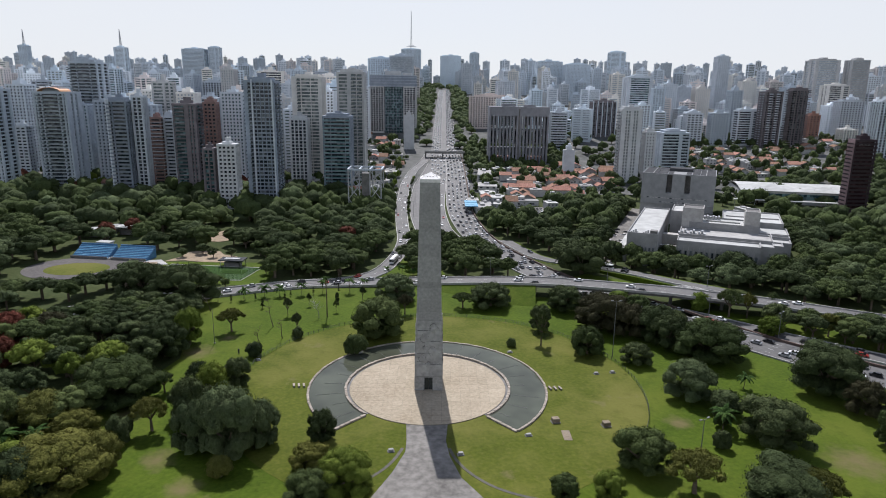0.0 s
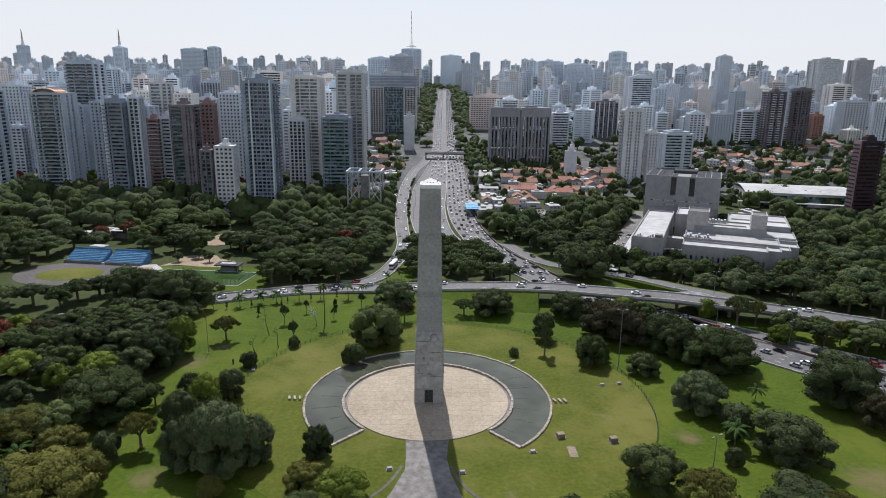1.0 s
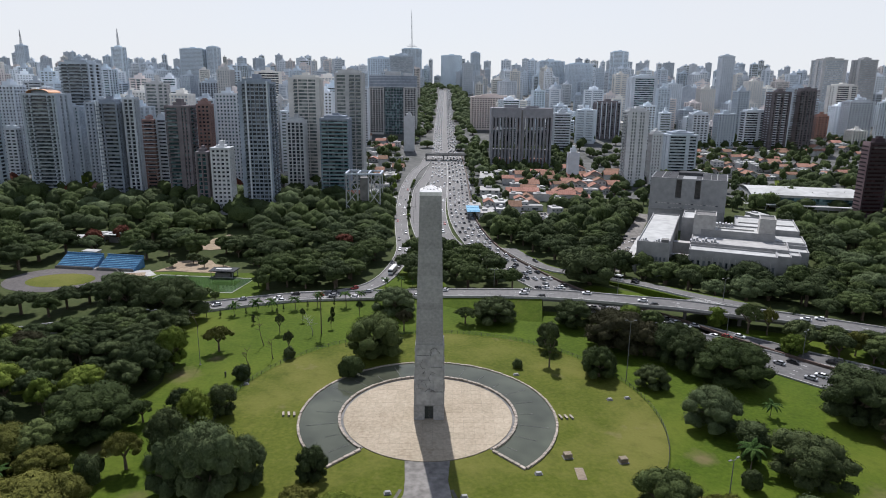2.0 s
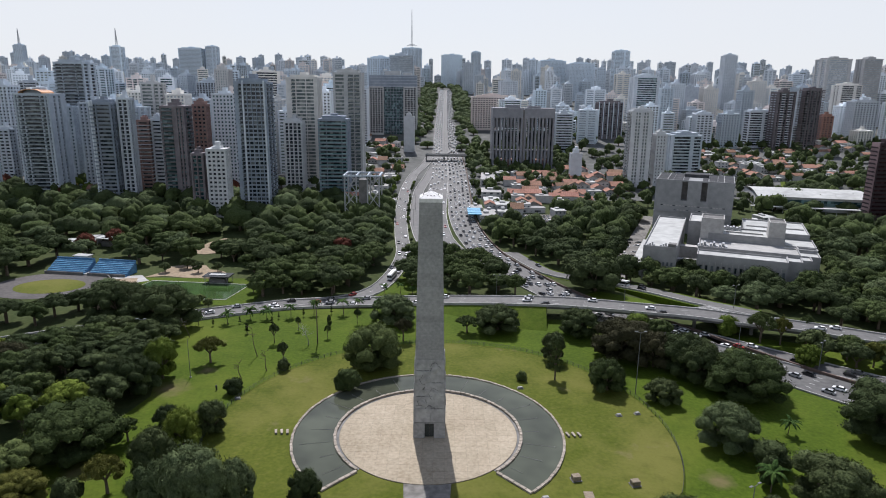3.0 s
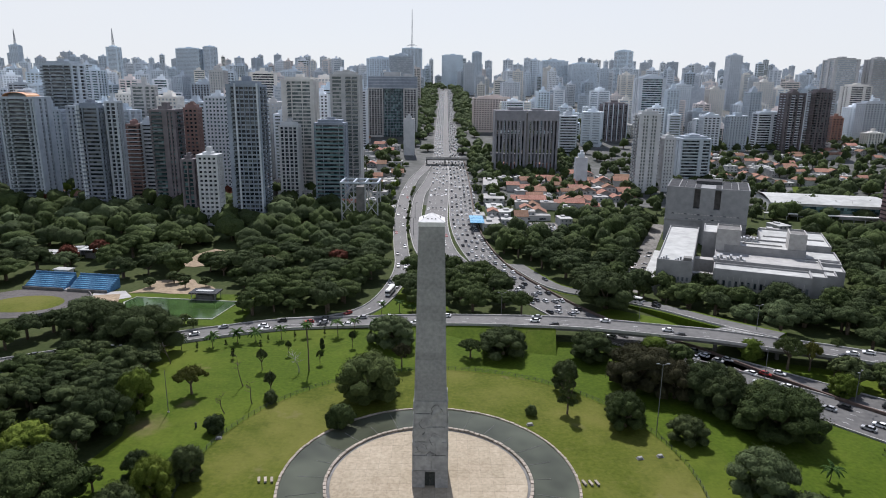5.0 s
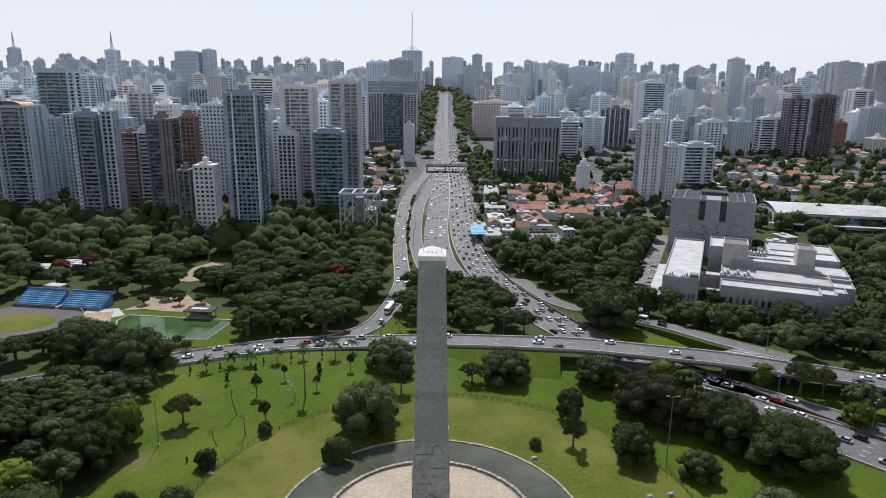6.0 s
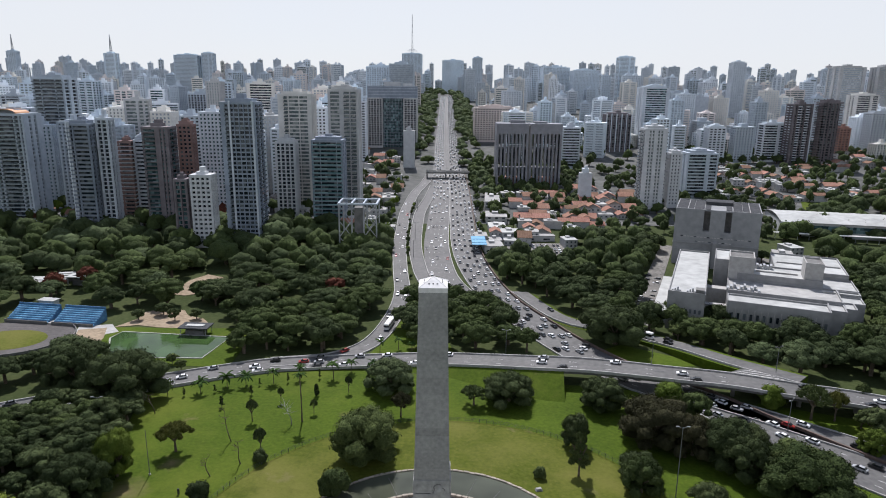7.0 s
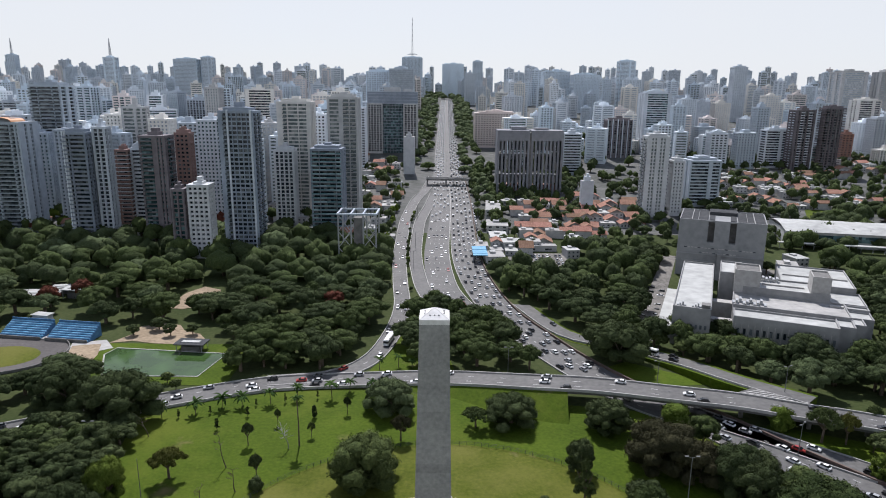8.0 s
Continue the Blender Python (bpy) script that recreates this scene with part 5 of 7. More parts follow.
def facade(w, d, h, style, rnd, floor=3.05):
    """The boxes of a tower: base, piers and floor bands round a glazed core, then balconies."""
    a, b = w / 2, d / 2
    n = max(2, int(round((h - 3) / floor)))
    floor = (h - 3) / n
    wall, balcony = [(-a, -b, -6, a, b, 3.2)], []
    core = (-a + 1.2, -b + 1.2, 0, a - 1.2, b - 1.2, h - 0.6)
    if style == "blank":
        wall.append((-a, -b, 3.2, a, b, h))
        for i in range(3):
            x = -a + w * (i + 0.5) / 3
            wall.append((x - w / 7, -b - 0.2, 3.2, x + w / 7, b + 0.2, h - 1.5))
        return wall, core, balcony
    if style == "rich":
        core = (-a + 2.0, -b + 2.0, 0, a - 2.0, b - 2.0, h - 0.6)
        wall.append((-a - 0.1, -b - 0.1, h - 1.0, a + 0.1, b + 0.1, h + 0.7))
        bay_wide, spandrel, pier_wide = rnd.choice((3.8, 4.6, 5.6)), rnd.choice((0.35, 0.5, 0.65)), rnd.choice((0.5, 0.75))
        for front, half_len, off in ((True, a - 0.03, b), (False, b - 0.05, a + 0.06)):
            k = max(3, int(round(2 * half_len / bay_wide)) | 1)
            first = rnd.random() < 0.5
            wide = 2 * half_len / k
            for i in range(k):
                lo, hi = -half_len + wide * i, -half_len + wide * (i + 1)
                open_bay = (i % 2 == (0 if first else 1)) and k > 1
                for s in (-1, 1):
                    def put(items, l0, l1, o0, o1, z0, z1):
                        e0, e1 = sorted((s * (off + o0), s * (off + o1)))
                        items.append((l0, e0, z0, l1, e1, z1) if front else (e0, l0, z0, e1, l1, z1))
                    if open_bay:
                        for f in range(1, n):
                            z = 3 + f * floor
                            put(balcony, lo + 0.02, hi - 0.02, -2.1, 0.5, z - 0.15, z + 0.15)
                            put(balcony, lo + 0.02, hi - 0.02, 0.35, 0.5, z + 0.15, z + 0.95)
                    else:
                        for l0, l1 in ((lo, lo + pier_wide), (hi - pier_wide, hi)):
                            put(wall, l0, l1, -2.1, 0.0, 3.2, h - 0.6)
                        if wide > 5.2:
                            put(wall, (lo + hi) / 2 - 0.35, (lo + hi) / 2 + 0.35, -1.0, -0.04, 3.2, h - 0.6)
                        for f in range(1, n + 1):
                            z = 3 + f * floor
                            put(wall, lo + pier_wide, hi - pier_wide, -2.05, -0.1, z - spandrel * 1.2, z + spandrel)
        return wall, core, balcony
    order = None
    if " " in style:   # strips of the front, each a letter and its share
        order = [(float(word[1:]), word[0]) for word in style.split()]
        whole = sum(share for share, _ in order)
        order = [(share / whole, sort) for share, sort in order]
        style = "balcony"
    band, inset = {"bands": (1.15, 0.15), "grid": (1.5, 0.1), "fins": (0.75, 0.35), "balcony": (1.05, 0.18)}[style]
    for i in range(1, n + 1):
        z = 3 + i * floor
        wall.append((-a + inset, -b + inset, z - band * 0.7, a - inset, b - inset, z + band * 0.3))
    wall.append((-a - 0.12, -b - 0.12, h - 0.9, a + 0.12, b + 0.12, h + 0.9))
    for front, half_len, half_off in ((True, a, b), (False, b, a)):
        if style in ("grid", "fins"):
            bay, pier = (rnd.choice((3.4, 4.2, 5.0)), rnd.choice((1.5, 2.0))) if style == "grid" else (4.2, 1.2)
            k = max(2, int(round(2 * half_len / bay)))
            share = min(0.6, pier * k / (2 * half_len))
            strips = [(share / (k + 1), "P")]
            for _ in range(k):
                strips += [((1 - share) / k, "W"), (share / (k + 1), "P")]
        else:
            strips = order if order and front else rnd.choice(STRIPS[style if front or rnd.random() < 0.4 else "side"])
        proud = 0.4 if style == "fins" else 0.0 if front else 0.06
        c = -half_len + (0.03 if front else 0.05)
        half_len -= 0.03 if front else 0.05
        for share, sort in strips:
            lo, hi = c, c + 2 * half_len * share
            c = hi
            for s in (-1, 1):
                if sort == "P":
                    e0, e1 = sorted((s * (half_off + proud), s * (half_off - 1.3)))
                    wall.append((lo, e0, 3.2, hi, e1, h - 0.5) if front else (e0, lo, 3.2, e1, hi, h - 0.5))
                elif sort == "B":
                    for i in range(1, n):
                        z = 3 + i * floor
                        for o0, o1, z0, z1 in ((-1.2, 1.3, -0.14, 0.14), (1.15, 1.3, 0.1, 1.0)):
                            e0, e1 = sorted((s * (half_off + o0), s * (half_off + o1)))
                            balcony.append((lo, e0, z + z0, hi, e1, z + z1) if front else (e0, lo, z + z0, e1, hi, z + z1))
    return wall, core, balcony


def tower(x, y, w, d, h, style, wall, glass, rot, label, crown="", band=None, mast=0, rail=None, fins=None):
    """A tall building: walls with real recesses in front of the glass, balconies, roof plant."""
    rnd = random.Random(round(x * 7 + y))
    root = thing("apartment_building", label, "building", "city towers", pose(x, y, level(y - d / 2), 0, 0, rot))
    walls, core, balconies = facade(w, d, h, style, rnd)
    part("wall", boxes("wall", walls[:1], wall), wall, root)
    tagged(part("facade_grid", boxes("facade_grid", walls[1:], wall), wall, root), kind="stuff")
    glazed = part("glazing", boxes("glazing", [core], glass), glass, root, "dark window glass behind the walls")
    tagged(glazed, kind="stuff")
    if balconies and " " in style:
        slabs, fronts = [q for q in balconies if q[5] - q[2] < 0.5], [q for q in balconies if q[5] - q[2] >= 0.5]
        tagged(part("balcony", boxes("balcony", slabs, wall), wall, root), kind="stuff")
        tagged(part("balcony_front", boxes("balcony_front", fronts, rail or G_FRONT), rail, root, "dim glass balcony fronts"), kind="stuff")
    elif balconies:
        tagged(part("balcony", boxes("balcony", balconies, rnd.choice((W_WHITE, wall, wall, W_SLATE)) if style == "rich" else W_WHITE if wall == W_BEIGE else wall), wall, root), kind="stuff")
    if band:
        n = int((h - 3) / 3.05)
        tagged(part("floor_band", boxes("floor_band", [(-w / 2 - 0.2, -d / 2 - 0.2, 3 + i * (h - 3) / n - 0.5, w / 2 + 0.2, d / 2 + 0.2, 3 + i * (h - 3) / n + 0.1) for i in range(1, n)], band), band, root, "white floor band"), kind="stuff")
    for f in fins or ():
        part("white_fin", boxes("white_fin", [(f * w / 2 - 0.55, -d / 2 - 0.9, 0, f * w / 2 + 0.55, -d / 2 + 0.3, h + 1.5)], W_WHITE), W_WHITE, root, "white vertical fin")
    u = rnd.uniform(0.2, 0.3)
    if style != "blank" and rnd.random() < 0.6:
        part("penthouse", boxes("penthouse", [(-w * 0.38, -d * 0.36, h, w * 0.38, d * 0.36, h + 2.6), (-w * 0.40, -d * 0.38, h + 2.6, w * 0.40, d * 0.38, h + 3.0)], wall), wall, root)
    part("roof_house", boxes("roof_house", [(-w * u, -d * 0.3, h, w * u * 0.8, d * 0.3, h + rnd.uniform(2.5, 4.5)), (-w * 0.1, -d * 0.15, h, w * 0.12, d * 0.2, h + rnd.uniform(4.5, 6.5))], wall), wall, root)
    part("roof", boxes("roof", [(-w / 2 + 0.4, -d / 2 + 0.4, h - 0.6, w / 2 - 0.4, d / 2 - 0.4, h + 0.1)], GREYROOF), GREYROOF, root)
    if crown:
        bm = bmesh.new()
        for i in range(9):
            a0, a1 = math.pi * i / 9, math.pi * (i + 1) / 9
            for s in (1,):
                q = [bm.verts.new((-w * 0.34 * math.cos(t), yy, h + 1.0 + 3.2 * math.sin(t))) for t, yy in ((a0, -d * 0.52), (a1, -d * 0.52), (a1, d * 0.2), (a0, d * 0.2))]
                bm.faces.new(q)
        bmesh.ops.remove_doubles(bm, verts=bm.verts, dist=0.01)
        bmesh.ops.solidify(bm, geom=list(bm.faces), thickness=0.4)
        part("curved_roof", bm, COPPER, root, "curved copper-coloured roof")
    if mast:
        bm = bmesh.new()
        tall = 116 if w > 40 else 45
        for i in range(8):
            z0, z1 = h + tall * i / 8, h + tall * (i + 1) / 8
            r0, r1 = 2.4 * (1 - i / 8.6), 2.4 * (1 - (i + 1) / 8.6)
            for sx, sy in ((-1, -1), (1, -1), (1, 1), (-1, 1)):
                tube(bm, (sx * r0, sy * r0, z0), (sx * r1, sy * r1, z1), 0.5, 0.5, 4)
                tube(bm, (sx * r0, sy * r0, z0), (-sy * r1, sx * r1, z1), 0.25, 0.25, 4)
        mast_part = part("mast", bm, METAL, root, "slender lattice mast")
        if w > 40:
            bm = bmesh.new()
            box(bm, -15, -1, h + 9, 15, 1, h + 10.5)
            box(bm, -9, -1, h + 13, 9, 1, h + 14)
            part("mast_platform", bm, METAL, mast_part)
    return root

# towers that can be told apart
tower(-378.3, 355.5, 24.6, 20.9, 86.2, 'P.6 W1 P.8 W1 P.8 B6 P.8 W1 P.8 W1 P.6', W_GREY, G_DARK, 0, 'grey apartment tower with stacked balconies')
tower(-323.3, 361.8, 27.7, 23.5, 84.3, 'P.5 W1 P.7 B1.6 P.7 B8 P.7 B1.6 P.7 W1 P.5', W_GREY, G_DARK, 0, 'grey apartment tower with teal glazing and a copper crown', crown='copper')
tower(-396.4, 425.0, 10.9, 10.0, 48.1, 'grid', W_WHITE, G_DARK, 0, 'low white apartment block with small windows')
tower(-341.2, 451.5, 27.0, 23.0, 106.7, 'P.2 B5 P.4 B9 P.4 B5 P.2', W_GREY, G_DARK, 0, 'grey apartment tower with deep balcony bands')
tower(-263.2, 345.0, 16.5, 14.1, 78.9, 'P.4 B2 P.5 B6 P.4', W_SLATE, G_DARK, 0, 'dark glazed apartment tower with white fins and balconies', fins=(-0.92, -0.72), rail=W_SLATE)
tower(-248.9, 350.0, 9.0, 10.0, 82.3, 'fins', W_WHITE, G_DARK, 0, 'white ribbed wing of a dark apartment tower')
tower(-245.1, 373.0, 10.0, 10.0, 62.8, 'bands', W_RUST, G_DARK, 0, 'brick apartment tower with white floor bands', band=W_WHITE)
tower(-235.4, 377.0, 9.0, 10.0, 63.6, 'bands', W_WHITE, G_DARK, 0, 'narrow apartment tower with white balconies')
tower(-209.3, 350.2, 19.2, 16.3, 76.6, 'P.5 B5 P2.2 W.7 P.8 W.7 P1.2', W_BROWN, G_TEAL, 0, 'dark brown apartment tower beside a brick one')
tower(-195.3, 367.0, 11.1, 10.0, 76.7, 'grid', W_RUST, G_DARK, 0, 'red-brown apartment tower with small windows')
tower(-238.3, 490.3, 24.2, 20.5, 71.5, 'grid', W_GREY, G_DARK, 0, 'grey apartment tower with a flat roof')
tower(-162.0, 304.1, 14.4, 12.3, 49.7, 'grid', W_CONC, G_DARK, 0, 'white mid-rise block with small square windows')
tower(-177.4, 307.0, 9.0, 10.0, 45.9, 'fins', W_BROWN, G_TEAL, 0, 'narrow glazed mid-rise block')
tower(-203.3, 455.3, 12.4, 10.6, 67.7, 'bands', W_WHITE, G_DARK, 0, 'slim white apartment tower with striped balconies')
tower(-139.5, 326.1, 23.7, 20.1, 96.8, 'P2.2 B1.5 P.5 W2 P.35 W2 P.35 W2 P.35 W2 P.35 W2 P1', W_SLATE, G_DARK, 0, 'tall slate grey tower with a gridded glass front', fins=(-0.46, 0.86))
tower(-124.8, 391.6, 15.5, 13.2, 61.7, 'fins', W_CONC, G_DARK, 0, 'concrete tower with a dark glass side')
tower(-121.8, 423.7, 27.6, 23.5, 96.9, 'P3 B2 P.5 W5 P.4 W4 P2', W_BEIGE, G_PALE, 0, 'pale beige tower with wide glass bands')
tower(-79.4, 408.4, 24.5, 20.8, 101.9, 'P1 W4 P2 B2.4 P.5 B2.4 P1', W_TAUPE, G_PALE, 0, 'grey tower with glazed balconies')
tower(-138.6, 610.2, 24.0, 20.4, 79.1, 'grid', W_SALMON, G_DARK, 0, 'salmon pink apartment tower with small windows')
tower(-85.9, 365.0, 23.6, 20.1, 66.8, 'P.2 B3 P.2 B6 P.2 B2 P.2', W_SLATE, G_DARK, 0, 'dark office tower with teal glass balcony fronts', rail=W_TEALGLASS)
tower(-37.4, 620.0, 12.9, 10.0, 42.5, 'blank', W_CONC, G_DARK, 0, 'slender windowless concrete tower')
# far towers: pale blue walls and glass paint in the haze
tower(-106.5, 997.9, 42.2, 35.8, 98.6, 'fins', W_BLUE_HAZE, G_HAZED, 0, 'dark office tower with vertical ribs')
tower(-66.6, 956.9, 39.9, 33.9, 104.6, 'bands', W_GREY, G_HAZED, 0, 'grey office tower with a stepped top')
tower(-95.0, 1925.0, 60.2, 50.0, 113.4, 'fins', W_BLUE_HAZE, G_HAZED, 0, 'blue glass tower that carries a mast', mast=1)
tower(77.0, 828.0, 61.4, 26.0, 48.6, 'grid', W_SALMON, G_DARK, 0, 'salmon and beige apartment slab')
tower(99.7, 1820.0, 27.0, 40.0, 103.4, 'fins', W_BLUE_HAZE, G_HAZED, 0, 'dark glass tower beside the avenue')
tower(29.6, 1920.0, 65.4, 40.0, 94.5, 'grid', W_BLUE_HAZE, G_HAZED, 0, 'broad blue-grey tower at the avenue end')
tower(150.5, 628.9, 21.1, 17.9, 46.9, 'bands', W_WHITE, G_DARK, 0, 'white apartment block with blue-grey bands')
tower(130.8, 446.0, 10.8, 8.0, 29.2, 'blank', W_WHITE, G_DARK, 0, 'small windowless white tower')
tower(186.6, 438.0, 19.5, 16.0, 69.8, 'P2.4 W1 P.6 W1 P2 W1 P.6 W1 P2.4', W_CONC, G_PALE, 0, 'white apartment tower with a stepped top')
tower(208.2, 443.0, 10.0, 14.0, 48.0, 'grid', W_CONC, G_DARK, 0, 'white stepped apartment wing')
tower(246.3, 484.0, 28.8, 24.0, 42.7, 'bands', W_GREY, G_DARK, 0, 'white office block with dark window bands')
tower(236.6, 752.0, 33.7, 22.0, 48.9, 'fins', W_BROWN, G_DARK, 0, 'dark apartment block with white vertical stripes', fins=(-0.98, -0.6, -0.2, 0.2, 0.6, 0.98))
tower(293.0, 785.3, 36.1, 30.7, 82.1, 'bands', W_WHITE, G_TEAL, 0, 'white tower with teal window bands')
tower(434.4, 664.9, 23.3, 19.8, 72.8, 'rich', W_BROWN, G_DARK, 0, 'dark brown apartment tower with a white edge', fins=(1.0,))
tower(466.8, 659.4, 22.1, 18.8, 75.7, 'rich', W_BROWN, G_DARK, 0, 'dark brown apartment tower beside a brick one')
tower(676.4, 983.3, 43.0, 36.5, 106.1, 'bands', W_TAUPE, G_HAZED, 0, 'tall taupe apartment tower')
tower(731.5, 972.9, 30.4, 25.8, 106.9, 'bands', W_TAUPE, G_HAZED, 0, 'tall taupe apartment tower with a flat top')
tower(588.6, 1201.1, 26.1, 22.2, 106.5, 'grid', W_WHITE, G_HAZED, 0, 'tall white tower with a narrow crown')
tower(337.6, 672.0, 21.6, 16.0, 42.9, 'grid', W_WHITE, G_DARK, 0, 'white apartment block with grey windows')
tower(373.3, 676.0, 23.3, 16.0, 43.6, 'grid', W_GREY, G_DARK, 0, 'grey and white apartment block in a row')
tower(413.5, 684.0, 28.1, 18.0, 46.2, 'bands', W_WHITE, G_DARK, 0, 'white apartment block with balconies')
tower(592.1, 752.0, 34.8, 20.0, 54.5, 'grid', W_WHITE, G_DARK, 0, 'white apartment block with punched windows')
tower(621.6, 843.5, 31.9, 27.1, 70.8, 'bands', W_BEIGE, G_DARK, 0, 'beige apartment tower with banded balconies')
tower(527.9, 726.4, 15.0, 12.8, 36.6, 'grid', W_BRICK, G_DARK, 0, 'brick red apartment block with small windows')
tower(521.8, 569.4, 22.2, 18.8, 70.6, 'fins', W_WHITE, G_DARK, 0, 'white tower with vertical strips')
maroon = tower(339.2, 317.0, 17.4, 8.6, 57.6, 'bands', W_MAROON, G_MAROON, 0, 'dark maroon glass office tower with a dusky pink left side')
# thin pink slab that gives the left side wall its colour
part('stair_core', boxes('stair_core', [(-9.4, -4.4, -4, -8.75, 4.4, 58.6)], W_PINK), W_PINK, maroon, 'dusky pink slab over the left side wall')
part('sign_bar', boxes('sign_bar', [(-5.4 + 1.1 * i, -4.75, 54.0, -4.7 + 1.1 * i, -4.5, 55.3) for i in range(8)], WHITEWALL), WHITEWALL, maroon, 'pale lettering bars near the roof')
# glass here, and walls on the ridge, paled and blued for haze
tower(405.7, 909.8, 23.1, 19.6, 61.4, 'blank', W_GREY, G_HAZED, 0, 'grey apartment tower with a blind gable')
tower(439.3, 915.3, 24.2, 20.6, 58.7, 'grid', W_BEIGE, G_HAZED, 0, 'cream apartment tower with blank sides')
tower(504.4, 889.9, 23.3, 19.8, 72.7, 'grid', W_BEIGE, G_HAZED, 0, 'cream and ochre apartment tower')
tower(409.7, 1013.7, 32.1, 27.3, 60.0, 'bands', W_GREY, G_HAZED, 0, 'grey tower with banded windows')
tower(261.3, 1425.7, 60.4, 51.3, 87.0, 'grid', W_BLUE_HAZE, G_HAZED, 0, 'slate grey tower on the ridge')
tower(319.9, 1374.1, 56.7, 48.2, 82.7, 'grid', W_BLUE_HAZE, G_HAZED, 0, 'slate grey slab tower on the ridge')
tower(444.0, 1495.9, 37.3, 31.7, 110.1, 'bands', W_BLUE_HAZE, G_HAZED, 0, 'blue-grey tower with a rounded top')
tower(-1182.2, 1710.7, 25.2, 21.5, 107.9, 'grid', W_BLUE_HAZE, G_HAZED, 0, 'stepped blue-grey tower with a mast', mast=1)
tower(-813.9, 1511.8, 27.6, 23.5, 106.2, 'bands', W_BLUE_HAZE, G_HAZED, 0, 'blue glass tower with a mast', mast=1)
tower(-609.8, 1465.0, 54.8, 30.0, 104.9, 'bands', W_BLUE_HAZE, G_HAZED, 0, 'teal and white office slab')
tower(-562.6, 1475.0, 25.1, 30.0, 109.4, 'bands', W_BLUE_HAZE, G_HAZED, 0, 'teal glass office tower')


COMPLEX = pose(140, 161, 0, 0, 0, -23)


def gate_building():
    """Twin legs under a deep beam, with teal glass between."""
    root = thing("office_building", "brown gate-shaped office tower with teal glass between its legs", "building", "city towers", pose(-67, 770, level(752)))
    rnd = random.Random(2)
    for x, w in ((-23.5, 20), (24, 18)):
        walls, core, _ = facade(w, 30, 66, "fins", rnd)
        shifted = [(a + x, b, c, d + x, e, f) for a, b, c, d, e, f in walls]
        part("leg", boxes("leg", shifted[:1], W_TAUPE), W_TAUPE, root)
        tagged(part("leg_grid", boxes("leg_grid", shifted[1:], W_TAUPE), W_TAUPE, root), kind="stuff")
        part("leg_glazing", boxes("leg_glazing", [(core[0] + x, core[1], core[2], core[3] + x, core[4], core[5])], G_DARK), G_DARK, root)
    part("beam", boxes("beam", [(-33.5, -15, 66, 33, 15, 82)], W_SLATE), W_SLATE, root, "deep dark beam across the top")
    part("beam_trim", boxes("beam_trim", [(-33.7, -15.3, z, 33.2, 15.3, z + 0.6) for z in (67, 71, 75, 79, 81.7)], W_GREY), W_GREY, root)
    part("glass_wall", boxes("glass_wall", [(-13.5, -9, 0, 15, 12, 66)], G_TEAL), G_TEAL, root, "teal curtain wall set back between the legs")
    tagged(part("mullion", boxes("mullion", [(-13.6, -9.25, z, 15.1, -8.9, z + 0.5) for z in range(4, 66, 4)] + [(x, -9.3, 0, x + 0.4, -8.9, 66) for x in range(-12, 15, 4)], W_SLATE), W_SLATE, root), kind="stuff")
    for house in ((-12, -8, 82, 10, 8, 88), (14, -6, 82, 26, 6, 86)):
        part("roof_house", boxes("roof_house", [house], W_TAUPE), W_TAUPE, root)


def slab_building():
    """A broad dark block of tall piers with open slots, in two halves, over an open foot."""
    root = thing("office_building", "broad charcoal office block with tall piers and open slots", "building", "city towers", pose(89, 536, level(522)) @ Matrix.Diagonal((0.93, 1, 1.02, 1)))
    for i in range(12):
        x = -32.6 + 65.2 * i / 11
        for z0, z1 in ((9, 17), (22, 37), (42, 56)):
            part("core", boxes("core", [(x - 1.9, -4, z0, x + 1.9, 4, z1)], W_CHAR), W_CHAR, root)
        part("core_glass", boxes("core_glass", [(x - 1.5, -4.3, 23, x + 1.5, -4.0, 36)], G_DARK), G_DARK, root, "dark glass behind the piers")
    for z in (17, 37):
        part("floor_slab", boxes("floor_slab", [(-34, -5, z, 34, 5, z + 1.2)], W_CHAR), W_CHAR, root)
    for x0, x1 in ((-35.5, -0.9), (0.9, 35.5)):
        part("top_beam", boxes("top_beam", [(x0, -13.6, 52, x1, 13.6, 62)], W_CHAR), W_CHAR, root)
    for i in range(18):
        x = -34.2 + 68.4 * i / 17
        part("pier", boxes("pier", [(x - 1.1, -13.4, -2, x + 1.1, -10.5, 52)], W_CHAR), W_CHAR, root)
    for s in (-34.6, 34.6):
        part("end_wall", boxes("end_wall", [(s - 0.9, -9.4, 0, s + 0.9, 13.2, 52)], W_CHAR), W_CHAR, root)
    part("lift_shaft", boxes("lift_shaft", [(-1.6, -13.0, 0, 1.6, 13.0, 60)], DARKCON), DARKCON, root)
    part("foot", boxes("foot", [(-30, -6, -2, 30, 10, 8)], W_BRICK), W_BRICK, root, "brown entrance hall behind the piers")
    for house in ((-20, -6, 62, -4, 6, 65), (6, -6, 62, 20, 6, 64)):
        part("roof_house", boxes("roof_house", [house], W_CHAR), W_CHAR, root)


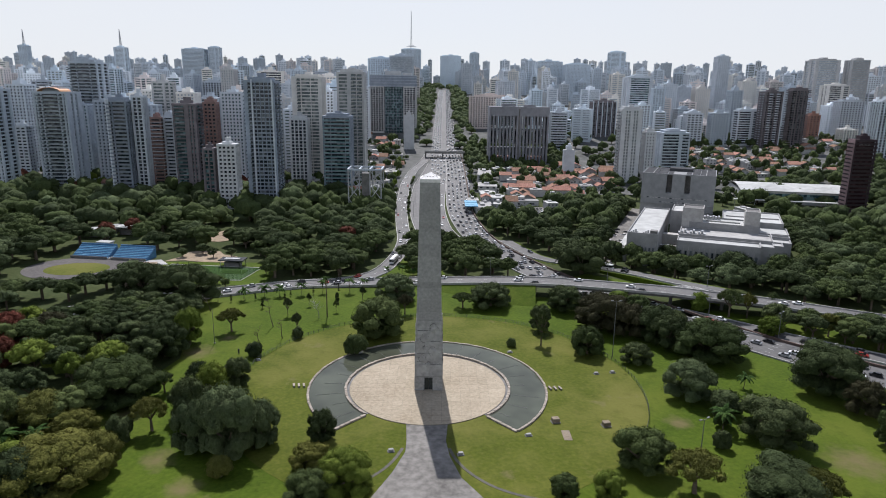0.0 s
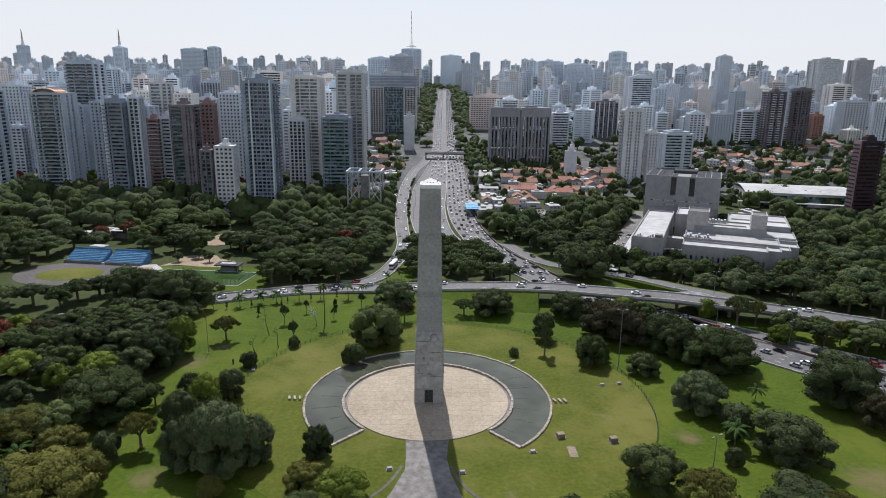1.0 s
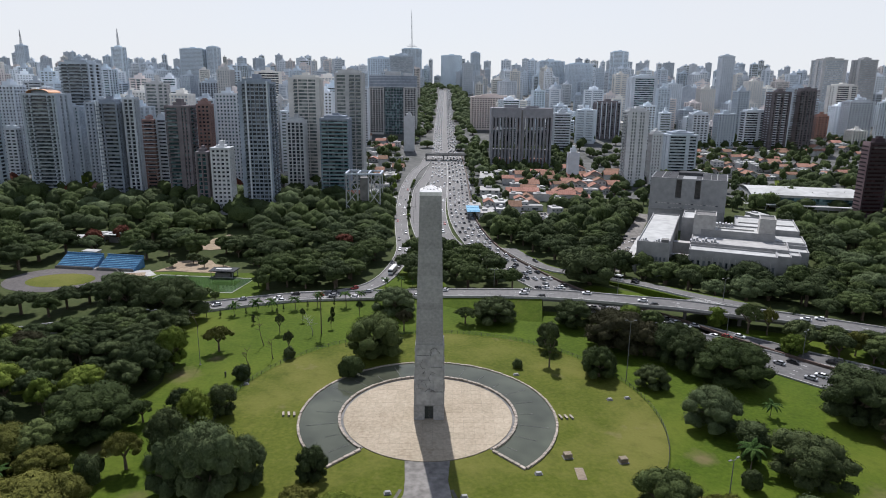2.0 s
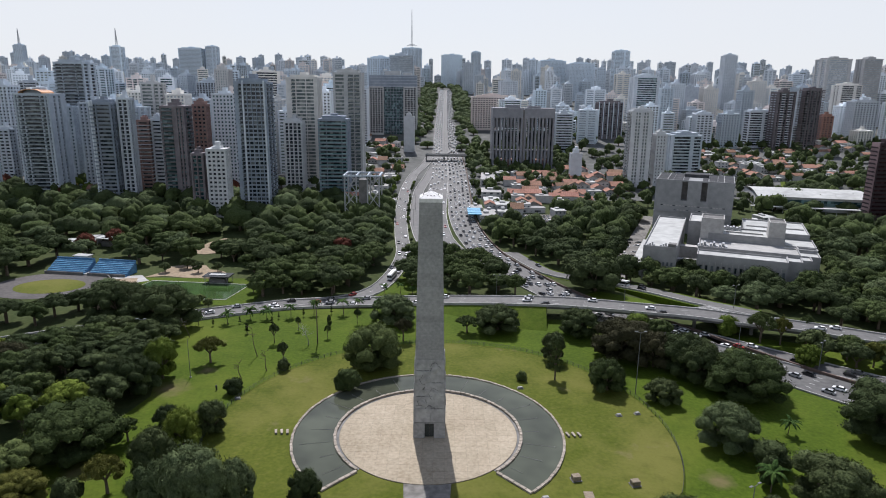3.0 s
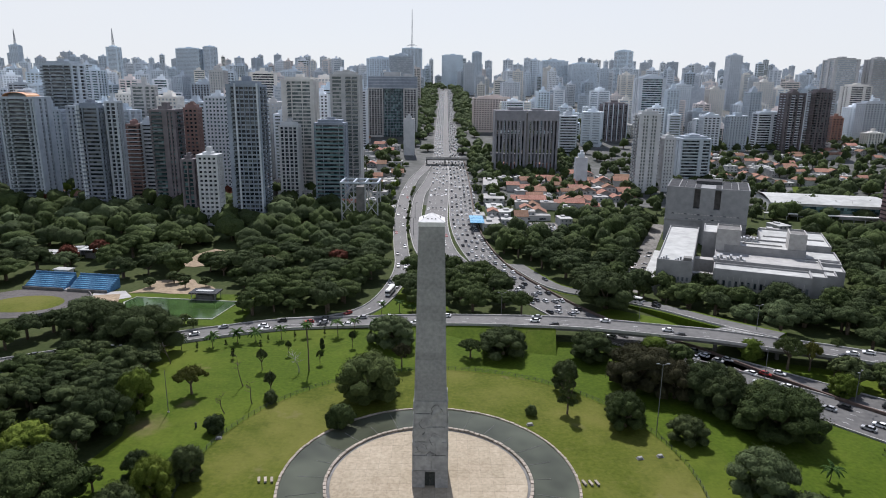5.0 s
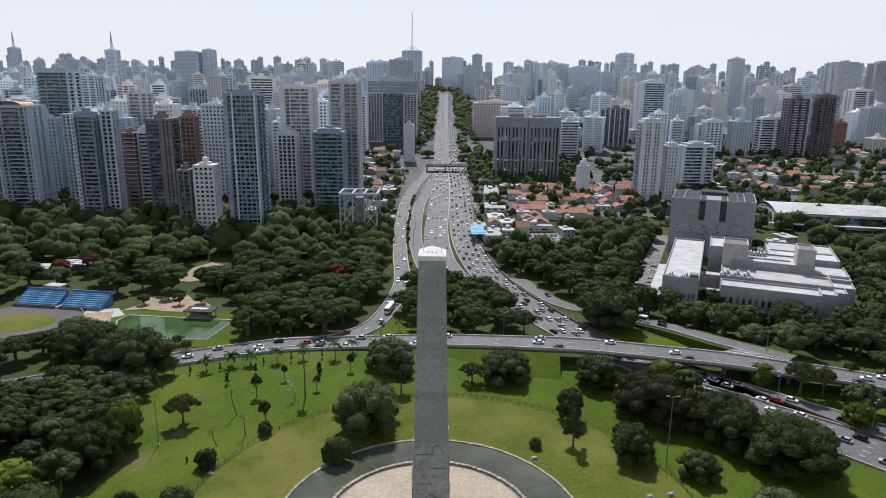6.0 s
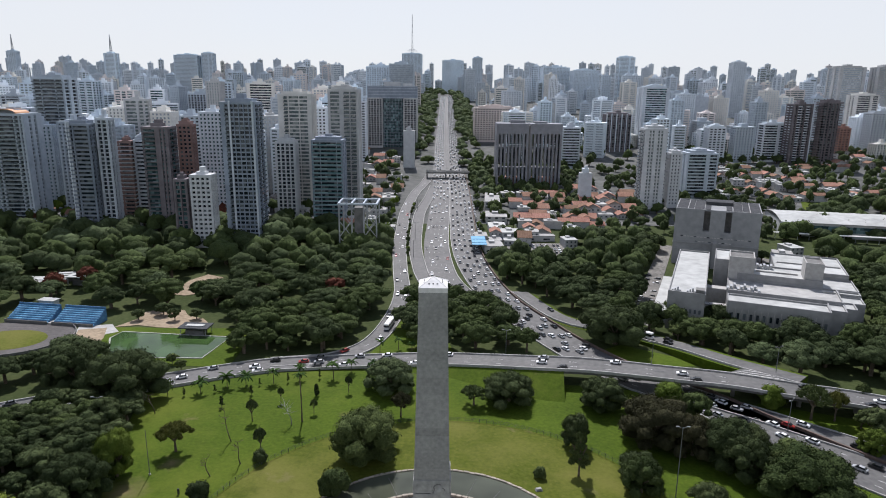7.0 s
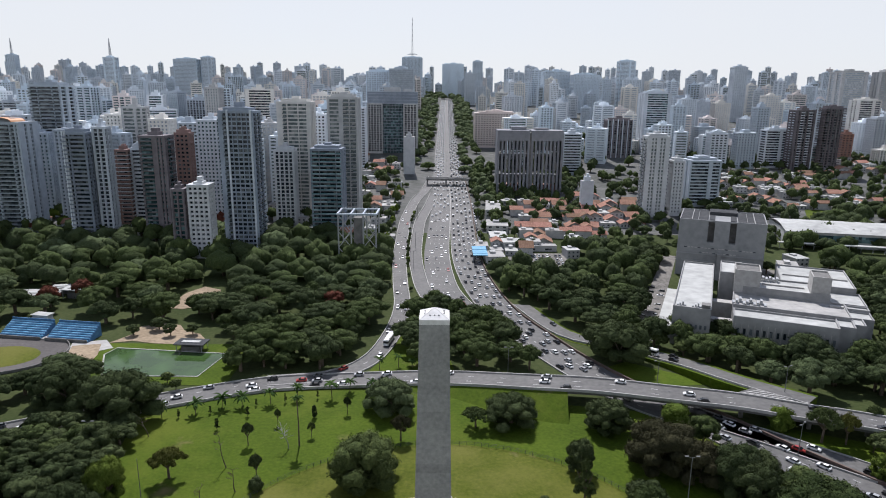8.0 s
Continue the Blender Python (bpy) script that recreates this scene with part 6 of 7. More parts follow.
def box_building():
    """A blank concrete hall with two tall recesses high in its front."""
    root = thing("concrete_hall", "big blank grey concrete building with tall recesses", "building", "white complex", COMPLEX @ pose(-7.6, 131.2, 2.5) @ Matrix.Diagonal((1, 1.05, 1, 1)))
    h = 37.0
    for a, b in ((-25.3, -8.0), (-4.2, 4.6), (8.4, 25.3)):
        part("wall", boxes("wall", [(a, -20, 0, b, 20, h)], HALLCON), HALLCON, root)
    # recess backs in a darker concrete than the front walls
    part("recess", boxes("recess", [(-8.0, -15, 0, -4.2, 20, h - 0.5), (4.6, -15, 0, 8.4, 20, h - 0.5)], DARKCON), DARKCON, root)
    part("recess_sill", boxes("recess_sill", [(-8.0, -20, 0, -4.2, -15, h - 13), (4.6, -20, 0, 8.4, -15, h - 13)], HALLCON), HALLCON, root)
    part("ledge", boxes("ledge", [(-25.3 - 0.3, -20.5, h * 0.42, 25.3 + 0.3, -20.0, h * 0.42 + 0.6)], HALLCON), HALLCON, root)
    part("ledge", boxes("ledge", [(-25.3 - 0.3, -20.4, h * 0.3, 25.3 + 0.3, -20.0, h * 0.3 + 0.4)], HALLCON), HALLCON, root)
    for z, u0, u1, wide in ((h * 0.535, -21, 21, 1.5), (h * 0.455, -12, 10, 1.5)):
        n = int((u1 - u0) / 2.0)
        for i in range(n):
            part("window_slit", boxes("window_slit", [(u0 + 2.0 * i, -20.12, z, u0 + 2.0 * i + wide, -19.9, z + 0.55)], CONCRETE if i % 4 else G_DARK), None, root)
    for x in (-18, 18.5):
        part("roof_kerb", boxes("roof_kerb", [(x - 0.25, -19.2, h + 0.55, x + 0.25, 19.2, h + 1.0)], PALECON), PALECON, root)
    part("stair_head", boxes("stair_head", [(-3.4, -19.0, h - 4.0, 4.0, -15.2, h + 0.2), (-1.2, -23.0, -2, 1.0, -20.6, 17.5)], PALECON), PALECON, root)
    for x0, y0, x1, y1 in ((-25.3, -20, 25.3, -19.4), (-25.3, 19.4, 25.3, 20), (-25.3, -19.4, -25.3 + 0.6, 19.4), (25.3 - 0.6, -19.4, 25.3, 19.4)):
        part("parapet", boxes("parapet", [(x0, y0, h, x1, y1, h + 1.0)], HALLCON), HALLCON, root)
    for x0, x1 in ((-24.7, -14.6), (-14.2, -8.4), (9.0, 14.2), (14.6, 24.7)):
        part("roof_panel", boxes("roof_panel", [(x0, -19.3, h + 0.1, x1, 19.3, h + 0.55)], DARKROOF), DARKROOF, root, "dark flat roof panel")
    part("roof", boxes("roof", [(-25.3 + 0.6, -19.4, h, 25.3 - 0.6, 19.4, h + 0.15)], HALLCON), HALLCON, root)
    for x in (-6.1, 6.5):
        part("shaft_cover", boxes("shaft_cover", [(x - 1.7, -14.5, h + 0.15, x + 1.7, 4, h + 0.5)], DARKROOF), DARKROOF, root)
    part("lift_house", boxes("lift_house", [(-8.0, 4.5, h, 8.5, 17, h + 2.4)], DARKROOF), DARKROOF, root)


def white_complex():
    """Flat-roofed white wings at several heights, with parapets, roof plant and a windowed front."""

    def block_with_roof(owner, u0, v0, u1, v1, z0, z1, wall=None, roof=None):
        part("wall", boxes("wall", [(u0, v0, z0, u1, v1, z1)], wall or PALECON), None, owner)
        part("roof", boxes("roof", [(u0 + 0.5, v0 + 0.5, z1 - 0.2, u1 - 0.5, v1 - 0.5, z1 + 0.06)], roof or WHITEROOF), None, owner)
        for p in ((u0, v0, u1, v0 + 0.5), (u0, v1 - 0.5, u1, v1), (u0, v0 + 0.5, u0 + 0.5, v1 - 0.5), (u1 - 0.5, v0 + 0.5, u1, v1 - 0.5)):
            part("parapet", boxes("parapet", [(p[0], p[1], z1, p[2], p[3], z1 + 0.9)], wall or PALECON), None, owner)

    wing = thing("white_hall", "long white hall with a bright flat roof", "building", "white complex", COMPLEX)
    block_with_roof(wing, -27, -9, -10, 84, -1, 18.4)
    part("annexe", boxes("annexe", [(-34, -2, -1, -27.1, 66, 6)], WHITEROOF), None, wing)
    for i in range(12):
        u, v = -25.5 + 1.15 * i, -6.5 + (i % 3)
        if i not in (4, 5):
            part("roof_unit", boxes("roof_unit", [(u, v, 18.4, u + 0.8, v + 1.8, 19.5 + 0.4 * (i % 3))], METAL), None, wing)
    part("roof_tank", boxes("roof_tank", [(-14.5, -8, 18.4, -10.6, -3.4, 20.8)], DARKCON), None, wing)
    for i in range(7):
        part("window", boxes("window", [(-25 + 2.1 * i, -9.12, 9, -24 + 2.1 * i, -8.9, 11)], G_DARK), None, wing)
    hall = thing("white_institute", "white institute with stepped flat roofs and a windowed front", "building", "white complex", COMPLEX)
    block_with_roof(hall, 0, 0, 44, 13, -1, 14.3)
    block_with_roof(hall, 44.1, 5, 51, 17, -1, 14.0)
    block_with_roof(hall, 51.1, 11, 56, 22, -1, 13.8)
    block_with_roof(hall, 51.1, 22.1, 61, 34, -1, 13.6)
    block_with_roof(hall, 0, 17, 51, 40, -1, 15.0, roof=GREYROOF)
    block_with_roof(hall, 44.8, 40.1, 61, 62, -1, 15.0)
    block_with_roof(hall, 51.1, 34.1, 61, 40, -1, 14.6)
    block_with_roof(hall, 4.5, 40.1, 44.7, 62, -1, 18.5)
    block_with_roof(hall, 24, 62.1, 59.5, 103, -1, 17.6)
    block_with_roof(hall, -7, 46, 4.3, 72, -1, 23.6)
    block_with_roof(hall, 0, 40.2, 12.4, 56, 14.0, 27, CONCRETE, DARKCON)
    block_with_roof(hall, 36, 41, 44.5, 56, 14.0, 27.2, CONCRETE, DARKCON)
    part("link", boxes("link", [(-10, 10, -1, -0.1, 14, 9)], CONCRETE), None, hall)
    part("link", boxes("link", [(-10, 30, -1, -0.1, 36, 12)], CONCRETE), None, hall)
    # lower strip in dark concrete for the dark gap between the roofs
    part("gutter", boxes("gutter", [(0, 13.1, -1, 44, 16.9, 12.6)], DARKCON), None, hall)
    for i in range(15):
        u = 1.8 + 2.85 * i
        for z0, z1 in ((1.0, 4.0), (6.4, 9.4)):
            part("window", boxes("window", [(u, -0.12, z0, u + 1.2, 0.2, z1)], G_DARK), None, hall)
        part("pier", boxes("pier", [(u - 0.95, -0.35, -1, u - 0.55, 0.1, 11.5)], CONCRETE), None, hall)
    for i in range(10):
        part("roof_duct", boxes("roof_duct", [(-0.5 + 1.6 * i, 19 + 2.2 * (i % 3), 15, 0.6 + 1.6 * i, 23 + 2.2 * (i % 3), 16.3 + 0.4 * (i % 3))], METAL), None, hall)
    for i in range(6):
        part("roof_duct", boxes("roof_duct", [(12.6 + 1.7 * i, 57, 18.5, 13.7 + 1.7 * i, 61, 20.4 + 0.5 * (i % 2))], METAL), None, hall)
    for u0, v0, u1, v1, z in ((14, 50, 34, 51, 18.5), (26, 80, 58, 80.8, 17.6), (44, 34, 50, 36, 15)):
        part("roof_upstand", boxes("roof_upstand", [(u0, v0, z, u1, v1, z + 0.8)], CONCRETE), None, hall)
    shed = thing("long_shed", "long low white-roofed shed with a blue glazed side", "building", "white complex", pose(309, 365, level(357), 0, 0, -13))
    part("wall", boxes("wall", [(-42, -26, -2, 42, 26, 10)], WHITEWALL), WHITEWALL, shed)
    part("window_band", boxes("window_band", [(-42.1, -26.15, 3.5, 42.1, -25.9, 8)], G_TEAL), G_TEAL, shed)
    walk_roof = thing("covered_walk", "long low white covered walk in front of a shed", "canopy", "white complex", pose(309, 365, level(330), 0, 0, -13))
    part("roof", boxes("roof", [(-50, -40, 4.6, 46, -35.5, 5.2)], WHITEROOF), None, walk_roof)
    for i in range(13):
        part("post", boxes("post", [(-49 + 7.8 * i, -38, -2, -48.6 + 7.8 * i, -37.6, 4.6)], METAL), None, walk_roof)
    bm = bmesh.new()
    for i in range(12):
        y0, y1 = -27.5 + 55 * i / 12, -27.5 + 55 * (i + 1) / 12
        z0, z1 = (10.2 + 3.2 * math.sin(math.pi * i / 12), 10.2 + 3.2 * math.sin(math.pi * (i + 1) / 12))
        v = [bm.verts.new(p) for p in ((-43, y0, z0), (43, y0, z0), (43, y1, z1), (-43, y1, z1))]
        bm.faces.new(v)
    bmesh.ops.remove_doubles(bm, verts=bm.verts, dist=0.01)
    bmesh.ops.solidify(bm, geom=list(bm.faces), thickness=0.3)
    part("roof", bm, WHITEROOF, shed, "shallow curved white roof")


def steel_frame():
    """An open steel frame of four braced legs that carries a flat ring roof."""
    root = thing("steel_frame", "open grey steel frame with crossed braces and a flat top", "frame", "", pose(-55, 300, level(290)))
    for x in (-12.5, -4, 4, 12.5):
        for y in (-10, 10):
            bm = bmesh.new()
            tube(bm, (x, y, -1), (x, y, 33), 0.5, 0.5, 6)
            part("leg", bm, METAL, root)
    for x0, x1 in ((-12.5, -4), (4, 12.5)):
        for z in range(0, 32, 11):
            for a, b in ((x0, x1), (x1, x0)):
                for y in (-10, 10):
                    bm = bmesh.new()
                    tube(bm, (a, y, z), (b, y, z + 11), 0.3, 0.3, 5)
                    part("brace", bm, METAL, root)
    for beam in ((-13.4, -10.8, 33, 13.4, -9.6, 34.2), (-13.4, 9.6, 33, 13.4, 10.8, 34.2), (-13.4, -9.6, 33, -12.2, 9.6, 34.2), (12.2, -9.6, 33, 13.4, 9.6, 34.2), (-4.5, -9.6, 33, -3.5, 9.6, 34.2), (3.5, -9.6, 33, 4.5, 9.6, 34.2)):
        part("top_beam", boxes("top_beam", [beam], W_GREY), W_GREY, root)
    part("stair_core", boxes("stair_core", [(-3, -4, -1, 3, 4, 30)], DARKCON), DARKCON, root)


gate_building()
slab_building()
box_building()
white_complex()
steel_frame()

# ---- the city behind: towers scattered over the rise, clear of the avenue ----
TAKEN = [(ob.location.x, ob.location.y, 30) for ob in scene.objects if ob.get("group") == "city towers"]


# with distance the choice shifts to the haze-paled tones
FAR_WALLS = [W_HAZED[0], W_HAZED[0], W_HAZED[0], W_HAZED[1], W_HAZED[1], W_HAZED[2], W_HAZED[2], W_HAZED[3], W_TAUPE, W_BLUE_HAZE, W_BLUE_HAZE, W_GREY]
RIDGE_WALLS = [W_HAZED[0], W_HAZED[0], W_HAZED[0], W_HAZED[1], W_HAZED[2], W_HAZED[2], W_HAZED[3], W_RIDGE_HAZE, W_RIDGE_HAZE, W_BLUE_HAZE]
SKYLINE = {}


def city(count, x_range, y_range, slope, seed, near, keep=lambda x, y: True):
    """Towers of a quarter. Their tops lie in a band of slopes, so that the skyline stays even. The nearer ones are things of their own."""
    rnd = random.Random(seed)
    made = tries = 0
    while made < count and tries < count * 60:
        tries += 1
        y = rnd.uniform(*y_range)
        x = rnd.uniform(*x_range) * (y + 200) / 1000
        w, d = rnd.uniform(14, 26), rnd.uniform(13, 22)
        if rnd.random() < 0.15:
            w *= 1.6
        if (-62 < x < 72 if y < 1000 else -44 < x < 56 if y < 2050 else False) or not keep(x, y) or any(abs(x - a) < (w + c) * 0.5 + 3 and abs(y - b) < (d + c) * 0.5 + 6 for a, b, c in TAKEN):
            continue
        h = 97 + rnd.uniform(*slope) * (y + 201) - level(y)
        h = max(11, min(125, h))
        TAKEN.append((x, y, w))
        made += 1
        style = rnd.choice(("grid", "grid", "bands", "bands", "balcony", "fins"))
        # farther towers get paler walls and panes, haze put into colour
        wall, glass = rnd.choice(FAR_WALLS if y < 900 else RIDGE_WALLS), rnd.choice((G_DARK, G_PALE, G_HAZED, G_TEAL) if y < 760 else (G_HAZED, G_HAZED, G_HAZED, G_PALE))
        walls, core, balconies = facade(w, d, h, style, rnd, 3.05 if near else 3.6 if y < 1500 else 5.0)
        walls += [(-w * 0.25, -d * 0.25, h, w * 0.2, d * 0.25, h + rnd.uniform(2, 5)), (-w * 0.08, -d * 0.1, h, w * 0.1, d * 0.15, h + rnd.uniform(5, 8))]
        m = pose(x, y, level(y - d / 2), 0, 0, rnd.choice((0, 0, 8, -8, 20, -20, 35)))
        if near:
            root = thing("apartment_building", "city tower with rows of windows among others", "building", "skyline towers", m)
            part("wall", boxes("wall", walls[:1], wall), wall, root)
            tagged(part("facade_grid", boxes("facade_grid", walls[1:] + balconies, wall), wall, root), kind="stuff")
            tagged(part("glazing", boxes("glazing", [core], glass), glass, root), kind="stuff")
        else:
            for items, paint in ((walls + balconies, wall), ([core], glass)):
                for x0, y0, z0, x1, y1, z1 in items:
                    SKYLINE.setdefault(paint.name, (paint, []))[1].append(np.array([m @ Vector(p) for p in ((x0, y0, z0), (x1, y0, z0), (x1, y1, z0), (x0, y1, z0), (x0, y0, z1), (x1, y0, z1), (x1, y1, z1), (x0, y1, z1))]))


city(64, (-760, -60), (400, 640), (-0.030, 0.012), 21, True, lambda x, y: x < -110)
city(120, (-760, 0), (640, 1000), (-0.020, 0.030), 22, True, lambda x, y: x < -75)
city(72, (60, 800), (650, 1000), (-0.035, 0.018), 23, True, lambda x, y: y > 640 and (x < 330 or y > 720))
city(34, (70, 640), (690, 960), (-0.056, -0.034), 27, True)
city(24, (-330, -70), (520, 900), (-0.056, -0.034), 28, True, lambda x, y: x < -120)
city(230, (-780, 780), (1000, 1500), (-0.010, 0.036), 24, False)
city(290, (-780, 780), (1500, 2100), (0.000, 0.046), 25, False)
city(320, (-760, 760), (2100, 3000), (0.012, 0.050), 26, False)
verts, faces, slots = [], [], []
for k, (paint, items) in enumerate(SKYLINE.values()):
    for corners in items:
        s = len(verts)
        verts += [tuple(c) for c in corners]
        faces += [[s + i for i in f] for f in BOX_F[1:]]
        slots += [k] * 5
skyline = raw_mesh("skyline_towers", verts, faces, next(iter(SKYLINE.values()))[0])
for paint, _ in list(SKYLINE.values())[1:]:
    skyline.materials.append(paint)
skyline.polygons.foreach_set("material_index", slots)
tagged(part("skyline_towers", skyline, None), "countless far towers along the ridge, paled for haze", "buildings", kind="stuff")


# ---- low houses with clay roofs ----
def house(x, y, w, d, h, rot, roofed, seed):
    rnd = random.Random(seed)
    root = thing("house", ("small white house with a clay tile roof", "low building with a flat pale roof", "low shed with a grey sheet roof")[roofed], "house", "low houses", pose(x, y, level(y) - 0.5, 0, 0, rot))
    part("wall", boxes("wall", [(-w / 2, -d / 2, -1, w / 2, d / 2, h)], WHITEWALL), WHITEWALL, root)
    tagged(part("window", boxes("window", [(-w / 2 + (i + 0.3) * w / 3, -d / 2 - 0.06, z, -w / 2 + (i + 0.7) * w / 3, -d / 2 + 0.1, z + 1.3) for i in range(3) for z in ([1.2, 4.0] if h > 5 else [1.3])], G_DARK), G_DARK, root), kind="stuff")
    bm = bmesh.new()
    if roofed == 0:
        e, rise = 0.6, w * 0.26
        for s in (-1, 1):
            k = 18
            last = None
            for i in range(k + 1):
                yy, lift = -d / 2 - e + (d + 2 * e) * i / k, 0.12 * (i % 2)
                line = [bm.verts.new((0, yy, h + rise + lift)), bm.verts.new((s * (w / 2 + e), yy, h - 0.2 + lift))]
                if last:
                    bm.faces.new((last[0], last[1], line[1], line[0]))
                last = line
        bmesh.ops.remove_doubles(bm, verts=bm.verts, dist=0.01)
        bmesh.ops.solidify(bm, geom=list(bm.faces), thickness=0.25)
        bmesh.ops.recalc_face_normals(bm, faces=bm.faces)
        part("roof", bm, TILE, root)
        for s in (-1, 1):
            bm = bmesh.new()
            v = [bm.verts.new(p) for p in ((-w / 2, s * (d / 2 - 0.1), h), (w / 2, s * (d / 2 - 0.1), h), (0, s * (d / 2 - 0.1), h + w * 0.24))]
            bm.faces.new(v)
            bmesh.ops.solidify(bm, geom=list(bm.faces), thickness=0.2)
            part("gable", bm, WHITEWALL, root)
    else:
        box(bm, -w / 2 - 0.2, -d / 2 - 0.2, h, w / 2 + 0.2, d / 2 + 0.2, h + 0.4)
        top = part("roof", bm, WHITEROOF if roofed == 1 else GREYROOF, root)
        part("water_tank", boxes("water_tank", [(-w * 0.2, 0, h + 0.4, w * 0.1, d * 0.3, h + rnd.uniform(1.4, 2.4))], WHITEWALL), WHITEWALL, top)


def quarter(x0, x1, y0, y1, seed, roofs, fill=0.85, keep=lambda x, y: True):
    rnd = random.Random(seed)
    y = y0
    row = 0
    while y < y1:
        x = x0 + rnd.uniform(0, 6)
        while x < x1:
            w, d = rnd.uniform(8, 14), rnd.uniform(9, 14)
            if rnd.random() < fill and keep(x, y) and not any(abs(x - a) < c * 0.5 + 8 and abs(y - b) < c * 0.5 + 8 for a, b, c in TAKEN if c != 30):
                house(x, y, w, d, rnd.choice((3.5, 6.2, 6.5)), rnd.uniform(-6, 6) + (90 if rnd.random() < 0.5 else 0), rnd.choice(roofs), round(x * 13 + y))
            x += w + rnd.uniform(0.4, 2.5)
        row += 1
        y += 12.5 + (8 if row % 3 == 0 else 0)


quarter(40, 128, 318, 490, 31, (0, 0, 0, 0, 1, 2), 0.85, lambda x, y: not (x < 62 and 340 < y < 486) and not (52 < x < 140 and y > 470) and x < 40 + (y - 300) * 1.6)
quarter(128, 176, 400, 500, 32, (0, 0, 1, 2), 0.7)
quarter(262, 430, 470, 640, 33, (0, 0, 0, 1, 1), 0.45)
quarter(430, 620, 620, 760, 34, (0, 0, 1), 0.3)
quarter(-150, -40, 352, 560, 35, (1, 2, 2, 0), 0.6)
quarter(-150, -52, 560, 720, 37, (1, 2, 2, 0), 0.35)
quarter(-430, -150, 360, 400, 36, (0, 1, 2), 0.35)

# low buildings between the avenue and the wood
house(37, 300, 13, 17, 5.0, 4, 2, 901)
house(66, 326, 36, 7, 4.2, 2, 2, 902)
house(92, 312, 9, 12, 6.0, 8, 1, 903)
house(30, 326, 9, 14, 4.5, 0, 2, 904)


house(47, 446, 13, 56, 6.5, -4, 2, 907)
house(46, 386, 17, 26, 5.5, -3, 2, 908)
house(44, 352, 13, 20, 5.0, 0, 1, 909)
house(228, 279, 12, 20, 6.0, -20, 2, 905)
house(244, 300, 10, 14, 5.5, 10, 1, 906)


# ---- traffic ----
def car_paint(name, colour, metal=0.0):
    return surface(name, [c * 0.95 for c in colour], colour, 0.3, 4.0, 0.8, 0.0, metal, spec=0.5)


CAR_PAINTS = [car_paint("car_white", (0.78, 0.78, 0.77)), car_paint("car_silver", (0.42, 0.43, 0.44), 0.3), car_paint("car_black", (0.02, 0.02, 0.022)),
              car_paint("car_grey", (0.12, 0.125, 0.13), 0.2), car_paint("car_red", (0.30, 0.03, 0.025))]
CAR_WORDS = ("white", "silver", "black", "dark grey", "red")


def loft(bm, profile, half, tuck=0.0):
    """A solid across x from a side outline in y and z; tuck narrows its upper points."""
    top = max(p[1] for p in profile)
    low = min(p[1] for p in profile)
    rows = []
    for s in (-1, 1):
        rows.append([bm.verts.new((s * (half - tuck * (z - low) / (top - low)), y, z)) for y, z in profile])
    n = len(profile)
    for i in range(n):
        bm.faces.new((rows[0][i], rows[0][(i + 1) % n], rows[1][(i + 1) % n], rows[1][i]))
    bm.faces.new(rows[0][::-1])
    bm.faces.new(rows[1])
    bmesh.ops.recalc_face_normals(bm, faces=bm.faces)


bm = bmesh.new()
loft(bm, [(-2.15, 0.35), (-2.2, 0.75), (-1.9, 0.95), (1.0, 0.98), (2.05, 0.78), (2.15, 0.4), (2.1, 0.3), (-2.1, 0.28)], 0.88, 0.05)
CAR_BODY = mesh_of("body", bm)
bm = bmesh.new()
loft(bm, [(-1.85, 0.95), (-1.35, 1.42), (0.25, 1.45), (1.1, 0.97)], 0.80, 0.14)
CAR_GLASS = mesh_of("cabin", bm)
bm = bmesh.new()
box(bm, -0.64, -1.3, 1.43, 0.64, 0.2, 1.48)
CAR_ROOF = mesh_of("roof", bm)
bm = bmesh.new()
tube(bm, (-0.1, 0, 0), (0.1, 0, 0), 0.31, 0.31, 10)
WHEEL = mesh_of("wheel", bm)
CAR_BODIES, CAR_ROOFS = [], []
for paint in CAR_PAINTS:
    CAR_BODIES.append(CAR_BODY.copy())
    CAR_ROOFS.append(CAR_ROOF.copy())
    CAR_BODIES[-1].materials.append(paint)
    CAR_ROOFS[-1].materials.append(paint)
CAR_GLASS.materials.append(GLASSCAR)
WHEEL.materials.append(RUBBER)


def car(m, k):
    ob = thing("car", CAR_WORDS[k] + " car on the road", "car", "cars on the roads", m)
    part("body", CAR_BODIES[k], None, ob)
    part("cabin", CAR_GLASS, None, ob)
    part("roof", CAR_ROOFS[k], None, ob)
    if m.translation.y > 270:
        ob.location.z -= 0.26
        return
    for x in (-0.8, 0.8):
        for y in (-1.3, 1.35):
            w = part("wheel", WHEEL, None, ob)
            w.location = (x, y, 0.31)


def along(line, s, side):
    """The place and heading at s metres along a line."""
    for a, b in zip(line, line[1:]):
        d = b - a
        if s <= d.length:
            p = a + d * (s / d.length)
            n = Vector((d.y, -d.x, 0)).normalized()
            return p + n * side, math.degrees(math.atan2(-d.x, d.y)), math.degrees(math.atan2(d.z, d.xy.length))
        s -= d.length
    return None


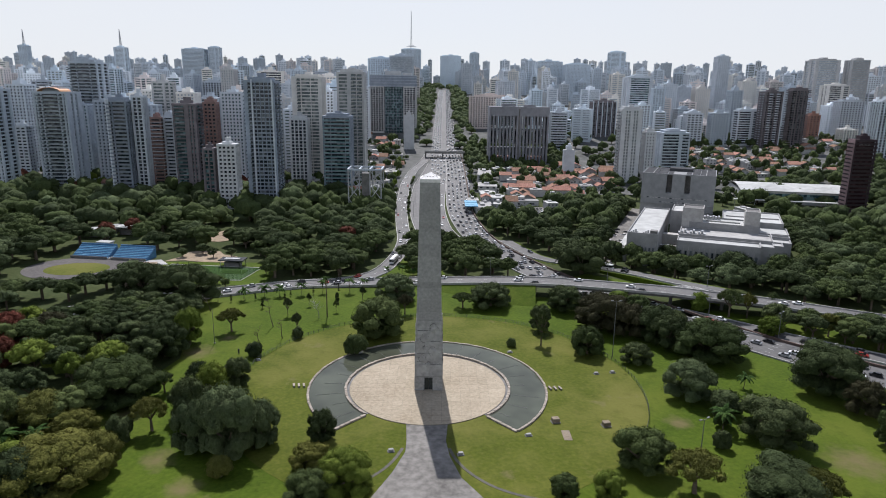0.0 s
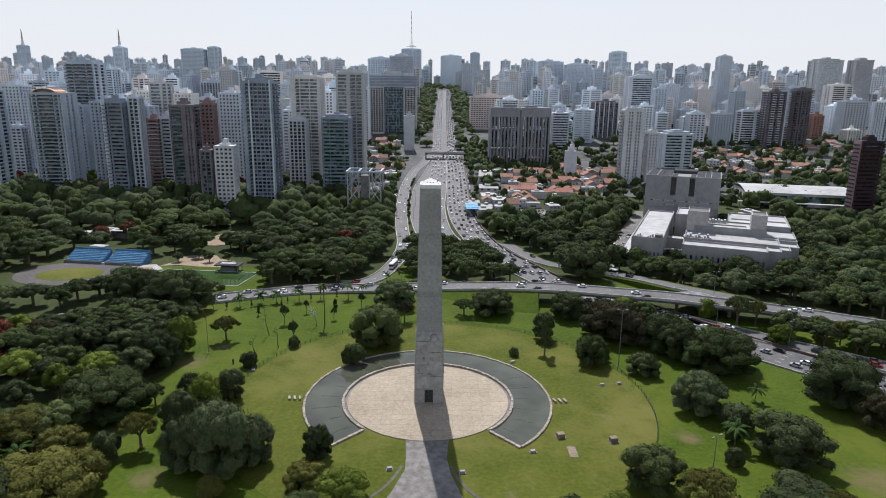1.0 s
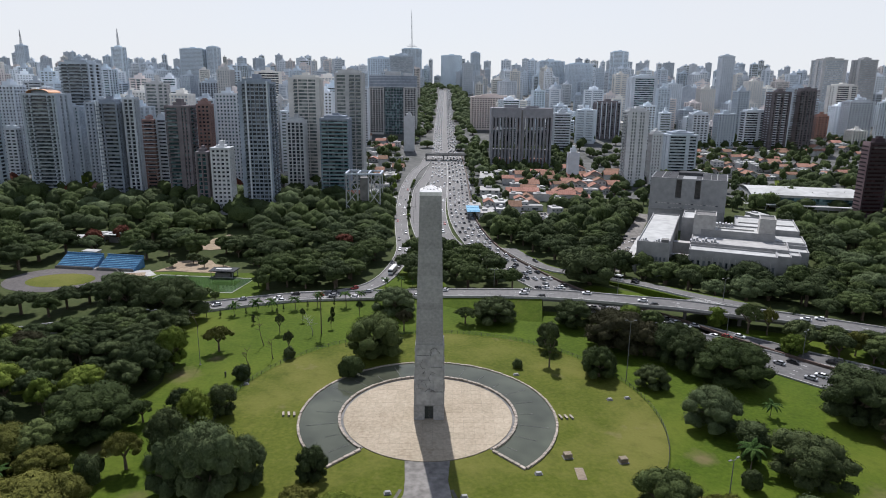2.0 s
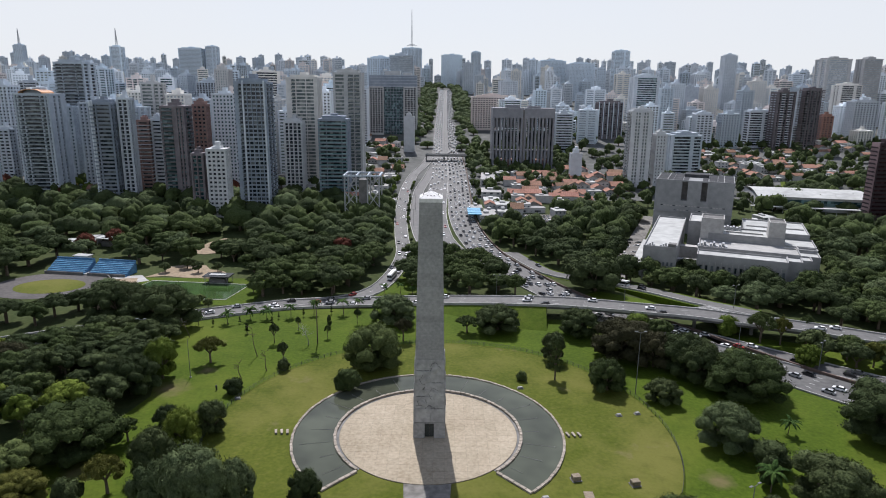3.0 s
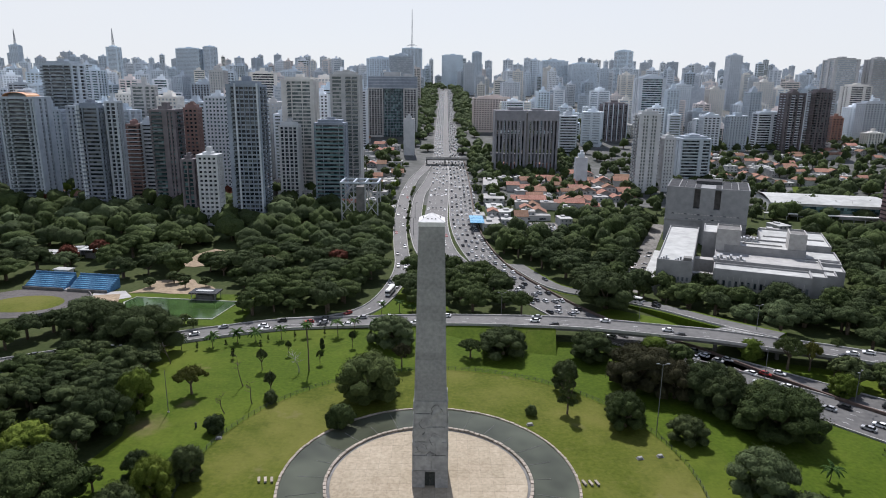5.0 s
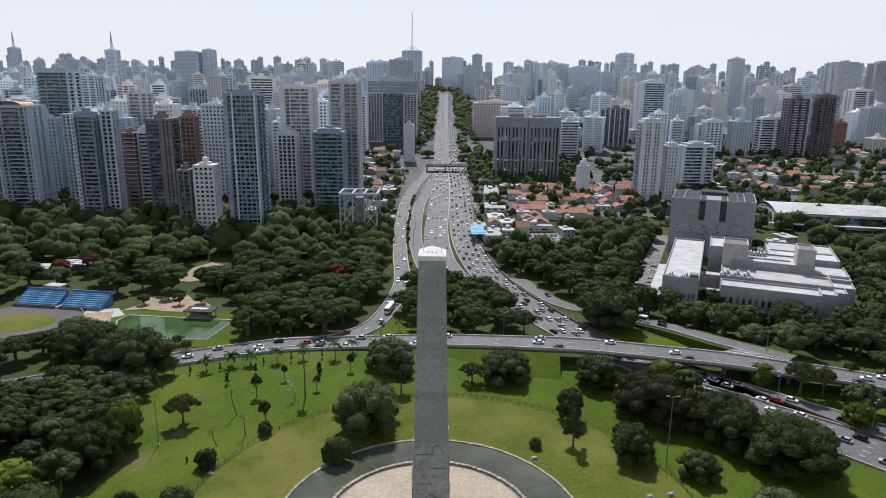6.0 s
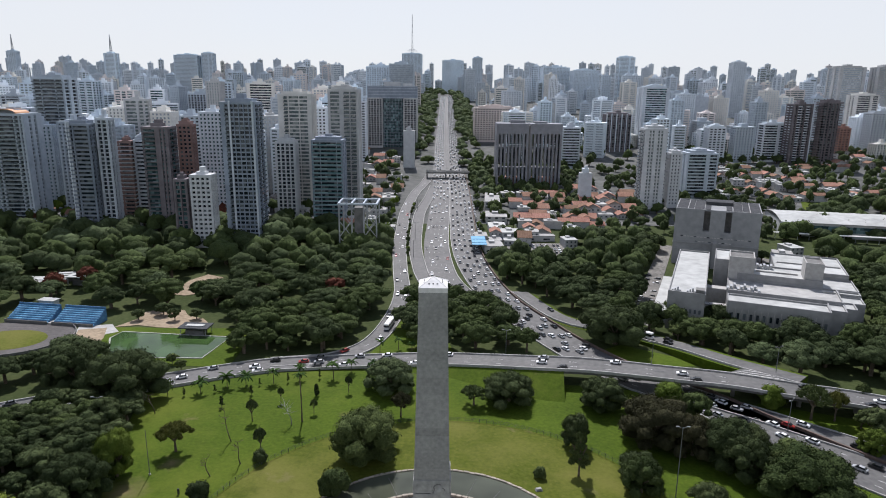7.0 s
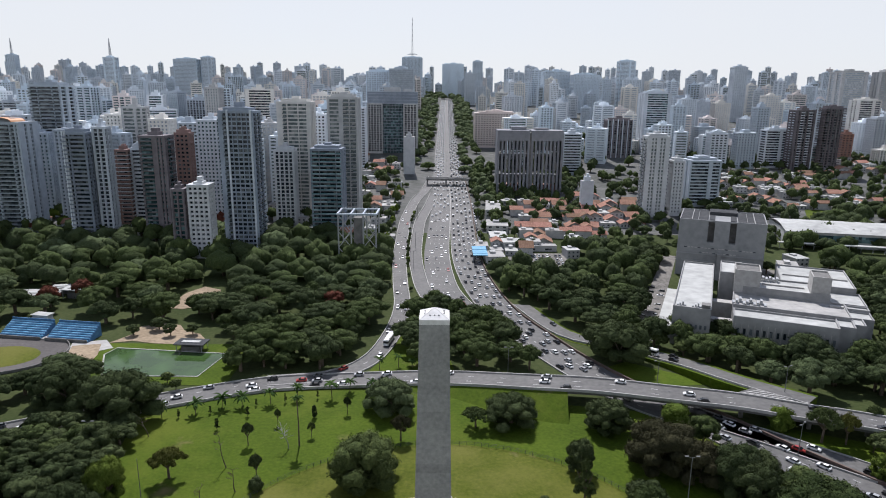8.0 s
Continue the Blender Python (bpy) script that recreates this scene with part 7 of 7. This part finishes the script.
def traffic(line, lanes, s0, s1, gap, back, seed):
    rnd = random.Random(seed)
    for lane in lanes:
        s = s0 + rnd.uniform(0, gap[1])
        while s < s1:
            spot = along(line, s, lane + rnd.uniform(-0.3, 0.3))
            if not spot:
                break
            p, turn, rise = spot
            car(pose(p.x, p.y, p.z + 0.02, rise, 0, turn) @ pose(0, 0, 0, 0, 0, 180 if back else 0), rnd.choice((0, 0, 0, 1, 1, 2, 2, 3, 3, 4) if not back else (0, 0, 0, 1, 1, 2, 3)))
            s += rnd.uniform(*gap)


traffic(LOWER, (-7.4, -3.7, 0.0, 3.7, 7.4), 185, 480, (9, 19), True, 41)
traffic(LOWER, (-5, 0, 5), 490, 700, (10, 26), True, 42)
traffic(LEFT, (-6.5, -3.2, 0.1, 3.4, 6.6), 185, 440, (20, 60), False, 43)
traffic(RING, (-4.2, 0, 4.2), 30, 190, (10, 34), True, 44)
traffic(RING, (-4.2, 0, 4.2), 190, 420, (28, 70), True, 45)
traffic(SLIP, (-2.4, 2.4), 150, 520, (22, 60), False, 46)
traffic(LOWER_FAR, (-2.6, 1.4), 4, 130, (9, 22), False, 48)
traffic(RAMP, (-2, 2), 20, 120, (20, 48), False, 47)


def far_traffic(line, lanes, s0, s1, gap, seed, name, paint):
    """The countless cars far up the avenue, small solids with cabins."""
    rnd = random.Random(seed)
    items = []
    for lane in lanes:
        s = s0 + rnd.uniform(0, gap[1])
        while s < s1:
            spot = along(line, s, lane)
            if not spot:
                break
            p = spot[0]
            items += [(p.x - 0.9, p.y - 2.1, p.z + 0.25, p.x + 0.9, p.y + 2.1, p.z + 0.95), (p.x - 0.75, p.y - 1.5, p.z + 0.95, p.x + 0.75, p.y + 1.0, p.z + 1.5)]
            s += rnd.uniform(*gap)
    tagged(part(name, boxes(name, items, paint), paint), "stream of far cars on the avenue", "traffic", kind="stuff")


far_traffic(LOWER, (-7.4, -3.7, 0.0, 3.7, 7.4), 0, 180, (14, 34), 51, "far_traffic", CAR_PAINTS[0])
far_traffic(LOWER, (-7.4, -3.7, 0.0, 3.7, 7.4), 5, 180, (16, 40), 52, "far_traffic", CAR_PAINTS[3])
far_traffic(LEFT, (-6.5, -3.2, 0.1, 3.4, 6.6), 0, 180, (14, 44), 53, "far_traffic", CAR_PAINTS[0])
far_traffic(far_av, (-14, -11, -8, -5, 5, 8, 11, 14), 0, 1080, (10, 30), 54, "far_traffic", CAR_PAINTS[0])
far_traffic(far_av, (4, 7, 10, 13, 15), 0, 1080, (20, 50), 55, "far_traffic", CAR_PAINTS[3])


def bus(m, label):
    root = thing("bus", label, "bus", "buses", m)
    bm = bmesh.new()
    box(bm, -1.25, -6, 0.4, 1.25, 6, 1.5)
    part("body", bm, CAR_PAINTS[0], root)
    bm = bmesh.new()
    box(bm, -1.22, -5.9, 1.5, 1.22, 5.9, 2.6)
    part("window_band", bm, GLASSCAR, root)
    bm = bmesh.new()
    box(bm, -1.25, -6, 2.6, 1.25, 6, 3.2)
    bmesh.ops.bevel(bm, geom=[e for e in bm.edges if min(v.co.z for v in e.verts) > 3], offset=0.2, segments=2, affect="EDGES")
    part("roof", bm, CAR_PAINTS[0], root)
    for x in (-1.15, 1.15):
        for y in (-3.6, 3.4):
            w = part("wheel", WHEEL, None, root)
            w.location = (x, y, 0.48)
            w.scale = (1.3, 1.55, 1.55)


for line, s, side, words in ((RAMP, 92, 1.5, "white coach on the ramp"), (SLIP, 442, -1.0, "white and grey city bus on the slip road")):
    p, turn, rise = along(line, s, side)
    bus(pose(p.x, p.y, p.z + 0.02, rise, 0, turn), words)

# ---- car parks ----
patch("pavement_car_park", [(47, 279), (87, 279), (92, 318), (48, 318)], 0.12, FORECOURT, "grey car park beside the wood", "car park")
alley = [COMPLEX @ Vector((u, v, 0)) for u, v in ((-46, -8), (-34.6, -10), (-34.6, 108), (-34.6, 152), (-43, 152))]
patch("pavement_alley", [(p.x, p.y) for p in alley], 0.1, FORECOURT, "grey service alley beside the white hall", "alley", 0.5)
yard = [COMPLEX @ Vector((u, v, 0)) for u, v in ((18.6, 104), (62, 104), (60, 128), (19, 150))]
patch("pavement_yard", [(p.x, p.y) for p in yard], 0.1, FORECOURT, "grey service yard behind the institute", "yard", 0.5)
parked = random.Random(77)
for i in range(26):
    y = 330 + 5.6 * i
    if parked.random() < 0.8:
        car(pose(29.6 + parked.uniform(-0.3, 0.3), y, level(y) + 0.3, 2, 0, parked.uniform(-4, 4)), parked.choice((0, 0, 1, 1, 2, 3)))
for row in range(4):
    for i in range(12):
        if parked.random() < 0.85:
            x, y = 51 + 2.9 * i + row * 0.4, 285 + 8.4 * row
            car(pose(x, y, level(y) + 0.13, 0, 0, parked.choice((0, 180)) + parked.uniform(-3, 3)), parked.choice((0, 0, 1, 1, 2, 3, 3)))
for i in range(20):
    if parked.random() < 0.8:
        p = COMPLEX @ Vector((-37.5 - (i % 2) * 6, -4 + 4.1 * i, 0))
        car(pose(p.x, p.y, level(p.y) + 0.11, 0, 0, 62 + parked.uniform(-4, 4)), parked.choice((0, 0, 1, 2, 3)))


# ---- park: stand, ball field, pond, pavilions ----
patch("ground_ball_field", [(-196 + 28 * math.cos(i * 0.1745), 141 + 23 * math.sin(i * 0.1745)) for i in range(36)], 0.12, CINDER, "grey-brown cinder running surface", "field")
patch("ground_infield", [(-195 + 17 * math.cos(i * 0.1745), 138.5 + 12.5 * math.sin(i * 0.1745)) for i in range(36)], 0.16, LAWN, "mown grass infield", "lawn", 0.2)
bm = bmesh.new()
ribbon(bm, [Vector((-196 + 28.3 * math.cos(i * 0.1), 141 + 23.3 * math.sin(i * 0.1), 0.1)) for i in range(-12, 17)], -0.2, 0.2, 1.1, 1.2)
tagged(part("kerb_field_rail", bm, DARKCON), "low dark wall round the end of the field", "wall", kind="structure")
patch("ground_apron", [(-166, 138), (-150, 150), (-158, 160), (-172, 156)], 0.2, CONCRETE, "pale concrete apron beside the stand", "pavement")
patch("ground_sand", [(-155, 156), (-145, 159), (-134, 156), (-118, 155), (-111, 161), (-117, 169), (-126, 173), (-131, 181), (-141, 183), (-150, 178), (-149, 168)], 0.25, SAND, "bare sandy playground", "sand", 0.5)
patch("ground_sand", [(-150, 207), (-140, 205), (-128, 211), (-124, 222), (-129, 236), (-140, 241), (-147, 230)], 0.25, SAND, "bare sandy clearing", "sand", 0.5)
patch("ground_sand", [(-100, 220), (-86, 222), (-88, 232), (-102, 230)], 0.25, SAND, "bare sandy clearing", "sand", 0.5)
patch("ground_sand", [(-170, 152), (-158, 155), (-153, 142), (-151, 124), (-147, 106), (-156, 103), (-163, 124), (-166, 140)], 0.22, SAND, "bare earth walk beside the field", "path", 0.4)
patch("ground_pond_lawn", [(-158, 112), (-86, 112), (-86, 156), (-158, 156)], 0.1, GRASS, "green bank round the pond", "lawn", 0.4)
POND_EDGE = [(-140, 120), (-100, 120), (-95.5, 144.5), (-148, 150), (-150, 142)]
patch("water_pond", POND_EDGE, 0.16, POND, "green pond water", "water", 0.3)
bm = bmesh.new()
ribbon(bm, [Vector((x, y, 0.3)) for x, y in POND_EDGE + POND_EDGE[:1]], -0.3, 0.3, 0.06, 0.4)
tagged(part("kerb_pond", bm, CONCRETE), "pale concrete rim of the pond", "kerb", kind="structure")


def stand():
    """A stepped stand in two blocks, painted blue, with a gangway between."""
    root = thing("grandstand", "blue stepped spectator stand in two blocks", "stand", "", pose(-187, 164, level(164), 0, 0, -8))
    for x0, x1 in ((-24, -1.2), (1.2, 23)):
        for i in range(8):
            bm = bmesh.new()
            box(bm, x0, i * 1.25 - 5, 0, x1, i * 1.25 - 3.75, 0.9 + i * 0.66)
            step = part("step", bm, BLUESEAT, root)
            bm = bmesh.new()
            box(bm, x0 + 0.3, i * 1.25 - 4.6, 0.95 + i * 0.66, x1 - 0.3, i * 1.25 - 4.1, 1.15 + i * 0.66)
            part("bench", bm, BLUEROOF, step)
        bm = bmesh.new()
        box(bm, x0, 5.05, 0, x1, 5.4, 6.8)
        part("back_wall", bm, BLUESEAT, root)
        bm = bmesh.new()
        box(bm, x0, -5.6, 0, x1, -5.2, 1.6)
        part("front_wall", bm, DARKCON, root)
    bm = bmesh.new()
    box(bm, -1.2, -5, 0, 1.2, 5, 0.8)
    part("gangway", bm, CONCRETE, root)
    hut = thing("stand_hut", "small hut with a white sheet roof behind the stand", "hut", "", pose(-200, 180, level(180), 0, 0, -10))
    part("wall", boxes("wall", [(-4.2, -2, 0, 4.2, 2, 5.6)], WHITEWALL), WHITEWALL, hut)
    part("roof", boxes("roof", [(-4.8, -2.6, 5.6, 4.8, 2.6, 5.9)], WHITEROOF), WHITEROOF, hut)


def pavilion(x, y, w, d, h, rot, material, label):
    root = thing("pavilion", label, "pavilion", "park pavilions", pose(x, y, level(y), 0, 0, rot))
    for a in (-1, 1):
        for b in (-1, 1):
            bm = bmesh.new()
            tube(bm, (a * w * 0.42, b * d * 0.42, 0), (a * w * 0.42, b * d * 0.42, h), 0.18, 0.18, 6)
            part("post", bm, METAL, root)
    roof = part("roof", boxes("roof", [(-w / 2, -d / 2, h, w / 2, d / 2, h + 0.5)], material), material, root)
    part("skylight", boxes("skylight", [(-w * 0.3, -d * 0.2, h + 0.5, w * 0.3, d * 0.1, h + 0.9)], WHITEROOF), WHITEROOF, roof)
    part("counter", boxes("counter", [(-w * 0.3, -d * 0.3, 0, w * 0.3, d * 0.3, h * 0.7)], DARKCON), DARKCON, root)


stand()
pavilion(-113, 149, 14, 8, 3.6, -4, DARKROOF, "open pavilion with a dark grey flat roof by the pond")
pavilion(-224, 216, 24, 12, 4.5, 4, GREYROOF, "low pavilion with a grey sheet roof")
pavilion(-206, 222, 14, 9, 5.0, -6, WHITEROOF, "low pavilion with a white sheet roof")
pavilion(-218, 228, 10, 7, 4.0, 12, WHITEROOF, "small kiosk with a white roof")
canopy = thing("canopy", "bright blue sheet canopy over a yard", "canopy", "", pose(27.5, 305, level(305)))
part("roof", boxes("roof", [(-5, -13 + 5.5 * i, 5 + 0.2 * (i % 2), 5, -8.0 + 5.5 * i, 5.4 + 0.2 * (i % 2)) for i in range(5)], BLUEROOF), BLUEROOF, canopy)
for x in (-4.5, 4.5):
    for y in (-12, 12):
        bm = bmesh.new()
        tube(bm, (x, y, -0.5), (x, y, 5.1), 0.15, 0.15, 6)
        part("post", bm, METAL, canopy)

# ---- lawn furniture ----
for x, y, w, d, h, words in ((38.8, -24.4, 2.2, 1.8, 1.4, "square brown plinth"), (53.7, -26.4, 2.2, 1.8, 1.4, "square brown plinth"), (59.2, 10.2, 1.4, 0.9, 0.7, "pale stone block"), (-62.9, 18.9, 1.3, 0.9, 0.6, "pale stone block"), (65.3, 11.4, 1.4, 0.9, 0.7, "pale stone block"),
                             (-9.6, -41.8, 1.4, 0.9, 0.8, "pale stone block"), (9.6, -43.1, 1.4, 0.9, 0.8, "pale stone block"), (29.6, -32.6, 1.6, 0.9, 0.7, "pale stone block"), (30.4, 28.6, 1.6, 0.9, 0.7, "pale stone block")):
    ob = thing("stone_block", words + " on the lawn", "stone", "stone blocks", pose(x, y, 0.1, 0, 0, 12))
    bm = bmesh.new()
    box(bm, -w / 2, -d / 2, 0, w / 2, d / 2, h)
    bmesh.ops.bevel(bm, geom=list(bm.edges), offset=0.1, segments=1, affect="EDGES")
    part("block", bm, BROWNSTONE if h > 1 else GRANITE, ob)
    bm = bmesh.new()
    box(bm, -w / 2 - 0.25, -d / 2 - 0.25, 0, w / 2 + 0.25, d / 2 + 0.25, 0.16)
    part("footing", bm, DARKCON, ob)
for x, y, words in ((-72.0, 25.2, "slim dark litter bin"),):
    ob = thing("litter_bin", words + " on the grass", "bin", "", pose(x, y, 0.1))
    bm = bmesh.new()
    tube(bm, (0, 0, 0), (0, 0, 1.5), 0.28, 0.34, 10)
    part("body", bm, DARKMETAL, ob)
    bm = bmesh.new()
    tube(bm, (0, 0, 1.5), (0, 0, 1.75), 0.36, 0.2, 10)
    part("lid", bm, DARKMETAL, ob)
for cx in (-43.5, 42.5):
    for i in range(3):
        ob = thing("stone_bench", "pale stone bench beside the ring pool", "bench", "stone benches", pose(cx + 1.7 * (i - 1), -2.1, 0.1, 0, 0, 15))
        bm = bmesh.new()
        box(bm, -0.35, -1.1, 0.42, 0.35, 1.1, 0.6)
        part("seat", bm, KERBSTONE, ob)
        for y in (-0.8, 0.8):
            bm = bmesh.new()
            box(bm, -0.3, y - 0.15, 0, 0.3, y + 0.15, 0.42)
            part("leg", bm, GRANITE, ob)
patch("pavement_tablet", [(39.6, -35), (42, -35), (42, -29.5), (39.6, -29.5)], 0.16, BROWNSTONE, "flat stone tablet in the grass", "tablet", 0.2)

patch("ground_clearing", [(322, 398), (352, 404), (372, 424), (366, 458), (340, 466), (326, 436)], 0.3, GRASS, "bright green clearing among houses", "lawn", 0.5)

# ---- fountain pipes in the ring pool ----
for i in range(20):
    a = A0 + 8 + (A1 - A0 - 16) * i / 19
    (x0, y0), (x1, y1) = arc(28.6, a, a, 1)[0], arc(32.5 + 2.2 * ((i * 7) % 3), a, a, 1)[0]
    ob = thing("fountain_pipe", "dark pipe with a nozzle lying in the pool", "pipe", "fountain pipes", pose(0, 0, 0))
    bm = bmesh.new()
    tube(bm, (x0, y0, 0.36), (x1, y1, 0.36), 0.06, 0.06, 5)
    part("pipe", bm, DARKCON, ob)
    bm = bmesh.new()
    tube(bm, (x1, y1, 0.15), (x1, y1, 0.5), 0.16, 0.1, 8)
    part("nozzle", bm, DARKCON, ob)

# ---- fence round the monument lawn ----
fence = thing("fence", "low dark metal fence round the lawn", "fence", kind="structure")
post = bmesh.new()
tube(post, (0, 0, 0), (0, 0, 1.5), 0.07, 0.07, 5)
post = mesh_of("post", post)
post.materials.append(DARKMETAL)
pts = arc(68.5, -33, 213, 118, 3, 0)
for x, y in pts:
    ob = new("post", post)
    ob.parent = fence
    ob.location = (x, y, 0.1)
for z in (0.5, 0.95, 1.4):
    bm = bmesh.new()
    for a, b in zip(pts, pts[1:]):
        tube(bm, (*a, z + 0.1), (*b, z + 0.1), 0.04, 0.04, 4, False)
    part("rail", bm, DARKMETAL, fence)

# ---- palms along the road ----
PALM_TRUNK, PALM_FROND = bmesh.new(), bmesh.new()
tube(PALM_TRUNK, (0, 0, -0.03), (0.02, 0.01, 0.5), 0.05, 0.036, 7)
tube(PALM_TRUNK, (0.02, 0.01, 0.5), (0, 0, 1.0), 0.036, 0.03, 7)
last = None
for i in range(7):
    u = i / 6
    c = Vector((u * 0.95, 0, 0.28 * math.sin(2.4 * u) - 0.35 * u * u))
    wide = 0.14 * math.sin(math.pi * (0.1 + 0.86 * u)) + 0.01
    row = [PALM_FROND.verts.new(c + Vector((-0.04, -wide, -wide * 0.5))), PALM_FROND.verts.new(c), PALM_FROND.verts.new(c + Vector((-0.04, wide, -wide * 0.5)))]
    if last:
        PALM_FROND.faces.new((last[0], row[0], row[1], last[1]))
        PALM_FROND.faces.new((last[1], row[1], row[2], last[2]))
    last = row
PALM_TRUNK, PALM_FROND = mesh_of("trunk", PALM_TRUNK), mesh_of("frond", PALM_FROND)
PALM_TRUNK.materials.append(BARK)
PALM_FROND.materials.append(PALMLEAF)


def palm(x, y, h, r):
    rnd = random.Random(round(x * 9 + y * 5))
    root = thing("palm", "palm tree with drooping fronds on a slim trunk", "palm", "roadside palms", pose(x, y, level(y) + 0.05, rnd.uniform(-3, 3), rnd.uniform(-3, 3), 0))
    t = part("trunk", PALM_TRUNK, None, root)
    t.scale = (h * 0.7 if h < 8 else 6, h * 0.7 if h < 8 else 6, h)
    for i in range(13):
        f = part("frond", PALM_FROND, None, root)
        f.matrix_basis = pose(0, 0, h, 0, rnd.uniform(-38, 34), 360 * i / 13 + rnd.uniform(-10, 10)) @ Matrix.Diagonal((r, r, r, 1))


for x, y, h, r in ((-110, 82.8, 4.0, 3.0), (-100, 85.2, 4.5, 3.4), (-88.7, 87.9, 4.5, 3.8), (-80.3, 92.8, 4.5, 3.8), (-73.5, 94.2, 4, 3.8), (-63.3, 96.5, 5, 3.4), (-54, 101, 5, 3.0),
                   (-40.8, 101.7, 6, 3.6), (-34.7, 107.6, 4.5, 3.2), (-26, 106, 5, 3.0), (-46, 67, 17, 2.8), (-106, -44, 5, 4.6), (-113, -46, 6, 5.0), (-118, -52, 5, 4.6), (-101, -47, 4, 4.2), (-25, 129, 5, 2.8), (-17, 132, 5, 2.8), (-11, 130, 4, 2.5), (107, 0, 4, 3.4), (87.5, -29, 6, 4.6)):
    palm(x, y, h, r)


# ---- lamp posts ----
def lamp(x, y, z, h, rot):
    root = thing("street_lamp", "tall slim grey street lamp with two heads", "lamp", "street lamps", pose(x, y, z, 0, 0, rot))
    bm = bmesh.new()
    tube(bm, (0, 0, 0), (0, 0, h), 0.16, 0.09, 7)
    part("pole", bm, POLEGREY, root)
    for s in (-1, 1):
        bm = bmesh.new()
        tube(bm, (0, 0, h - 0.3), (s * 1.5, 0, h + 0.2), 0.06, 0.05, 5)
        arm = part("arm", bm, POLEGREY, root)
        bm = bmesh.new()
        box(bm, s * 1.5 - 0.5, -0.22, h + 0.1, s * 1.5 + 0.5, 0.22, h + 0.3)
        part("head", bm, POLEGREY, arm)


for x, y, z, h, rot in ((69, 26, 0, 22, 0), (75, -44, 0, 12, 30), (134, 100, 4, 12, 20), (120, 63, 0, 12, 40), (141, 44, 0, 12, 40), (30, 126, 0, 12, 0), (86, 104, 0, 16, 10),
                        (-18, 330, 6, 12, 0), (-17, 280, 4, 12, 0), (30, 340, 7, 12, 0), (-20, 420, 11, 12, 0), (32, 420, 11, 12, 0), (-112, 60, 0, 12, 0)):
    lamp(x, y, z, h, rot)


mast = thing("flag_pole", "tall bare thin grey pole on the lawn", "pole", "", pose(-84.3, 34.6, 0.05))
bm = bmesh.new()
tube(bm, (0, 0, 0), (0, 0, 14.5), 0.13, 0.08, 7)
part("pole", bm, POLEGREY, mast)
bm = bmesh.new()
tube(bm, (0, 0, 0), (0, 0, 0.35), 0.4, 0.35, 8)
part("footing", bm, CONCRETE, mast)


# ---- hatched island where the ramp meets the viaduct ----
def gore():
    inner, outer = [Vector((114, 97.2, 6.36)), Vector((139, 87.0, 5.98))], [Vector((122.5, 102.0, 6.1)), Vector((139.6, 88.4, 5.98))]
    bm = bmesh.new()
    ring = [inner[0], inner[1], outer[1], outer[0]]
    hi, lo = [bm.verts.new(p) for p in ring], [bm.verts.new(p - Vector((0, 0, 1.1))) for p in ring]
    bm.faces.new(hi)
    bm.faces.new(lo[::-1])
    for i in range(4):
        bm.faces.new((lo[i], lo[(i + 1) % 4], hi[(i + 1) % 4], hi[i]))
    bmesh.ops.recalc_face_normals(bm, faces=bm.faces)
    island = tagged(part("road_island", bm, OLDROAD), "worn asphalt island with pale hatched stripes", "road", kind="structure")
    for i in range(11):
        u = 0.03 + 0.083 * i
        a, b = inner[0].lerp(inner[1], u), outer[0].lerp(outer[1], min(1, u + 0.07))
        d = (inner[1] - inner[0]).normalized() * 0.85
        bm = bmesh.new()
        bm.faces.new([bm.verts.new(p + Vector((0, 0, 0.02))) for p in (a, a + d, b + d, b)])
        bmesh.ops.solidify(bm, geom=list(bm.faces), thickness=-0.01)
        part("stripe", bm, PAINT, island)


gore()
